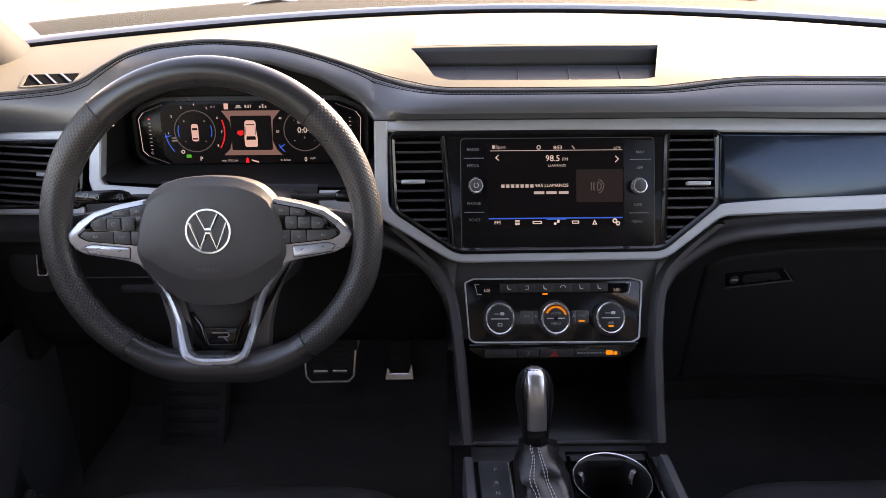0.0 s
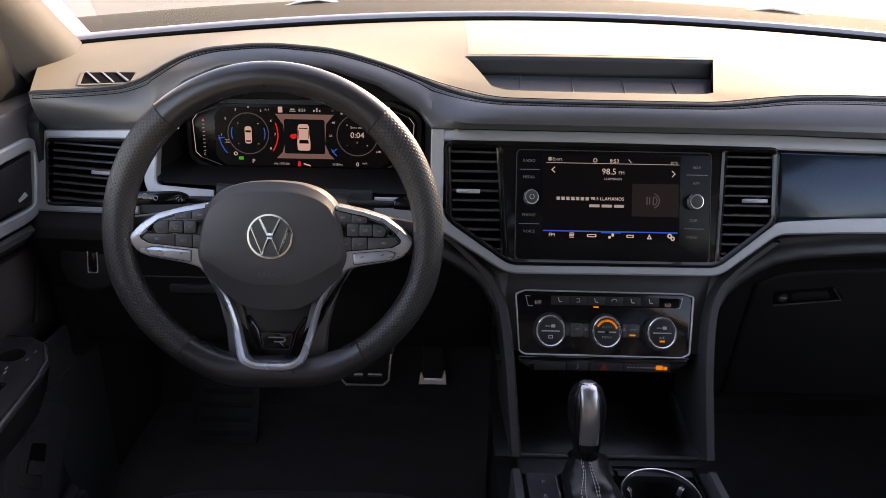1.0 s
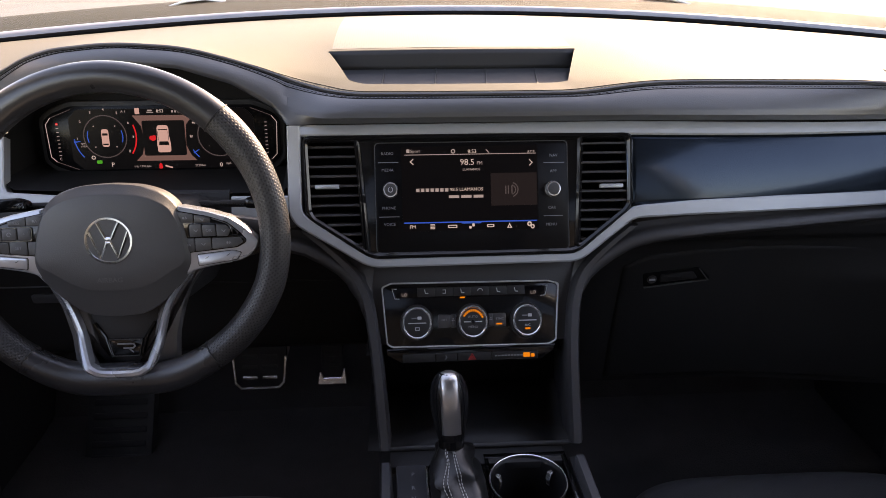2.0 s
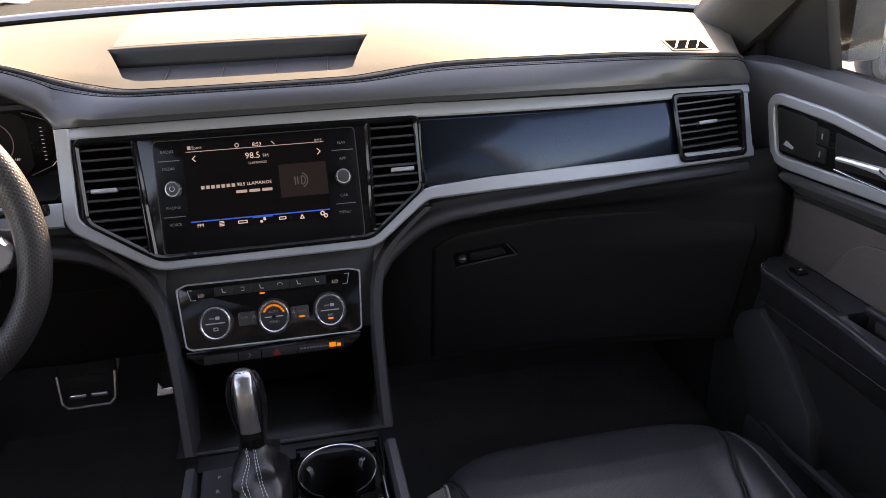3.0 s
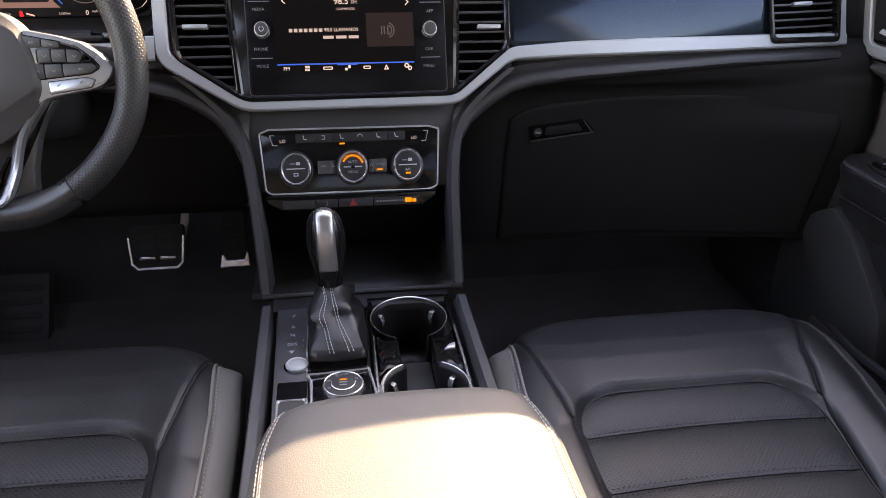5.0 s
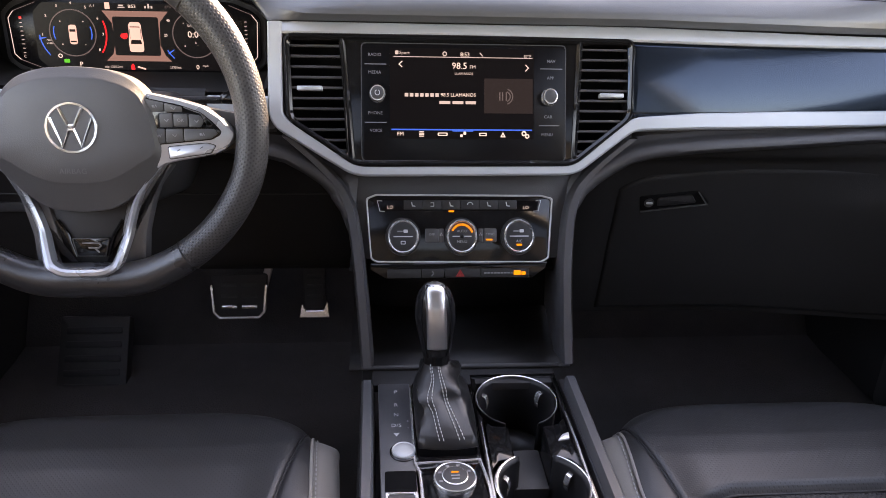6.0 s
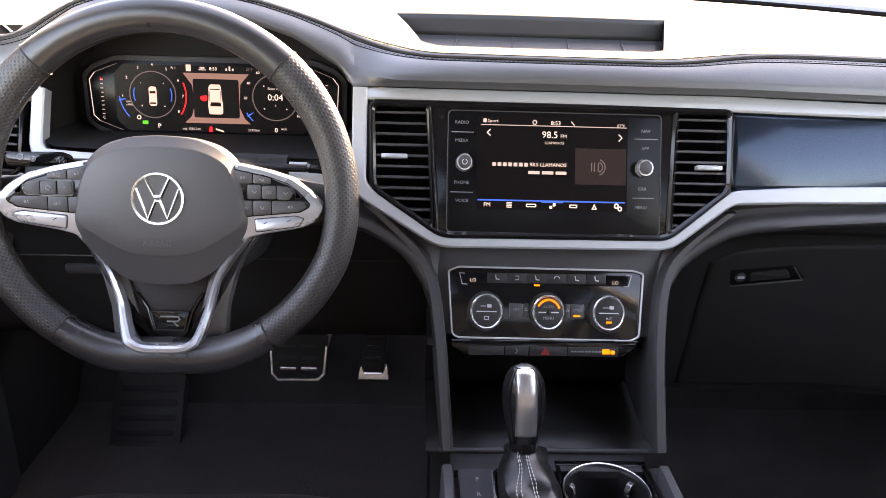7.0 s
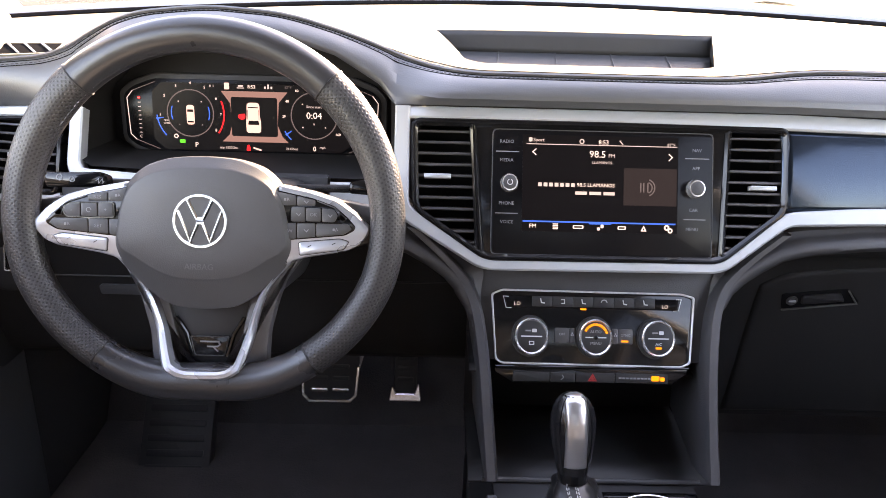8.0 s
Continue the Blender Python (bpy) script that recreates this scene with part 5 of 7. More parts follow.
def rim_section(a):
    u, v = rim_at(a)
    u2, v2 = rim_at(a + 0.01)
    t = Vector((u2 - u, v2 - v)).normalized()
    n = Vector((t.y, -t.x))
    deg = math.degrees(a) % 360
    grip = math.exp(-((deg - 40) / 16) ** 2) + math.exp(-((deg - 140) / 16) ** 2)
    rad, dep = 0.0170 + 0.0012 * grip, 0.0158
    if 235 < deg < 305:
        rad += 0.002 * math.sin((deg - 235) / 70 * math.pi)
    ring = []
    for k in range(16):
        b = 2 * math.pi * k / 16
        ring.append(wheel(u + n.x * rad * math.cos(b), v + n.y * rad * math.cos(b), dep * math.sin(b) + 0.0125))
    return ring


def rim_piece(a0, a1, steps, mat, label):
    bm = bmesh.new()
    rows = [rim_section(radians(a)) for a in span(a0, a1, steps)]
    vs = [[bm.verts.new(p) for p in r] for r in rows]
    uv = bm.loops.layers.uv.verify()
    for i, (p, q) in enumerate(zip(vs, vs[1:])):
        for k in range(16):
            f = bm.faces.new((p[k], p[(k + 1) % 16], q[(k + 1) % 16], q[k]))
            s0, s1 = RR * radians(a1 - a0) * i / steps, RR * radians(a1 - a0) * (i + 1) / steps
            for loop, c in zip(f.loops, ((s0, k), (s0, k + 1), (s1, k + 1), (s1, k))):
                loop[uv].uv = (c[0], c[1] * 0.0063)
    return part("rim", bm, mat, steering, label)


rim_piece(48, 132, 40, LEATHER, "smooth black leather top of the rim")
rim_piece(132, 232, 44, RIMPERF, "pierced leather grip")
rim_piece(232, 308, 36, LEATHER, "smooth flat foot of the rim")
rim_piece(308, 408, 44, RIMPERF, "pierced leather grip")
for a in (48, 132, 232, 308):
    ring = rim_section(radians(a))
    c = sum(ring, Vector()) / 16
    part("rim_seam", tube([c + (p - c) * 1.012 for p in ring], 0.0009, 5, closed=True), DARK, steering)
# row of stitches round the inner side
inner_line = []
for a in range(35, 146, 2):
    r = rim_section(radians(a))
    c = sum(r, Vector()) / 16
    inner_line.append(c + (r[7] - c) * 1.01)
part("rim_stitching", dashes(inner_line, 0.003, 0.0018, 0.0004), LEATHER, steering)

# airbag cover, domed
HALF = [(0.0, 0.0615), (0.030, 0.0595), (0.053, 0.052), (0.068, 0.038), (0.077, 0.016), (0.082, -0.010), (0.083, -0.026), (0.077, -0.041), (0.060, -0.060), (0.044, -0.074), (0.028, -0.083), (0.0, -0.0855)]
COVER = HALF + [(-a, b) for a, b in HALF[-2:0:-1]]
COVER = rounded(COVER, 0.01, 3)
bm = bmesh.new()


def cover_ring(k, d, flat=0.0):
    """One ring of the cover; flat draws it in to the level middle face, with wide slopes above and below."""
    out = []
    for a, b in COVER:
        fa = 1.03 * a * (1 - 0.07 * flat)
        fb = b * (1 - (0.17 if b > 0 else 0.35) * flat * min(1.0, abs(b) / 0.05))
        out.append(wheel(fa * k, -0.003 + (fb + 0.003) * k, d))
    return out


rings = [cover_ring(1.0, -0.006), cover_ring(1.0, 0.013), cover_ring(0.992, 0.0168), cover_ring(0.985, 0.0182, 0.1), cover_ring(1.0, 0.0240, 0.93), cover_ring(0.995, 0.0252, 1.0), cover_ring(0.97, 0.0258, 1.0), cover_ring(0.6, 0.0275, 1.0), cover_ring(0.25, 0.0285, 1.0)]
loops(bm, rings, True, True, True)
COVER_PLASTIC = material("airbag_cover_plastic", (0.046, 0.046, 0.048), 0.48, grain=0.18, size=0.0011, kind="cells", vary=0.06)
cover = part("airbag_cover", bm, COVER_PLASTIC, steering, "dark grey grained airbag cover")
write("AIRBAG", wheel, -0.002, -0.0425, 0.0282, 0.0078, EMBOSS, cover)
for s in (-1, 1):
    part("horn_mark", ribbon([(s * 0.052 - 0.004, 0.005), (s * 0.052, 0.0035), (s * 0.052 + 0.004, 0.005)], 0.0009, wheel, 0.024, 0.0262, 0.0002), ICON_DIM, cover)
badge = part("badge", lathe([(0.0257, 0.024), (0.0257, 0.0290), (0.0250, 0.0300), (0.0230, 0.0300), (0.0222, 0.0288)], wheel, 0, 0.001, 48), CHROME, steering, "round chrome badge")
part("badge_ground", lathe([(0.0226, 0.0284), (0.0226, 0.0290), (0.020, 0.0291)], wheel, 0, 0.001, 40), COVER_PLASTIC, badge)
for pts in ([(-0.0115, 0.0205), (-0.0030, 0.0030), (0.0030, 0.0030), (0.0115, 0.0205)], [(-0.0205, 0.0105), (-0.0092, -0.0180), (-0.0022, -0.0012), (0.0022, -0.0012), (0.0092, -0.0180), (0.0205, 0.0105)]):
    part("badge_bar", ribbon(pts, 0.0034, wheel, 0.0284, 0.0308, 0.0013, 0.05), CHROME, badge)

# spokes and their keys
WING_O = [(0.070, 0.0365), (0.102, 0.0300), (0.126, 0.0228), (0.143, 0.0115), (0.1570, -0.0035), (0.1545, -0.0110), (0.1470, -0.0205), (0.136, -0.0258), (0.098, -0.0325), (0.085, -0.0360), (0.076, -0.0420), (0.070, -0.020)]
POD = [(0.068, 0.0315), (0.104, 0.0242), (0.124, 0.0172), (0.1370, 0.0062), (0.1440, -0.0020), (0.1425, -0.0058), (0.134, -0.0106), (0.100, -0.0140), (0.068, -0.0172)]
WHEEL_KEYS = [
    ("key", [(0.0700, 0.0300), (0.0880, 0.0263), (0.0880, 0.0172), (0.0700, 0.0172)], 0.0206),
    ("key", [(0.0887, 0.0262), (0.1060, 0.0225), (0.1060, 0.0172), (0.0887, 0.0172)], 0.0206),
    ("key", [(0.1067, 0.0223), (0.1235, 0.0160), (0.1290, 0.0115), (0.1290, 0.0030), (0.1340, 0.0030), (0.1360, 0.0055), (0.1235, 0.0164)], 0.0206),
    ("key", [(0.0700, 0.0006), (0.0880, 0.0006), (0.0880, -0.0140), (0.0700, -0.0155)], 0.0206),
    ("key", [(0.0887, 0.0006), (0.1060, 0.0006), (0.1060, -0.0123), (0.0887, -0.0139)], 0.0206),
    ("key", [(0.1067, 0.0006), (0.1370, 0.0006), (0.1405, -0.0045), (0.1330, -0.0094), (0.1067, -0.0122)], 0.0206),
    ("key", [(0.0835, 0.0160), (0.0968, 0.0160), (0.0968, 0.0020), (0.0835, 0.0020)], 0.0216),
    ("centre_key", [(0.0975, 0.0155), (0.1115, 0.0150), (0.1115, 0.0025), (0.0975, 0.0025)], 0.0224),
    ("key", [(0.1122, 0.0155), (0.1235, 0.0140), (0.1275, 0.0085), (0.1240, 0.0020), (0.1122, 0.0020)], 0.0216),
]


def side(poly, s):
    """An outline on one side of the wheel; the driver's outer spoke reaches a little further."""
    far = lambda a: a + 0.075 * max(0.0, a - 0.09) if s < 0 else a
    return [(far(a) * s, b) for a, b in (poly if s > 0 else poly[::-1])]


KEY_GREY = material("key_plastic", (0.040, 0.040, 0.042), 0.48, grain=0.25, size=0.0010, vary=0.08)
for s in (-1, 1):
    wing = part("spoke", prism(rounded(side(WING_O, s), 0.003), wheel, -0.008, 0.0185, 0.0036), WHEEL_SILVER, steering, "satin silver spoke")
    part("spoke_arm", prism(rounded(side([(0.06, 0.035), (0.140, 0.020), (0.166, 0.016), (0.170, -0.014), (0.150, -0.022), (0.06, -0.04)], s), 0.006), wheel, -0.016, 0.0, 0.004), HARD, steering)
    part("key_pad", prism(rounded(side(POD, s), 0.003), wheel, 0.010, 0.0192, 0.0006), PIANO, wing, "black key pad")
    for i, (name, k, d) in enumerate(WHEEL_KEYS):
        part(name, prism(rounded(side(k, s), 0.0016), wheel, 0.015, d, 0.0007), KEY_GREY, wing)
    ROCKER = [(0.0822, 0.0166), (0.1120, 0.0162), (0.1242, 0.0146), (0.1288, 0.0085), (0.1250, 0.0014), (0.0822, 0.0012)]
    part("rocker_frame", hollow(rounded(side(ROCKER, s), 0.003), rounded(side(offset(ROCKER, 0.0009), s), 0.003), wheel, 0.016, 0.0212, 0.0003), PIANO, wing)
    words = {-1: {1: "RES", 4: "SET", 8: "-", 6: "+"}, 1: {7: "OK", 3: "VIEW"}}[s]
    for i, (name, k, d) in enumerate(WHEEL_KEYS):
        c = [sum(p[j] for p in side(k, s)) / len(k) for j in (0, 1)]
        if i in words:
            write(words[i], wheel, c[0], c[1], d + 0.0003, 0.0046, ICON_DIM, wing)
        elif i == 7:
            part("key_sign", ring_arc(c[0], c[1], 0.0021, 0.0008, 0, 300, wheel, d + 0.0003, 14), ICON_DIM, wing)
        elif i in (0, 5):
            part("key_sign", prism(rounded(rect(c[0] - 0.0024, c[1] - 0.0012, c[0] - 0.0004, c[1] + 0.0012), 0.0004), wheel, d - 0.0006, d + 0.0003), ICON_DIM, wing)
            part("key_sign", ribbon([(c[0] + 0.0004, c[1] - 0.0014), (c[0] + 0.0012, c[1] + 0.0014), (c[0] + 0.0024, c[1] - 0.0010)], 0.0007, wheel, d - 0.0006, d + 0.0003, 0.0001, 0.05), ICON_DIM, wing)
        else:
            part("key_sign", ribbon([(c[0] - 0.002, c[1] + 0.001), (c[0] + 0.0005, c[1] - 0.0012), (c[0] + 0.0022, c[1] + 0.001)], 0.0009, wheel, d - 0.0006, d + 0.0003, 0.0002), ICON_DIM, wing)
    SKEY = [(0.0900, -0.0178), (0.1290, -0.0138), (0.1375, -0.0162), (0.1330, -0.0238), (0.0910, -0.0302)]
    part("silver_key_gap", prism(rounded(side(offset(SKEY, -0.0006), s), 0.0025), wheel, 0.014, 0.0188, 0.0002), DARK, wing)
    skey = part("silver_key", prism(rounded(side(SKEY, s), 0.0025), wheel, 0.014, 0.0202, 0.0014), WHEEL_SILVER, wing, "long silver key")
    for u in (0.1005, 0.1235):
        a = side([(u, -0.0212 + (u - 0.1) * 0.12)], s)[0]
        part("key_sign", ribbon([(a[0] - 0.0018, a[1] - 0.0009), (a[0] + 0.0016, a[1] + 0.0009)], 0.0008, wheel, 0.0196, 0.0204, 0.0001, 0.05), HARD, skey)
    VEE = [(0.081, -0.035), (0.0665, -0.0515), (0.055, -0.0685), (0.047, -0.0915), (0.040, -0.1190), (0.0340, -0.1375), (0.0310, -0.1410), (0.0205, -0.1468), (0.0, -0.1472)]
    VEE = eased([(a, b, w) for (a, b), w in zip(VEE, (0.0060, 0.0046, 0.0048, 0.0062, 0.0074, 0.0084, 0.0086, 0.0084, 0.0084))], 1)
    part("lower_spoke", prism(rounded(side([(0.078, -0.030), (0.090, -0.036), (0.074, -0.058), (0.066, -0.080), (0.0585, -0.110), (0.056, -0.145), (0.045, -0.160), (0.0, -0.160), (0.0, -0.150), (0.026, -0.142), (0.034, -0.100), (0.044, -0.06)], s), 0.004), wheel, -0.012, 0.0035, 0.004), SOFT, steering)
    part("spoke_trim", ribbon([(a * s, b) for a, b, w in VEE], [w for a, b, w in VEE], lambda u, v, d: wheel(u, v, d + 0.009 + 0.015 * max(0.0, min(1.0, (-v - 0.105) / 0.035))), -0.008, 0.0085, 0.0024, 0.006), WHEEL_SILVER, steering, "silver V-shaped trim")
part("lower_web", prism(rounded([(-0.046, -0.06), (0.046, -0.06), (0.030, -0.135), (0.018, -0.142), (-0.018, -0.142), (-0.030, -0.135)], 0.006), wheel, -0.010, -0.002, 0.001), DARK, steering, "black web")
PLATE_O = [(-0.0195, -0.1145), (0.0195, -0.1145), (0.0148, -0.1345), (-0.0148, -0.1345)]
plate = part("small_badge", prism(rounded(PLATE_O, 0.002), wheel, -0.004, 0.002, 0.0008), PIANO, steering, "small framed badge")
part("badge_frame", hollow(rounded(PLATE_O, 0.002), rounded(offset(PLATE_O, 0.0010), 0.002), wheel, 0.0, 0.0028, 0.0003), SLAT, plate)
part("badge_bar", ribbon([(-0.0095, -0.1200), (0.0085, -0.1200), (0.0100, -0.1228), (0.0075, -0.1250), (-0.0030, -0.1250)], 0.0017, wheel, 0.0010, 0.0026, 0.0003, 0.05), ICON_DIM, plate)
part("badge_bar", ribbon([(0.0030, -0.1250), (0.0080, -0.1300)], 0.0016, wheel, 0.0010, 0.0026, 0.0003, 0.05), ICON_DIM, plate)
for s in (-1, 1):
    part("web_fold", ribbon([(s * 0.0335, -0.0960), (s * 0.0235, -0.1120), (s * 0.0165, -0.1350)], [0.004, 0.0045, 0.004], wheel, -0.004, 0.0026, 0.0012), PIANO, steering)
part("column_cover", prism(rounded([(-0.075, 0.040), (0.075, 0.040), (0.085, -0.02), (0.06, -0.085), (-0.06, -0.085), (-0.085, -0.02)], 0.02), wheel, -0.17, -0.028, 0.012), DARK, steering, "black steering column cover")


# ---- stalks, light switch ----
def stalk(s, label):
    o = thing("column_stalk", wheel(s * 0.11, 0.035, -0.05), label, "stalk", group="steering column stalks")
    u0, u1, v0, v1 = (0.1195, 0.182, 0.0255, 0.0425) if s < 0 else (0.1290, 0.165, 0.0245, 0.0415)
    shape = [(s * u0, v0 + 0.002), (s * u0, v1 - 0.004), (s * (u0 + 0.012), v1), (s * u1, v1 - 0.001), (s * (u1 + 0.004), (v0 + v1) / 2), (s * u1, v0)]
    part("arm", prism(rounded(shape if s < 0 else shape[::-1], 0.004), wheel, -0.064, -0.050, 0.003), PIANO, o)
    part("stem", prism(rounded(side(rect(0.050, v0 + 0.002, u0 + 0.010, v0 + 0.010), s), 0.003), wheel, -0.082, -0.066, 0.003), DARK, o)
    part("tip", prism(rounded(side(rect(u1 - 0.004, v0 + 0.001, u1 + 0.008, v1 - 0.002), s), 0.004), wheel, -0.062, -0.0515, 0.003), PIANO, o)
    return o


sl = stalk(-1, "black turn signal stalk with printed lamp signs")
part("arrow_sign", ribbon([(-0.131, 0.0335), (-0.128, 0.0360), (-0.128, 0.0310), (-0.124, 0.0360), (-0.124, 0.0310), (-0.1225, 0.0335)], 0.0009, wheel, -0.0505, -0.0496, 0.0002, 0.05), ICON_MID, sl)
part("lamp_sign", ring_arc(-0.168, 0.0365, 0.003, 0.001, 0, 360, wheel, -0.0498, 12), ICON_MID, sl)
part("lamp_sign", ring_arc(-0.155, 0.0345, 0.0025, 0.001, 0, 360, wheel, -0.0498, 12), ICON_MID, sl)
sr = stalk(1, "black wiper stalk with a chrome ring")
part("ring", tube([wheel(0.150, 0.033, -0.057), wheel(0.152, 0.033, -0.057)], 0.0090, 12), BRIGHT, sr)

lights = thing("light_switch", knee(-0.700, 0.575), "black light switch panel with a chrome-edged slider", "light switch")
lamp_at = plane(knee(-0.707, 0.575, 0.004), (1, 0.1, 0), (0, 0.25, 1))
part("switch_plate", lathe([(0.045, -0.006), (0.045, 0.0), (0.041, 0.003)], lamp_at, 0, 0, 40), DARK, lights)
part("slider_frame", hollow(rounded(rect(-0.0065, -0.020, 0.0085, 0.022), 0.003), rounded(rect(-0.0045, -0.018, 0.0065, 0.020), 0.003), lamp_at, 0.001, 0.006, 0.0006), BRIGHT, lights, "chrome frame")
part("slider", prism(rounded(rect(-0.0045, -0.018, 0.0065, 0.020), 0.003), lamp_at, 0.001, 0.004, 0.001), PIANO, lights)
part("sign_bar", prism(rect(-0.030, 0.019, -0.018, 0.022), lamp_at, 0.002, 0.0036), ICON_DIM, lights)


# ---- centre console ----
console = thing("centre_console", (0, -0.30, 0.10), "black centre console with grey side rails and cup holders", "centre console")
top_at = plane((0, 0, 0.3745), (1, 0, 0), (0, 1, 0.03))
bm = bmesh.new()
block(-0.121, -0.95, 0.10, -0.112, -0.10, 0.362, 0.004, bm=bm)
block(0.122, -0.95, 0.10, 0.136, -0.10, 0.362, 0.004, bm=bm)
block(-0.13, -0.95, 0.10, 0.13, 0.16, 0.27, 0.004, bm=bm)
block(-0.13, 0.10, 0.10, 0.13, 0.20, 0.37, 0.004, bm=bm)
part("console_body", bm, HARD, console)
for s in (-1, 1):
    bm = bmesh.new()
    rings = []
    for k in span(0, 1, 12):
        y = -0.125 - 0.62 * k
        x = (0.1305 + 0.002 * k) if s > 0 else (-0.1165 + 0.007 * k)
        z = 0.382 - 0.012 * k
        rings.append([Vector((x + dx, y, z + dz)) for dx, dz in ((-0.0075, -0.05), (-0.0065, -0.003), (-0.0045, 0.0), (0.0045, 0.0), (0.0065, -0.003), (0.0085, -0.05))])
    loops(bm, rings, True, True, True)
    part("side_rail", bm, material("grey_satin_plastic", (0.058, 0.059, 0.064), 0.42, grain=0.2, size=0.001, vary=0.1), console, "grey satin side rail")
part("gear_plate", prism(rounded([(-0.104, -0.119), (-0.066, -0.119), (-0.064, -0.265), (-0.060, -0.40), (-0.098, -0.40)], 0.004), top_at, -0.012, 0.001, 0.001), SOFT, console, "grey plate with the gear letters")
part("plate_edge", ribbon([(-0.0645, -0.262), (-0.060, -0.275), (-0.057, -0.38)], 0.0035, top_at, -0.002, 0.003, 0.001), BRIGHT, console)
part("plate_edge", ribbon([(-0.0655, -0.125), (-0.0645, -0.262), (0.004, -0.258), (0.0095, -0.30), (0.0095, -0.36)], 0.0030, top_at, -0.002, 0.003, 0.001), BRIGHT, console)
part("plate_edge", ribbon([(0.0045, -0.258), (0.0065, -0.13)], 0.0030, top_at, -0.002, 0.002, 0.001), PIANO, console)
for w, y in (("P", -0.137), ("R", -0.162), ("N", -0.180), ("D/S", -0.199)):
    write(w, top_at, -0.083, y, 0.0014, 0.0080, ICON, console)
write("+", top_at, -0.070, -0.192, 0.0014, 0.007, ICON, console)
write("-", top_at, -0.070, -0.203, 0.0014, 0.007, ICON, console)
part("letter_lamp", prism([(-0.086, -0.212), (-0.080, -0.212), (-0.083, -0.217)], top_at, 0.001, 0.0014), ICON, console)
start = part("start_button", lathe([(0.0130, 0.0), (0.0130, 0.004), (0.0120, 0.0052), (0.0108, 0.0046), (0.0095, 0.0052), (0.005, 0.0058)], top_at, -0.0758, -0.243), SILVER, console, "round brushed metal push button")
part("button_ring", lathe([(0.0150, 0.0), (0.0150, 0.002), (0.0132, 0.0028)], top_at, -0.0758, -0.243), PIANO, start)
# flat black patch painting the dark inside of an open pocket
part("coin_pocket_shade", prism(rounded(rect(-0.096, -0.302, -0.064, -0.272), 0.003), top_at, 0.0, 0.0016, 0.0004), VOID, console)
part("pocket_lid", hollow(rounded(rect(-0.096, -0.335, -0.063, -0.303), 0.003), rounded(rect(-0.093, -0.332, -0.066, -0.306), 0.003), top_at, 0.0, 0.003, 0.0008), BRIGHT, console)
part("pocket_lid", prism(rounded(rect(-0.093, -0.332, -0.066, -0.306), 0.003), top_at, 0.0, 0.0015), HARD, console)
part("front_plate", prism(rounded([(-0.112, -0.06), (0.118, -0.06), (0.117, -0.118), (-0.112, -0.118)], 0.004), top_at, -0.012, -0.002, 0.001), DARK, console)
part("knob_plate", prism(rounded([(-0.062, -0.262), (0.003, -0.260), (0.008, -0.33), (0.008, -0.42), (-0.057, -0.42)], 0.003), top_at, -0.012, 0.0006, 0.0006), PIANO, console)
MX, MY = -0.0250, -0.287
mode = part("mode_knob", lathe([(0.0225, 0.0), (0.0225, 0.004), (0.0219, 0.0062), (0.0211, 0.0066), (0.0202, 0.0060)], top_at, MX, MY, 48), BRIGHT, console, "round drive mode knob with a chrome ring")
part("knob_face", lathe([(0.0203, 0.003), (0.0203, 0.0060), (0.0195, 0.0063)], top_at, MX, MY, 48), HARD, mode)
part("knob_centre", lathe([(0.0125, 0.005), (0.0125, 0.0078), (0.011, 0.0085)], top_at, MX, MY, 32), HARD, mode)
part("knob_ring", lathe([(0.0134, 0.0060), (0.0134, 0.0074), (0.0126, 0.0077)], top_at, MX, MY, 32), BRIGHT, mode)
part("knob_lamp", prism(rounded(rect(MX - 0.0038, MY + 0.0026, MX + 0.0038, MY + 0.0042), 0.0005), top_at, 0.0080, 0.0090), ORANGE_LIT, mode)
flat = flat_bars([(MX - 0.0045, MY - 0.0025, MX + 0.0045, MY - 0.0010), (MX - 0.004, MY - 0.0070, MX + 0.004, MY - 0.0055)], top_at, 0.0090, ICON_MID, mode)
for a in (25, 75, 115, 160, 205):
    part("knob_sign", prism(rounded(rect(MX + 0.0162 * math.cos(radians(a)) - 0.0018, MY + 0.0162 * math.sin(radians(a)) - 0.0012, MX + 0.0162 * math.cos(radians(a)) + 0.0018, MY + 0.0162 * math.sin(radians(a)) + 0.0012), 0.0005), top_at, 0.0060, 0.0068), ICON_DIM, mode)


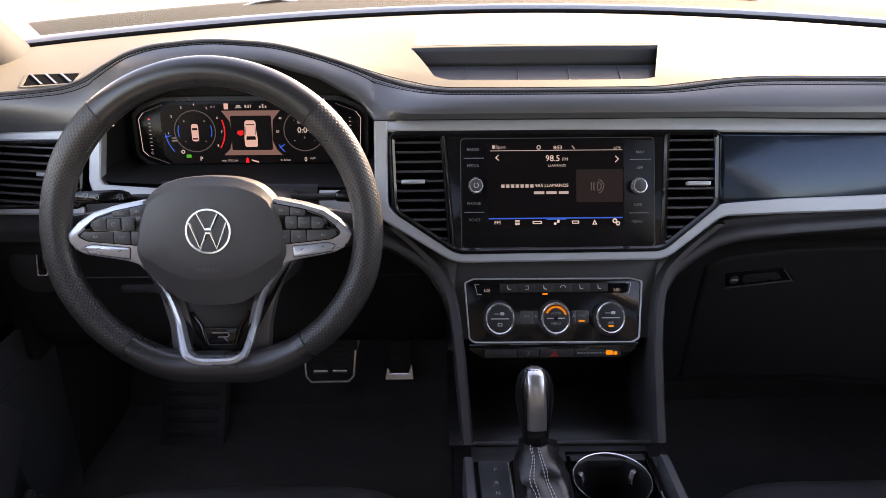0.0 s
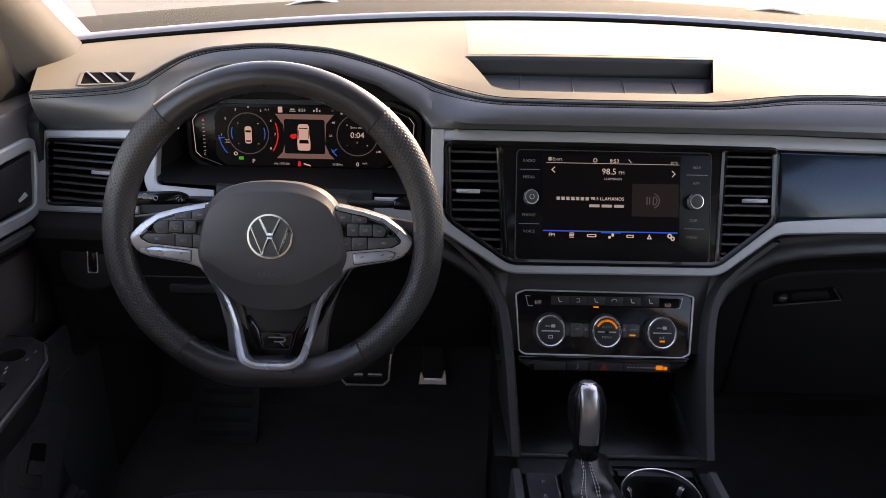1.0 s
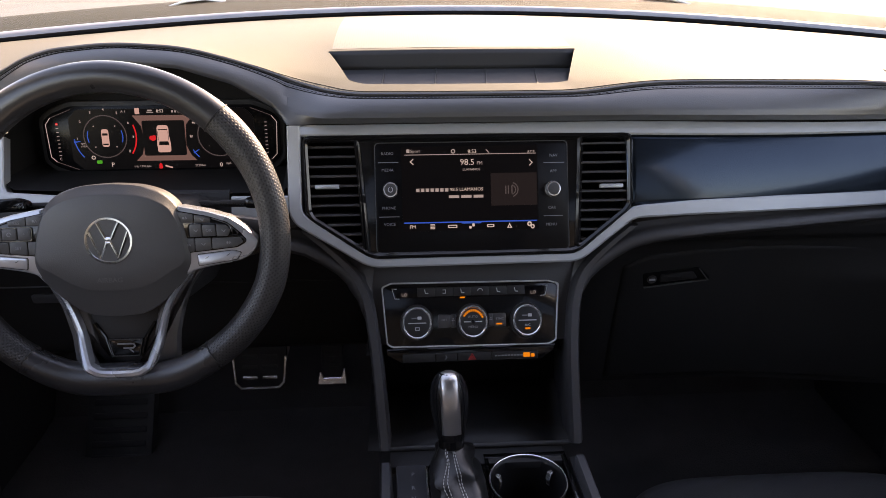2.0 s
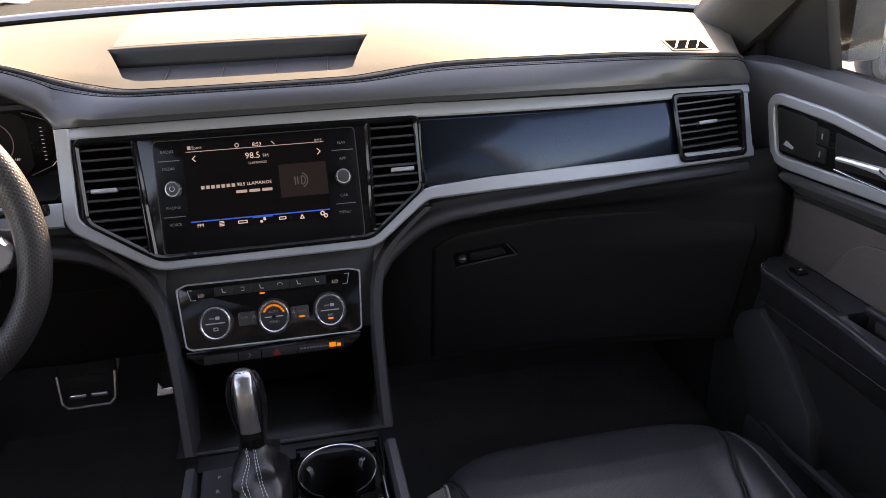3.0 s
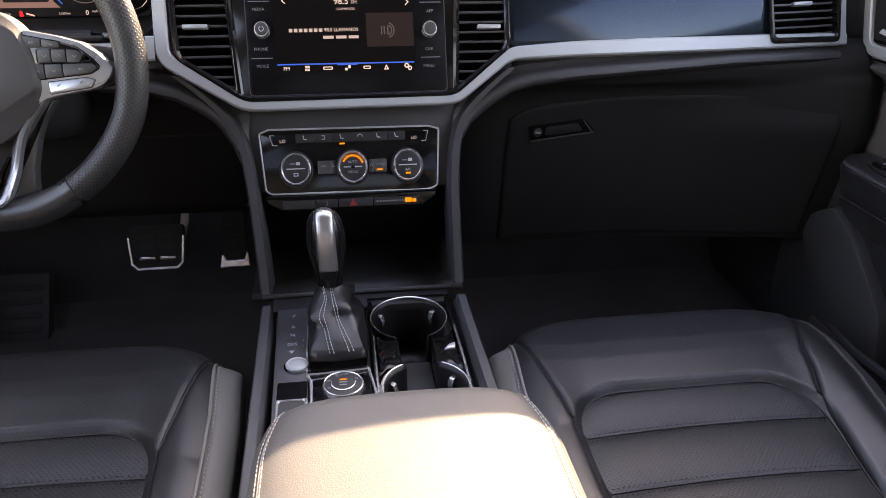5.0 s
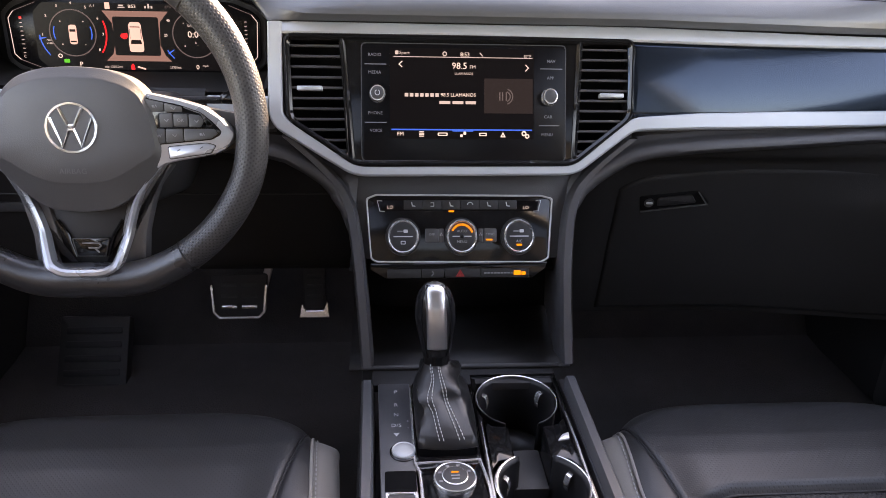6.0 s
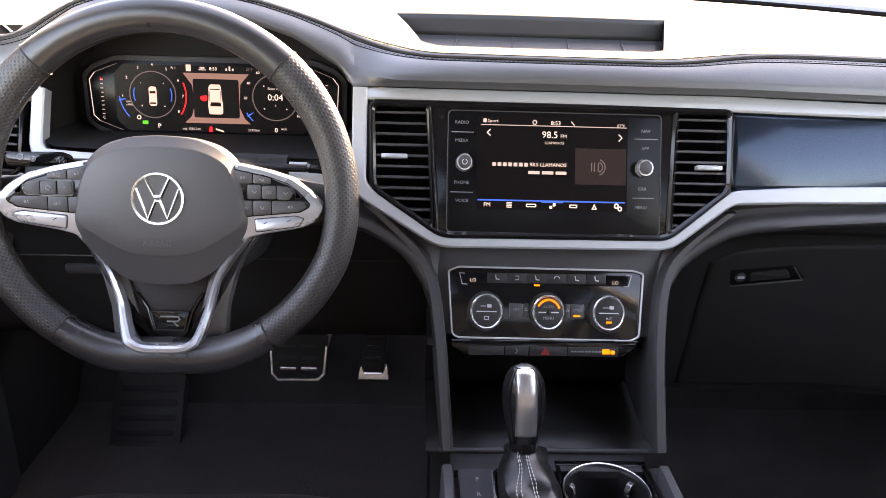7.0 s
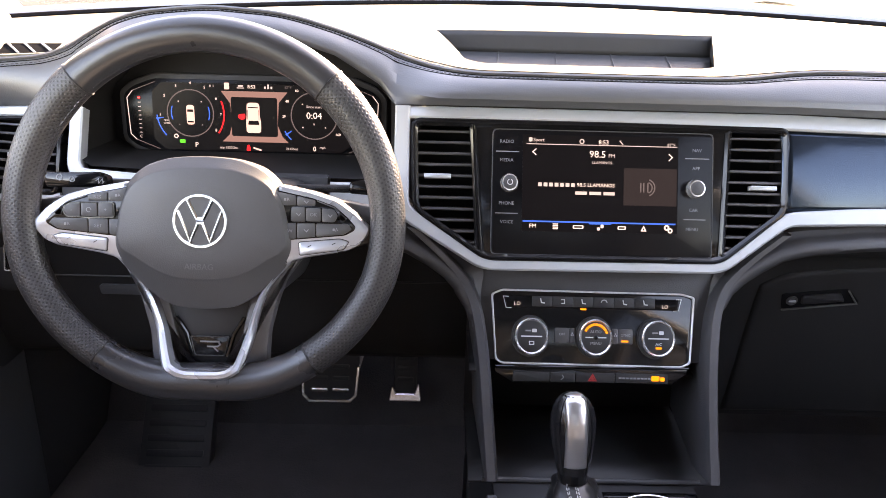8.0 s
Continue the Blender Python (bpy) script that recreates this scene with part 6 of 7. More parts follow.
def cup(cx, cy, arcs, gap):
    """A cup holder: bright ring, well open towards its neighbour, gripping tabs."""
    r = 0.0475
    at = lambda q, a, d: top_at(cx + q * math.cos(radians(a)), cy + q * math.sin(radians(a)), d)
    bm = bmesh.new()
    rows = [[at(q, a, d) for a in span(gap + 24, gap + 336, 40)] for q, d in ((r, 0.0015), (r - 0.003, -0.004), (r - 0.006, -0.075), (0.001, -0.076))]
    loops(bm, rows, False)
    well = part("cup_holder", bm, CUP_BLACK, console, "black cup well with a chrome ring", solid=0.0015)
    for a0, a1, w in arcs:
        path = [at(r + 0.0002, a, 0.0016) for a in span(a0, a1, 30)]
        part("cup_ring", tube(path, [w * (0.35 + 0.65 * math.sin(math.pi * k / 30)) for k in range(31)], 8), BRIGHT, well, "chrome ring")
    for a in (35, 150):
        c = at(0.0405, a, -0.012)
        inward = Vector((math.cos(radians(a + 180)), math.sin(radians(a + 180)), 0))
        across = Vector((-inward.y, inward.x, 0))
        bm = bmesh.new()
        rings = [[c + inward * dx + across * dy + Vector((0, 0, dz)) for dy in (-w, -w * 0.8, w * 0.8, w)] for dx, dz, w in ((-0.002, 0.006, 0.0030), (0.003, 0.004, 0.0034), (0.0055, -0.004, 0.0034), (0.004, -0.014, 0.0030))]
        loops(bm, rings, False)
        part("grip_tab", bm, BRIGHT, well, "small bright grip tab", solid=0.0015)


CUP_BLACK = material("cup_holder_plastic", (0.013, 0.013, 0.014), 0.38, spec=0.3, vary=0.2)
cup(0.0590, -0.156, [(-35, 215, 0.0012)], 270)
cup(0.0640, -0.298, [(118, 205, 0.0024), (-30, 62, 0.0012)], 90)
bm = bmesh.new()
for y0, y1 in ((-0.43, -0.342), (-0.1085, -0.100)):
    prism(rounded(rect(0.0095, y0, 0.1165, y1), 0.003), top_at, -0.010, -0.001, 0.001, bm=bm)
for x0, x1 in ((0.0095, 0.0150), (0.110, 0.1165)):
    prism(rect(x0, -0.345, x1, -0.10), top_at, -0.010, -0.0014, 0.0005, bm=bm)
part("holder_plate", bm, PIANO, console)
for x0, x1 in ((0.0150, 0.0420), (0.1100, 0.0815)):
    pts = [(x0, -0.185), ((x0 * 2 + x1) / 3, -0.2000), (x1, -0.2030), (x1, -0.2550), ((x0 * 2 + x1) / 3, -0.2580), (x0, -0.272)]
    part("holder_insert", prism(rounded(pts if x0 < x1 else pts[::-1], 0.003), top_at, -0.075, -0.0008, 0.0016), PIANO, console, "gloss black insert beside the channel of the cup holders")
part("divider_clip", prism(rounded([(0.0930, -0.2300), (0.1070, -0.2270), (0.1085, -0.2160), (0.1000, -0.2200)], 0.002), top_at, -0.003, 0.0012, 0.001), SATIN, console, "small bright metal clip")
part("holder_edge", ribbon([(0.1125, -0.180), (0.1135, -0.235), (0.1125, -0.345)], [0.0016, 0.0030, 0.0022], top_at, -0.003, 0.0012, 0.0005), BRIGHT, console)
part("holder_edge", ribbon([(0.0125, -0.195), (0.0125, -0.262), (0.0125, -0.345)], [0.0014, 0.0026, 0.0022], top_at, -0.003, 0.0012, 0.0005), BRIGHT, console)
bm = bmesh.new()
block(-0.11, -0.42, 0.28, 0.115, -0.10, 0.292, 0.002, bm=bm)
block(0.042, -0.262, 0.29, 0.0815, -0.196, 0.330, 0.004, bm=bm)
part("holder_floor", bm, HARD, console)

# gear lever
lever = thing("gear_lever", (-0.032, -0.19, 0.375), "gear lever with a black and silver knob and leather boot", "gear lever")
A, B = Vector((-0.0355, -0.1445, 0.4225)), Vector((-0.0385, -0.125, 0.5125))
ax = (B - A).normalized()
side_v = Vector((1, 0, 0))
fwd = ax.cross(side_v).normalized()
bm = bmesh.new()
KN = [(0.00, 0.0148, 0.0142), (0.06, 0.0160, 0.0152), (0.20, 0.0190, 0.0182), (0.40, 0.0224, 0.0214), (0.55, 0.0238, 0.0226), (0.70, 0.0233, 0.0222), (0.82, 0.0207, 0.0198), (0.91, 0.0165, 0.0158), (0.97, 0.0100, 0.0098), (1.0, 0.002, 0.002)]
L = (B - A).length
rings = []
for t in span(0, 1, 28):
    rx, ry = (float(np.interp(t, [k[0] for k in KN], [k[j] for k in KN])) for j in (1, 2))
    c = A + ax * (L * t)
    rings.append([c + side_v * (rx * math.cos(2 * math.pi * k / 28)) + fwd * (ry * math.sin(2 * math.pi * k / 28)) for k in range(28)])
loops(bm, rings, True, True, True)
KNOB_BLACK = material("polished_knob_leather", (0.010, 0.010, 0.011), 0.26, grain=0.08, size=0.0012, kind="cells", vary=0.15)
BOOT = material("boot_leather", (0.012, 0.012, 0.0125), 0.34, grain=0.12, size=0.0014, kind="cells", vary=0.2)
knob = part("knob", bm, KNOB_BLACK, lever, "black leather gear knob")
bm = bmesh.new()
rows = []
for t in span(0.17, 0.998, 34):
    rx = float(np.interp(t, [k[0] for k in KN], [k[1] for k in KN]))
    ry = float(np.interp(t, [k[0] for k in KN], [k[2] for k in KN]))
    c = A + ax * (L * t)
    row = []
    half = math.asin(min(0.97, 0.0112 / rx))
    for k in span(-1, 1, 6):
        a = math.pi / 2 + k * half
        row.append(c + side_v * (rx * 1.035 * math.cos(a)) - fwd * 0 + fwd * (-ry * 1.035 * math.sin(a) if fwd.y > 0 else ry * 1.035 * math.sin(a)))
    rows.append(row)
loops(bm, rows, False)
part("knob_inlay", bm, BRUSHED, knob, "brushed silver inlay", solid=0.001)
for s in (-1, 1):
    line = []
    for t in span(0.05, 0.96, 24):
        rx, ry = (float(np.interp(t, [k[0] for k in KN], [k[j] for k in KN])) for j in (1, 2))
        a = radians(90 + s * 44)
        line.append(A + ax * (L * t) + side_v * (rx * math.cos(a)) - fwd * (ry * math.sin(a) * (1 if fwd.y > 0 else -1)))
    part("knob_seam", tube(line, 0.0007, 5), VOID, knob)
part("collar", tube([A - ax * 0.004, A + ax * 0.006], 0.0158, 20), PIANO, knob)
bm = bmesh.new()
rows = []
for t in span(0, 1, 14):
    row = []
    for k in range(40):
        a = 2 * math.pi * k / 40
        cu, cv = math.cos(a), math.sin(a)
        sq = max(abs(cu), abs(cv))
        bx, by = -0.029 + 0.034 * cu / sq ** 0.8, -0.190 + 0.064 * cv / sq ** 0.8
        base = Vector((bx, by, 0.377 + 0.002))
        neck = A + side_v * (0.0130 * cu) + Vector((0, 0.0135 * cv, 0))
        p = base.lerp(neck, t ** 0.72)
        w = math.sin(t * math.pi)
        out = Vector((cu, cv, 0))
        p += out * (0.0045 * w * math.sin(4 * a + t * 9)) + out * (0.0040 * w * (0.8 + math.sin(t * 13 + 1.3 * math.sin(2 * a))))
        row.append(p)
    rows.append(row)
loops(bm, rows, True)
part("boot", bm, BOOT, lever, "creased black leather boot", solid=0.0015)
for off in (-0.62, -0.48, 0.02, 0.16):
    line = []
    for t in span(0.05, 0.97, 14):
        a = math.radians(270) + off + 0.40 * (1 - t) ** 2
        i = t * 14
        j = int(min(13, i))
        k0 = (a / (2 * math.pi) * 40) % 40
        k = int(k0)
        f = k0 - k
        p = rows[j][k].lerp(rows[j][(k + 1) % 40], f).lerp(rows[j + 1][k].lerp(rows[j + 1][(k + 1) % 40], f), i - j)
        line.append(p + Vector((0, -0.0018, 0.0006)))
    part("boot_stitching", dashes(line, 0.0032, 0.0014, 0.0007), THREAD, lever, "white stitching")
part("boot_frame", hollow(rounded(rect(-0.0640, -0.258, 0.0045, -0.122), 0.006), rounded(rect(-0.061, -0.254, 0.0015, -0.126), 0.006), top_at, -0.002, 0.004, 0.001), PIANO, lever)

# armrest
armrest = thing("console_armrest", (0.03, -0.6, 0.36), "padded leather console armrest half in the sun", "armrest")
AX0, AX1, AY0, AY1 = -0.100, 0.158, -0.402, -0.90


def arm_top(u, v):
    """u across -1..1, v from the front down-edge to the back."""
    y = AY0 + (AY1 - AY0) * v
    narrow = 0.020 * max(0.0, 1 - v / 0.16) ** 1.6 + 0.012 * max(0.0, 1 - v / 0.035) ** 2
    cx, hw = (AX0 + AX1) / 2, (AX1 - AX0) / 2 - narrow
    edge = abs(u) ** 8
    z = 0.452 - 0.016 * edge - 0.004 * u * u - 0.022 * max(0.0, 1 - v / 0.05) ** 2
    return Vector((cx + hw * u, y + 0.005 * (1 - u * u) * max(0, 1 - v / 0.1), z))


part("pad", sheet(arm_top, [math.sin(t * math.pi / 2) for t in span(-1, 1, 30)], [t ** 1.8 for t in span(0, 1, 30)]), ARMREST, armrest, "grey-brown grained leather pad")
bm = bmesh.new()
edge = [arm_top(-1, v) for v in span(1, 0, 16)] + [arm_top(u, 0) for u in span(-1, 1, 16)[1:]] + [arm_top(1, v) for v in span(0, 1, 16)[1:]]
loops(bm, [edge, [p + Vector((0, 0.002, -0.02)) for p in edge], [p + Vector((0, -0.006, -0.075)) for p in edge]], False)
part("pad_side", bm, ARMREST, armrest, solid=0.003)
for s in (-1, 1):
    for du in (0.915, 0.950):
        line = [arm_top(s * du, v) + Vector((0, 0, 0.001)) for v in span(0.03, 1, 60)]
        part("pad_stitching", dashes(line, 0.0036, 0.0016, 0.0006), THREAD, armrest, "pale stitching along the edge")
    part("pad_welt", tube([arm_top(s * 0.93, v) + Vector((0, 0, -0.0002)) for v in span(0.03, 1, 40)], 0.0012, 6), ARMREST, armrest)
part("box", block(AX0 + 0.012, AY1, 0.12, AX1 - 0.012, AY0 - 0.02, 0.385, 0.01), HARD, armrest)


# ---- front seats ----
SX, SY = 0.405, -0.45
seat = thing("front_seat", (SX, SY, 0.10), "black leather front passenger seat with pierced quilted cushion", "car seat", group="front seats")


def half_width(u, v):
    """Half the cushion's width; the outboard side draws in towards the back."""
    if u < 0:
        return float(np.interp(v, [0, 0.2, 0.5, 1], [0.208, 0.215, 0.215, 0.205]))
    return float(np.interp(v, [0, 0.12, 0.25, 0.42, 0.60, 1], [0.205, 0.213, 0.214, 0.200, 0.176, 0.155]))


def quilt_z(y):
    """The height of the cushion's middle: it dips towards the backrest."""
    d = -0.074 - y
    return 0.318 - 0.016 * max(0.0, min(1.0, (d - 0.09) / 0.14)) - 0.075 * max(0.0, d - 0.12)


def insert_half(y, s=1):
    """Half the width of the quilted insert on either side."""
    d = max(0.246, -y)
    if d < 0.312:
        return (0.097 if s < 0 else 0.077) + math.sqrt(max(0.0, 0.066 ** 2 - (0.312 - d) ** 2))
    if s < 0:
        return 0.163
    return float(np.interp(d, [0.312, 0.34, 0.414, 0.70], [0.143, 0.140, 0.130, 0.122]))


def inside_insert(x, y):
    """How far a place lies within the insert's outline, negative outside, with round front corners."""
    side_ = -1 if x < 0 else 1
    a = abs(x) - insert_half(min(y, -0.312), side_) + 0.066
    b = y + 0.312
    return 0.066 - math.hypot(max(a, 0.0), max(b, 0.0)) - min(max(a, b), 0.0)


def seam_u(v, s=1):
    """Where the seam between the front and the side bolsters runs: from the corner back to the insert."""
    if s < 0:
        return float(np.interp(v, [0, 0.03, 0.196, 0.32, 0.42, 1], [0.985, 0.965, 0.850, 0.785, 0.775, 0.80]))
    return float(np.interp(v, [0, 0.03, 0.204, 0.330, 0.42, 0.60, 1], [0.985, 0.950, 0.785, 0.715, 0.710, 0.715, 0.75]))


def cushion(u, v):
    """The top of the cushion: u across, v from the front edge back."""
    side_ = 1 if u >= 0 else -1
    x = u * half_width(u, v)
    y0 = -0.074 - (0.052 if u < 0 else 0.040) * abs(u) ** 5
    y = y0 + v * (-0.70 - y0)
    d = y0 - y
    z = quilt_z(y) - 0.030 * math.exp(-d / 0.012)
    b = max(0.0, min(1.0, (abs(x) - 0.130) / 0.060))
    z += 0.012 * b * b * (3 - 2 * b) * max(0.0, min(1.0, (d - 0.02) / 0.18))
    z -= 0.005 * max(0.0, (abs(u) - 0.88) / 0.12) ** 2
    m = max(0.0, min(1.0, (inside_insert(x, y) + 0.011) / 0.016))
    seam = 0.004 * math.exp(-((abs(u) - seam_u(v, side_)) / 0.014) ** 2) * min(1.0, v * 12) * (1.0 if v < 0.33 else 0.0)
    return Vector((SX + x, y, z - 0.013 * m * m * (3 - 2 * m) - seam))


SV = [t ** 1.5 for t in span(0, 1, 150)]
bm = sheet(lambda t, v: cushion(t * seam_u(v, 1 if t >= 0 else -1), v), span(-1, 1, 130), SV)
uv = bm.loops.layers.uv.verify()
for f in bm.faces:
    for l in f.loops:
        l[uv].uv = (l.vert.co.x, l.vert.co.y)
part("front_cushion", bm, FRONT_PERF, seat, "finely pierced black leather front of the cushion", solid=0.004)


def skirt(u, v):
    p = cushion(u, 0)
    return Vector((p.x, p.y + 0.010 * math.sin(v * 2.6) - 0.02 * v * v, p.z - v * 0.13))


part("cushion_front", sheet(skirt, span(-1, 1, 60), span(0, 1, 10)), SEAT, seat)
rows_y = [-0.250, -0.312, -0.394, -0.478, -0.566, -0.68]


for ya, yb in zip(rows_y, rows_y[1:]):
    def quilt(u, v, ya=ya, yb=yb):
        y = ya + (yb - ya) * v - 0.0002 * (1 - 2 * v)
        hw = insert_half(y, 1 if u >= 0 else -1) - 0.001
        e = min(1.0, (1 - abs(u)) * 9)
        w = math.sin(max(0.0, min(1.0, v)) * math.pi) ** 0.5
        return Vector((SX + hw * u, y + 0.006 * (1 - u * u), quilt_z(y) - 0.0085 + 0.0036 * w * (0.3 + 0.7 * e)))
    bm = sheet(quilt, span(-1, 1, 30), [t * t for t in span(0, 1, 16)] if ya > -0.3 else span(0, 1, 12))
    uv = bm.loops.layers.uv.verify()
    for f in bm.faces:
        for l in f.loops:
            l[uv].uv = (l.vert.co.x, l.vert.co.y)
    part("quilted_panel", bm, PERF, seat, "pierced leather panel")
    part("panel_seam", tube([quilt(u, 1.0) + Vector((0, 0, 0.0006)) for u in span(-1, 1, 16)], 0.0006, 5), SEAT, seat)
    part("hole_row", dashes([quilt(u, 0.93) + Vector((0, 0, 0.0004)) for u in span(-0.98, 0.98, 16)], 0.0015, 0.0045, 0.0007), DARK, seat)
    part("hole_row", dashes([quilt(u, 0.06) + Vector((0, 0, 0.0004)) for u in span(-0.98, 0.98, 16)], 0.0015, 0.0045, 0.0007), DARK, seat)
INSERT_Y = span(-0.68, -0.312, 40) + [-0.246 - 0.066 * (1 - math.cos(math.radians(a))) for a in span(84, 4, 14)]
INSERT_LINE = [(-insert_half(y, -1) - 0.001, y) for y in INSERT_Y] + [(x, -0.2455) for x in span(-0.097, 0.077, 10)] + [(insert_half(y) + 0.001, y) for y in INSERT_Y[::-1]]
part("insert_seam", tube([Vector((SX + x, y, quilt_z(y) - 0.0085)) for x, y in INSERT_LINE], 0.0016, 6), DARK, seat)
for s in (-1, 1):
    def flank(u, v):
        p = cushion(s, v)
        return Vector((p.x + s * (0.032 * math.sin(min(1.0, u * 8) * math.pi / 2) - 0.016 * u), p.y, p.z - u * (p.z - 0.15)))
    part("side_bolster", sheet(lambda t, v: cushion(s * (seam_u(v, s) + (1 - seam_u(v, s)) * t), v), span(0, 1, 16), SV), SEAT, seat, "smooth leather side bolster", solid=0.004)
    # the flank and welt towards the console take the paler, painted-lit leather
    part("seat_flank", sheet(flank, [0, 0.03, 0.06, 0.09, 0.125, 0.18, 0.3, 0.5, 0.75, 1], SV[::2]), SEAT_SIDE_LIT if s < 0 else SEAT_OUTER, seat, "leather side of the cushion, painted pale as if catching light" if s < 0 else "black leather side of the cushion", solid=0.003)
    part("piping", tube([cushion(s, v) + Vector((0, 0, 0.0014)) for v in SV[::2]], 0.0022, 8), SEAT_SIDE_LIT if s < 0 else SEAT_OUTER, seat, "welt along the edge")
    part("piping_stitching", dashes([cushion(s, v) + Vector((s * (0.0050 if s < 0 else -0.0035), 0, -0.0004 if s < 0 else 0.0006)) for v in SV], 0.0042, 0.0024, 0.0009), THREAD, seat, "pale stitching along the edge")
    part("bolster_seam", tube([cushion(s * seam_u(v, s), v) + Vector((0, 0, 0.0002)) for v in SV[::2] if v < 0.335], 0.0012, 6), DARK, seat)


def back_skin(u, v):
    lean = Vector((0, -0.545, 0.838))
    c = Vector((SX, -0.70, 0.30)) + lean * (v * 0.60)
    hw = 0.225 - 0.05 * v ** 3
    return c + Vector((u * hw, 0.045 * abs(u) ** 4 * (1 - 0.6 * v) + 0.01 * math.cos(v * 5), 0))


part("backrest", sheet(back_skin, span(-1, 1, 24), span(0, 1, 20)), SEAT, seat, "black leather backrest", solid=0.09)
part("seat_base", block(SX - 0.19, -0.68, 0.085, SX + 0.19, -0.13, 0.20, 0.02), DARK, seat)
driver = copy_thing(seat, pose(-0.389, SY - 0.020, 0.118) @ Matrix.Diagonal((-1, 1, 1, 1)))
tagged(driver, "black leather driver's seat with pierced quilted cushion")


# ---- doors ----
PIPING = material("pale_piping", (0.15, 0.135, 0.125), 0.5, vary=0.1)
# glossy, and paler than the armrest to put its edge highlight into the colour
POLISHED = material("glossy_highlight_plastic", (0.085, 0.083, 0.088), 0.24, spec=0.7, vary=0.08)
REST = material("armrest_plastic", (0.025, 0.0245, 0.0265), 0.32, grain=0.2, size=0.0014, kind="cells", vary=0.12)


def belt_drop(y):
    """How far the top edge of a door falls towards its back."""
    return 0.062 * max(0.0, 0.16 - y) if y > -0.3 else 0.0285 + 0.03 * (-0.3 - y)


def door(s):
    drv = s < 0
    d_ = thing("front_door", (s * 0.78, -0.4, 0.10), ("black driver's door panel with silver trim and mirror switch" if drv else "black passenger door panel with silver trim and leather insert"), "car door", group="front doors")

    def wall(y, z, d=0.0):
        return Vector((s * (0.777 - d), y, z))
    bm = bmesh.new()
    prof = [(0.10, 0.790), (0.20, 0.772), (0.42, 0.790), (0.48, 0.804), (0.57, 0.806), (0.600, 0.800), (0.618, 0.786), (0.632, 0.778), (0.736, 0.776), (0.754, 0.7775), (0.770, 0.7815), (0.7815, 0.7855), (0.7850, 0.7880), (0.7880, 0.826), (0.785, 0.845), (0.70, 0.86), (-0.15, 0.86)]
    rings = []
    for y in span(0.185, 0.085, 10) + span(0.085, -1.10, 28)[1:]:
        low = belt_drop(y)
        e = max(0.0, min(1.0, (y - 0.098) / 0.065))
        tuck = 0.0 if drv else 0.026 * e * e * (3 - 2 * e)
        rings.append([Vector((s * (x - tuck * max(0.0, min(1.0, (z - 0.44) / 0.12)) + (0.03 if z < 0.45 else 0.0)), y, z - low * max(0.0, min(1.0, (z - 0.62) / 0.12)))) for z, x in prof])
    loops(bm, rings, False)
    part("door_panel", bm, DOOR, d_, "soft dark upper door panel", solid=0.006)
    top = lambda y: float(np.interp(-y, [-0.1, 0.043, 0.158, 0.27, 0.6, 1.05], [0.738, 0.731, 0.7135, 0.6945, 0.655, 0.615]))
    low = lambda y: float(np.interp(-y, [-0.06, 0.204, 0.285, 0.6, 1.05], [0.644, 0.652, 0.640, 0.606, 0.575]))
    bend = [(0.074, 0.7365), (0.087, 0.7335), (0.0935, 0.7265), (0.0930, 0.716), (0.0800, 0.672), (0.0745, 0.656), (0.067, 0.6485), (0.055, 0.6455)]
    path = [(y, top(y)) for y in span(-1.05, 0.055, 24)] + bend + [(y, low(y)) for y in span(0.03, -1.05, 24)]
    line = eased([(a, b, w) for (a, b), w in zip(path, [0.0160] * 25 + [0.0165] * 8 + [0.0175] * 8 + [0.019] * 17)], 1)
    part("door_trim", ribbon([p[:2] for p in line], [p[2] for p in line], wall, -0.004, 0.006, 0.002, 0.01), SILVER, d_, "satin silver trim strip")
    part("decor_panel", prism([(y, top(y) - 0.006) for y in span(-0.165, -1.05, 10)] + [(y, low(y) + 0.007) for y in span(-1.05, -0.214, 10)], wall, -0.002, 0.003, 0.001), BLUE_DECOR, d_, "glossy slate-blue decor strip")
    bez = [(0.080, 0.728), (-0.044, 0.720), (-0.153, 0.708), (-0.204, 0.660), (-0.052, 0.6575), (0.062, 0.657)]
    part("handle_bezel", prism(rounded(bez, 0.005), wall, -0.002, 0.004, 0.001), PIANO, d_, "gloss black handle surround")
    part("speaker_plate", prism(rounded([(0.076, 0.724), (-0.014, 0.718), (-0.020, 0.662), (0.060, 0.662)], 0.004), wall, 0.002, 0.0052, 0.0008), DARK, d_)
    part("name_mark", prism(rounded([(0.052, 0.672), (0.030, 0.669), (0.028, 0.673), (0.046, 0.679)], 0.001), wall, 0.005, 0.0058), ICON, d_)
    for z0, z1 in ((0.690, 0.714), (0.665, 0.688)):
        lock = part("lock_button", prism(rounded([(-0.016, z1), (-0.040, z1 - 0.001), (-0.043, z0), (-0.019, z0)], 0.003), wall, 0.003, 0.0062, 0.0008), DARK, d_)
        part("lock_sign", prism(rect(-0.031, (z0 + z1) / 2 - 0.004, -0.028, (z0 + z1) / 2 + 0.004), wall, 0.006, 0.0066), ICON_MID, lock)
    part("handle_cup", prism(rounded([(-0.052, 0.713), (-0.148, 0.703), (-0.180, 0.672), (-0.060, 0.665)], 0.006), wall, 0.003, 0.0046, 0.0006), DARK, d_)
    part("door_handle", ribbon([(-0.072, 0.6815), (-0.100, 0.6830), (-0.128, 0.6835), (-0.155, 0.6840)], [0.006, 0.0065, 0.0075, 0.0095], wall, 0.006, 0.016, 0.0025), SATIN, d_, "bright metal inner door handle")
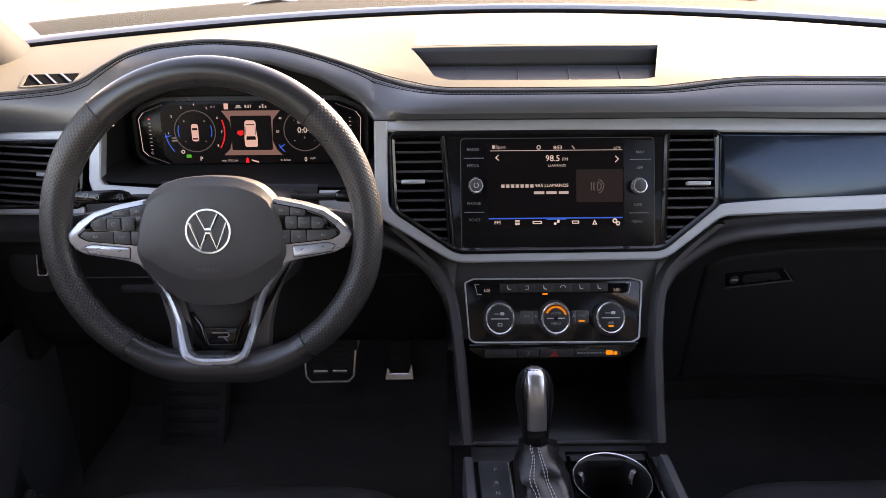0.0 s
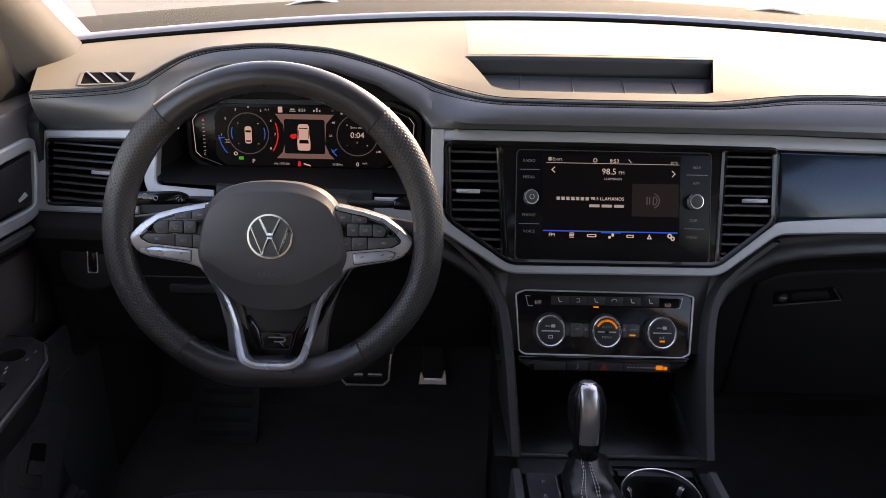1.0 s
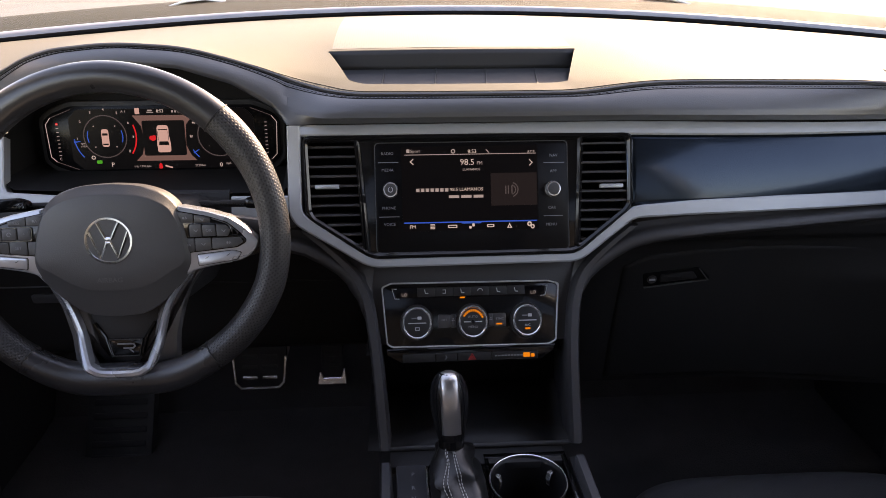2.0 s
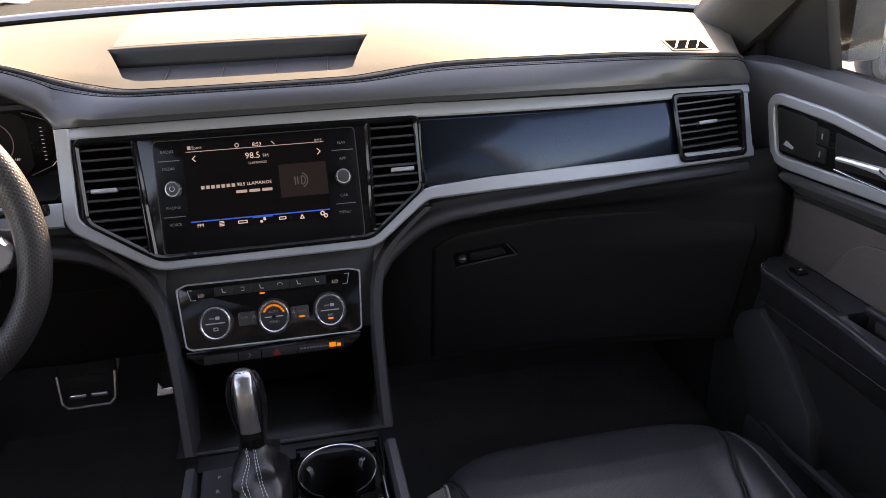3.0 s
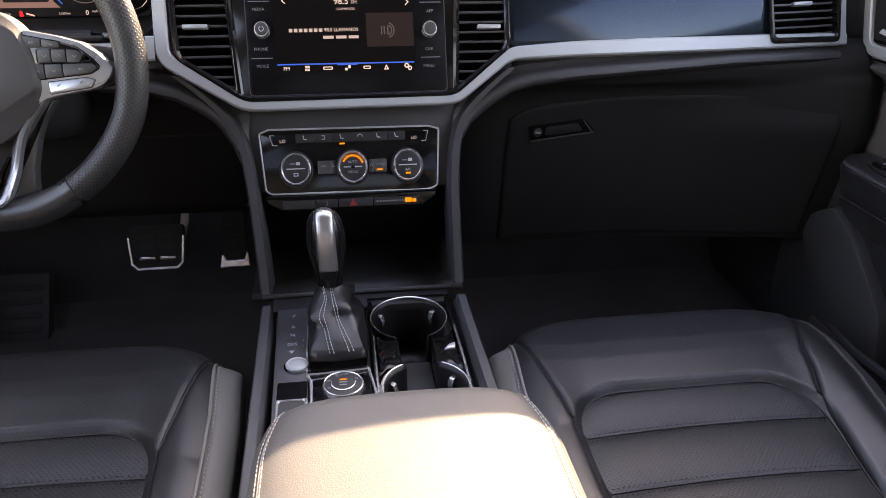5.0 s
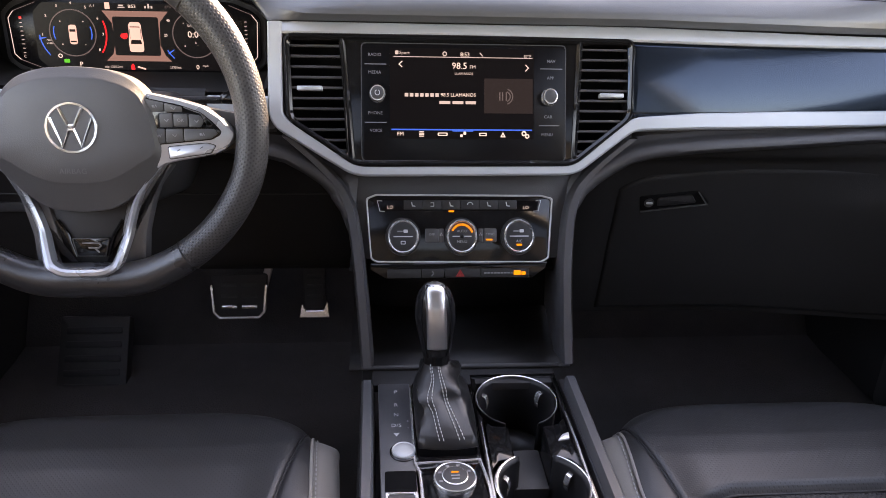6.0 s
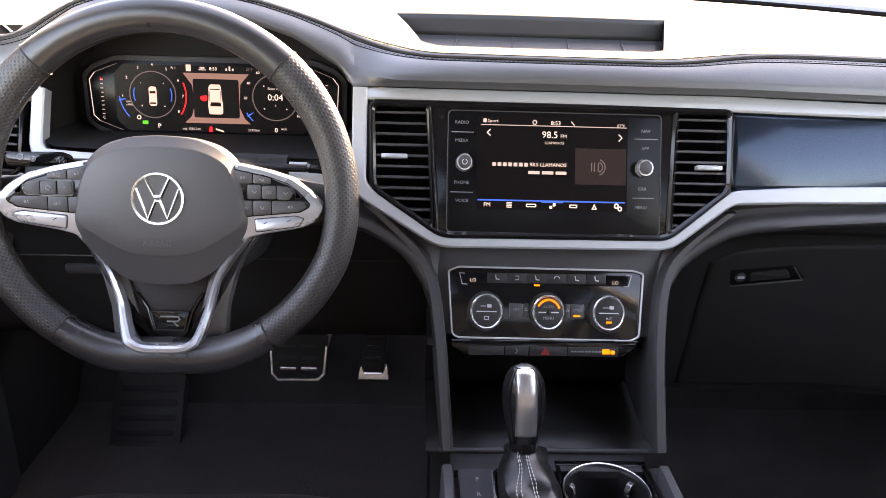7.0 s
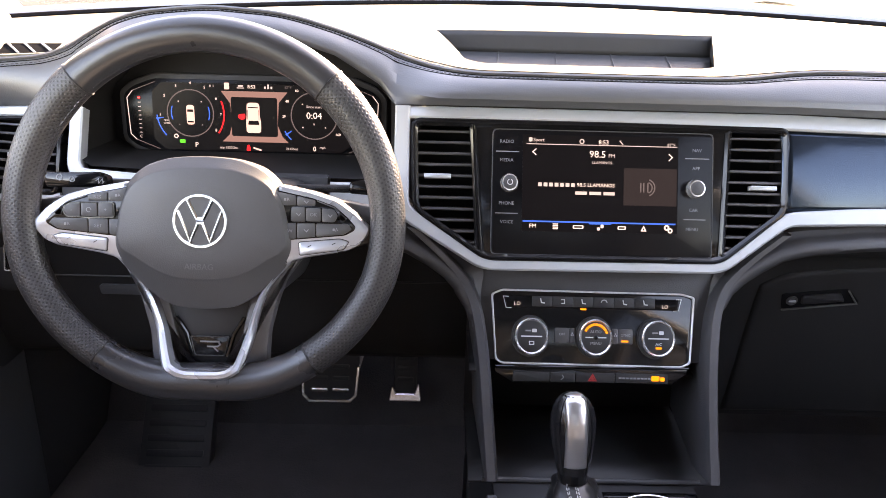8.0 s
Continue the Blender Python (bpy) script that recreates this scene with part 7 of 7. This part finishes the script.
    part("handle_end", prism(rounded([(-0.148, 0.6885), (-0.162, 0.6900), (-0.177, 0.6995), (-0.183, 0.6965), (-0.212, 0.6640), (-0.205, 0.6605), (-0.180, 0.6735), (-0.152, 0.6790)], 0.002), wall, 0.004, 0.016, 0.003), SATIN, d_, "flared bright metal end of the handle")
    part("bezel_line", ribbon([(-0.060, 0.6625), (-0.200, 0.6555), (-0.208, 0.6585)], 0.0022, wall, 0.003, 0.0058, 0.0005), BRIGHT, d_)
    # padded insert
    def inner(y, z, d=0.0):
        """The recessed field behind the armrest."""
        return Vector((s * (0.804 - d), 1.04 * y + 0.0375, 1.04 * z - 0.0375))
    ins = [(0.060, 0.600)] + [(y, low(y) - 0.045) for y in span(-0.20, -0.9, 8)] + [(-0.9, 0.50), (0.020, 0.505)]
    # a dark roll under the silver strip and a dark border round the insert
    part("trim_roll", ribbon([(y, low(y) - 0.0225) for y in span(0.070, -1.05, 30)], [0.012] + [0.0235] * 30, wall, -0.016, 0.0045, 0.008), DOOR, d_, "dark roll under the silver strip")
    part("roll_groove", tube([wall(y, low(y) - 0.0112, 0.0015) for y in span(0.06, -1.05, 30)], 0.0016, 6), VOID, d_)
    part("insert_border", ribbon([(-0.9, low(-0.9) - 0.041)] + [(y, low(y) - 0.041) for y in span(-0.8, -0.20, 7)] + [(0.055, 0.6035), (0.066, 0.598), (0.024, 0.495)], 0.009, inner, -0.002, 0.006, 0.002), REST, d_)
    part("insert", prism(rounded(ins, 0.012), inner, -0.004, 0.004, 0.003), FABRIC, d_, "grey-brown leather insert")
    # two overlapping pads with pale piped edges
    wave1 = lambda y: 0.484 + 0.104 * (0.5 + 0.5 * math.tanh((-y - 0.100) / 0.034)) - 0.030 * max(0, -y - 0.18)
    wave2 = lambda y: 0.474 + 0.104 * (0.5 + 0.5 * math.tanh((-y - 0.215) / 0.030)) - 0.030 * max(0, -y - 0.26)
    for wave, y0, d0, d1 in ((wave1, -0.035, 0.0, 0.009), (wave2, -0.150, 0.004, 0.017)):
        part("insert_pad", prism([(y, wave(y)) for y in span(y0, -0.9, 60)] + [(-0.9, 0.44), (y0, 0.47)], inner, d0, d1, 0.003), FABRIC, d_)
        part("insert_piping", tube([inner(y, wave(y) - 0.001, d1 - 0.001) for y in span(y0, -0.9, 80)], 0.0011, 5), PIPING, d_, "pale piped edge")
    # armrest with its hollow
    bm = bmesh.new()
    rings = []
    stops = ([-0.010, -0.018, -0.04] if drv else [0.040, 0.032, 0.010]) + sorted(span(-0.06, -1.0, 24) + [-0.157, -0.161, -0.168, -0.292, -0.299, -0.303], reverse=True)
    for y in stops:
        wd = float(np.interp(-y, [0.010, 0.018, 0.07, 0.21, 1.0], [0.018, 0.034, 0.063, 0.078, 0.080]) if drv else np.interp(-y, [-0.04, -0.03, -0.01, 0.08, 0.17, 0.314, 0.40, 1.0], [0.018, 0.034, 0.040, 0.043, 0.047, 0.064, 0.072, 0.080]))
        z = 0.492 - 0.012 * min(1, max(0, -y))
        sunk = 0.034 if -0.300 < y < -0.160 else 0.0
        inset = 0.006 if sunk and (y > -0.165 or y < -0.296) else 0.0
        lip = 0.777 - wd * 0.55 if not -0.310 < y < -0.150 else 0.742
        deck = [(0.808, z + 0.001), (0.790 - inset, z + 0.001), (0.786 - inset, z - sunk), (lip + 0.004 + inset, z - sunk), (lip + inset, z)]
        rings.append([Vector((s * x, y, zz)) for x, zz in deck + [(0.777 - wd + 0.006, z - 0.003), (0.777 - wd, z - 0.012), (0.777 - wd + 0.010, z - 0.050), (0.777 - wd * 0.5, z - 0.090), (0.785, z - 0.13)]])
    loops(bm, rings, False, False, False)
    bm.faces.new([bm.verts.new(p) for p in rings[0]])
    edge_line = [(r[5] + r[6]) / 2 for r in rings]
    rest = part("armrest", bm, REST, d_, "dark armrest with a grab hollow", solid=0.003)
    # thin added bar that draws the bright highlight on the armrest's edge
    part("rest_edge_highlight", tube([p + Vector((-s * 0.0005, 0, 0.0008)) for p in edge_line], 0.0024, 8), POLISHED, rest)
    flat_top = plane((s * 0.745, 0, 0.4925), (0, -1, -0.012), (s, 0, 0.03))
    part("grab_rim", tube([Vector((s * 0.7815, y, 0.4930 - 0.012 * -y)) for y in span(-0.156, -0.306, 10)], 0.0065, 12), REST, rest, "rounded grip at the back of the hollow")
    if not drv:
        part("switch_line", tube([flat_top(a, b, 0.0006) for a, b in ((0.150, -0.004), (0.040, 0.004), (0.012, 0.012))], 0.0007, 5), VOID, rest)
        part("switch_line", tube([flat_top(a, b, 0.0006) for a, b in ((0.150, 0.046), (0.040, 0.050), (0.012, 0.048))], 0.0007, 5), VOID, rest)
    part("rest_seam", tube([Vector((s * (0.7265), y, 0.444 - 0.012 * max(0, -y))) for y in span(0.0, -1.0, 12)], 0.0010, 5), DARK, rest)
    part("rest_pad", prism(rounded([(0.336, -0.039), (0.330, 0.055), (0.90, 0.055), (0.90, -0.055), (0.42, -0.050)], 0.010), flat_top, -0.028, 0.005, 0.008), ARMREST, rest, "soft grey leather pad")
    if drv:
        part("mirror_knob", lathe([(0.0150, 0.0), (0.0150, 0.010), (0.0132, 0.014), (0.0118, 0.0135)], flat_top, 0.060, 0.020), PIANO, rest)
        part("knob_ring", lathe([(0.0120, 0.0128), (0.0120, 0.0146), (0.0104, 0.0150)], flat_top, 0.060, 0.020), SATIN, rest)
        for a, b in ((0.045, -0.004), (0.066, -0.004), (0.088, 0.010), (0.098, 0.006)):
            part("knob_sign", prism(rect(a, b, a + 0.006, b + 0.0015), flat_top, 0.0, 0.0014), ICON, rest)
    sw_at = plane((s * 0.757, -0.010, 0.4925), (0, -1, -0.012), (s, 0, 0.03))
    for k in range(4 if drv else 1):
        a = 0.0 if not drv else 0.115 + 0.03 * (k // 2)
        b = 0.016 if not drv else -0.012 + 0.022 * (k % 2)
        key = part("window_switch", prism(rounded(rect(a, b - 0.009, a + 0.024, b + 0.009), 0.003), sw_at, -0.001, 0.005, 0.002), PIANO, rest)
        part("switch_lamp", prism(rect(a + 0.014, b - 0.002, a + 0.018, b + 0.002), sw_at, 0.0045, 0.0056), ICON, key)
    # lower pocket
    pocket = [(-0.02, 0.40), (-0.36, 0.395), (-0.36, 0.335), (-0.205, 0.232), (0.02, 0.225)]
    part("lower_panel", prism(rounded([(0.17, 0.46), (-1.05, 0.44), (-1.05, 0.12), (0.17, 0.12)], 0.02), wall, -0.004, 0.005, 0.002), HARD, d_, "hard black lower door panel")
    part("pocket_shadow", prism(rounded(pocket, 0.012), wall, 0.004, 0.010, 0.002), DARK, d_)
    bm = bmesh.new()
    if drv:
        pts = [(0.023, 0.361), (-0.043, 0.420), (-0.13, 0.42), (-0.17, 0.30), (-0.17, 0.20), (-0.088, 0.20), (-0.048, 0.265), (-0.012, 0.315)]
    else:
        pts = [(0.098, 0.350), (0.075, 0.382), (0.023, 0.415), (-0.010, 0.395), (-0.056, 0.363), (-0.126, 0.298), (-0.15, 0.20), (0.0, 0.20), (0.011, 0.222), (0.055, 0.297)]
    prism(rounded(pts, 0.012), wall, 0.0, 0.030, 0.008, bm=bm)
    part("speaker_pod", bm, HARD, d_, "raised moulding at the front of the pocket")
    part("pocket_rim", tube([wall(*p) for p in ((0.0, 0.235, 0.02), (-0.10, 0.222, 0.03), (-0.205, 0.230, 0.033), (-0.27, 0.215, 0.03), (-0.5, 0.20, 0.03), (-0.9, 0.20, 0.03))], 0.008, 8), HARD, d_)
    part("pocket_wall", prism(rounded([(0.02, 0.225), (-0.205, 0.222), (-0.9, 0.19), (-0.9, 0.10), (0.02, 0.10)], 0.02), wall, 0.0, 0.034, 0.008), HARD, d_)
    if drv:
        part("release_plate", prism(rounded([(-0.045, 0.378), (-0.098, 0.398), (-0.135, 0.345), (-0.085, 0.300)], 0.010), wall, 0.026, 0.032, 0.002), HARD, d_)
        # shade of the lever's recess, painted as a black plate
        part("release_recess_shade", prism(rounded([(-0.060, 0.357), (-0.089, 0.379), (-0.115, 0.350), (-0.084, 0.322)], 0.004), wall, 0.030, 0.0335, 0.0008), VOID, d_)
        part("release_lever", prism(rounded([(-0.076, 0.340), (-0.103, 0.362), (-0.114, 0.349), (-0.085, 0.324)], 0.003), wall, 0.032, 0.038, 0.002), HARD, d_)
    # window frame corner and glass
    part("sail_panel", prism(rounded([(0.27, 0.765), (0.040, 0.770), (0.036, 0.88), (0.045, 0.935), (0.11, 0.925), (0.27, 0.830)], 0.008), lambda y, z, d: Vector((s * (0.840 - d - (z - 0.79) * 0.28), y, z)), 0, 0.02, 0.005), DARK, d_, "dark corner panel of the window")
    pane = part("window_pane", sheet(lambda u, v: Vector((s * (0.845 - 0.19 * v), 0.17 - 1.15 * u - 0.30 * v * (1 - u), 0.78 + 0.54 * v)), span(0, 1, 4), span(0, 1, 4)), WINDOW, d_, "clear side window", solid=0.004)
    part("window_seal", tube([Vector((s * 0.838, y, 0.784 - belt_drop(y))) for y in span(0.18, -1.08, 12)], 0.007, 8), DARK, d_)
    return d_


door(1)
door(-1)


def mirror(s):
    m = thing("door_mirror", (s * 1.05, 0.10, 0.80), "black-edged outside mirror on the door, seen through the window", "door mirror", group="door mirrors")
    at = plane((s * 1.023, 0.055, 0.822), (1, -0.22 * s, 0), (0, 0.06, 1))
    o = rounded([(-0.105, -0.055), (-0.085, -0.075), (0.100, -0.070), (0.120, -0.045), (0.110, 0.130), (-0.080, 0.140), (-0.105, 0.110)], 0.02, 6)
    bm = bmesh.new()
    rings = [[at(a, b, 0.004) for a, b in o], [at(a, b, -0.01) for a, b in offset(o, -0.006)], [at(a, b, -0.05) for a, b in o], [at(a, b, -0.09) for a, b in offset(o, 0.025)]]
    loops(bm, rings, True, False, True)
    part("shell", bm, material("mirror_shell_plastic", (0.030, 0.029, 0.028), 0.5, vary=0.1), m, "dark grey plastic shell")
    part("mirror_edge", hollow(offset(o, -0.003), offset(o, 0.010), at, -0.01, 0.007, 0.002), material("mirror_edge_plastic", (0.004, 0.004, 0.004), 0.5, vary=0.1), m, "dark plastic edge")
    part("mirror_pane", prism(offset(o, 0.009), at, -0.004, 0.001), MIRROR, m, "mirror glass")
    part("foot", block(s * 0.865, 0.06, 0.785, s * 0.925, 0.12, 0.93, 0.012), HARD, m)


mirror(1)
mirror(-1)


# ---- pedals and footwell ----
brake = thing("brake_pedal", (-0.36, 0.35, 0.26), "metal-faced brake pedal with black rubber ribs", "pedal")
bp = plane((-0.357, 0.335, 0.262), (1, 0, 0), (0, 0.35, 1))
PADB = [(-0.050, 0.038), (0.050, 0.040), (0.046, -0.030), (0.034, -0.041), (-0.036, -0.041), (-0.046, -0.030)]
part("pedal_pad", prism(rounded(PADB, 0.006), bp, -0.012, 0.0, 0.002), RUBBER, brake)
part("metal_edge", ribbon([(-0.049, 0.020), (-0.045, -0.029), (-0.035, -0.039), (0.034, -0.039), (0.044, -0.029), (0.048, 0.020)], 0.005, bp, -0.004, 0.004, 0.001), BRIGHT, brake, "bright metal edge")
for z in (-0.020, 0.0, 0.020):
    for x in (-0.018, 0.018):
        part("metal_bar", prism(rounded(rect(x - 0.014, z - 0.0035, x + 0.014, z + 0.0035), 0.002), bp, -0.002, 0.003 if z < 0 else 0.0015, 0.001), BRIGHT if z < 0 else HARD, brake)
part("pedal_arm", tube([bp(0.040, 0.010, -0.014), bp(0.050, 0.045, -0.012), bp(0.056, 0.085, -0.004), bp(0.060, 0.125, 0.010), bp(0.061, 0.16, 0.030)], 0.0075, 8, flat=0.6, up=(0, 1, 0)), SATIN, brake)
gas = thing("accelerator_pedal", (-0.232, 0.42, 0.20), "black accelerator pedal with a bright metal edge", "pedal")
gp = plane((-0.2315, 0.405, 0.215), (1, 0, 0), (0, 0.45, 1))
part("pedal_pad", prism(rounded(rect(-0.020, -0.030, 0.022, 0.10), 0.006), gp, -0.014, 0.0, 0.003), RUBBER, gas)
part("metal_edge", ribbon([(-0.0225, -0.008), (-0.0215, -0.026), (0.0235, -0.026), (0.0250, -0.002)], [0.005, 0.014, 0.014, 0.004], gp, -0.006, 0.005, 0.002), BRIGHT, gas, "bright metal edge")
for k in range(4):
    part("rubber_rib", prism(rounded(rect(-0.014, 0.002 + k * 0.020, 0.016, 0.011 + k * 0.020), 0.003), gp, -0.002, 0.0025, 0.001), RUBBER, gas)
rest_at = plane((-0.63, 0.335, 0.14), (1, 0, 0), (0, 0.7, 1))
foot = thing("footrest", (-0.63, 0.34, 0.10), "dark rubber footrest in the driver's footwell", "footrest")
part("rest_pad", prism(rounded(rect(-0.062, -0.10, 0.062, 0.075), 0.006), rest_at, -0.02, 0.004, 0.003), HARD, foot)
for k in range(6):
    part("rubber_rib", prism(rounded(rect(-0.050, -0.088 + k * 0.026, 0.050, -0.076 + k * 0.026), 0.003), rest_at, 0.002, 0.0065, 0.001), RUBBER, foot)


lay_texts()
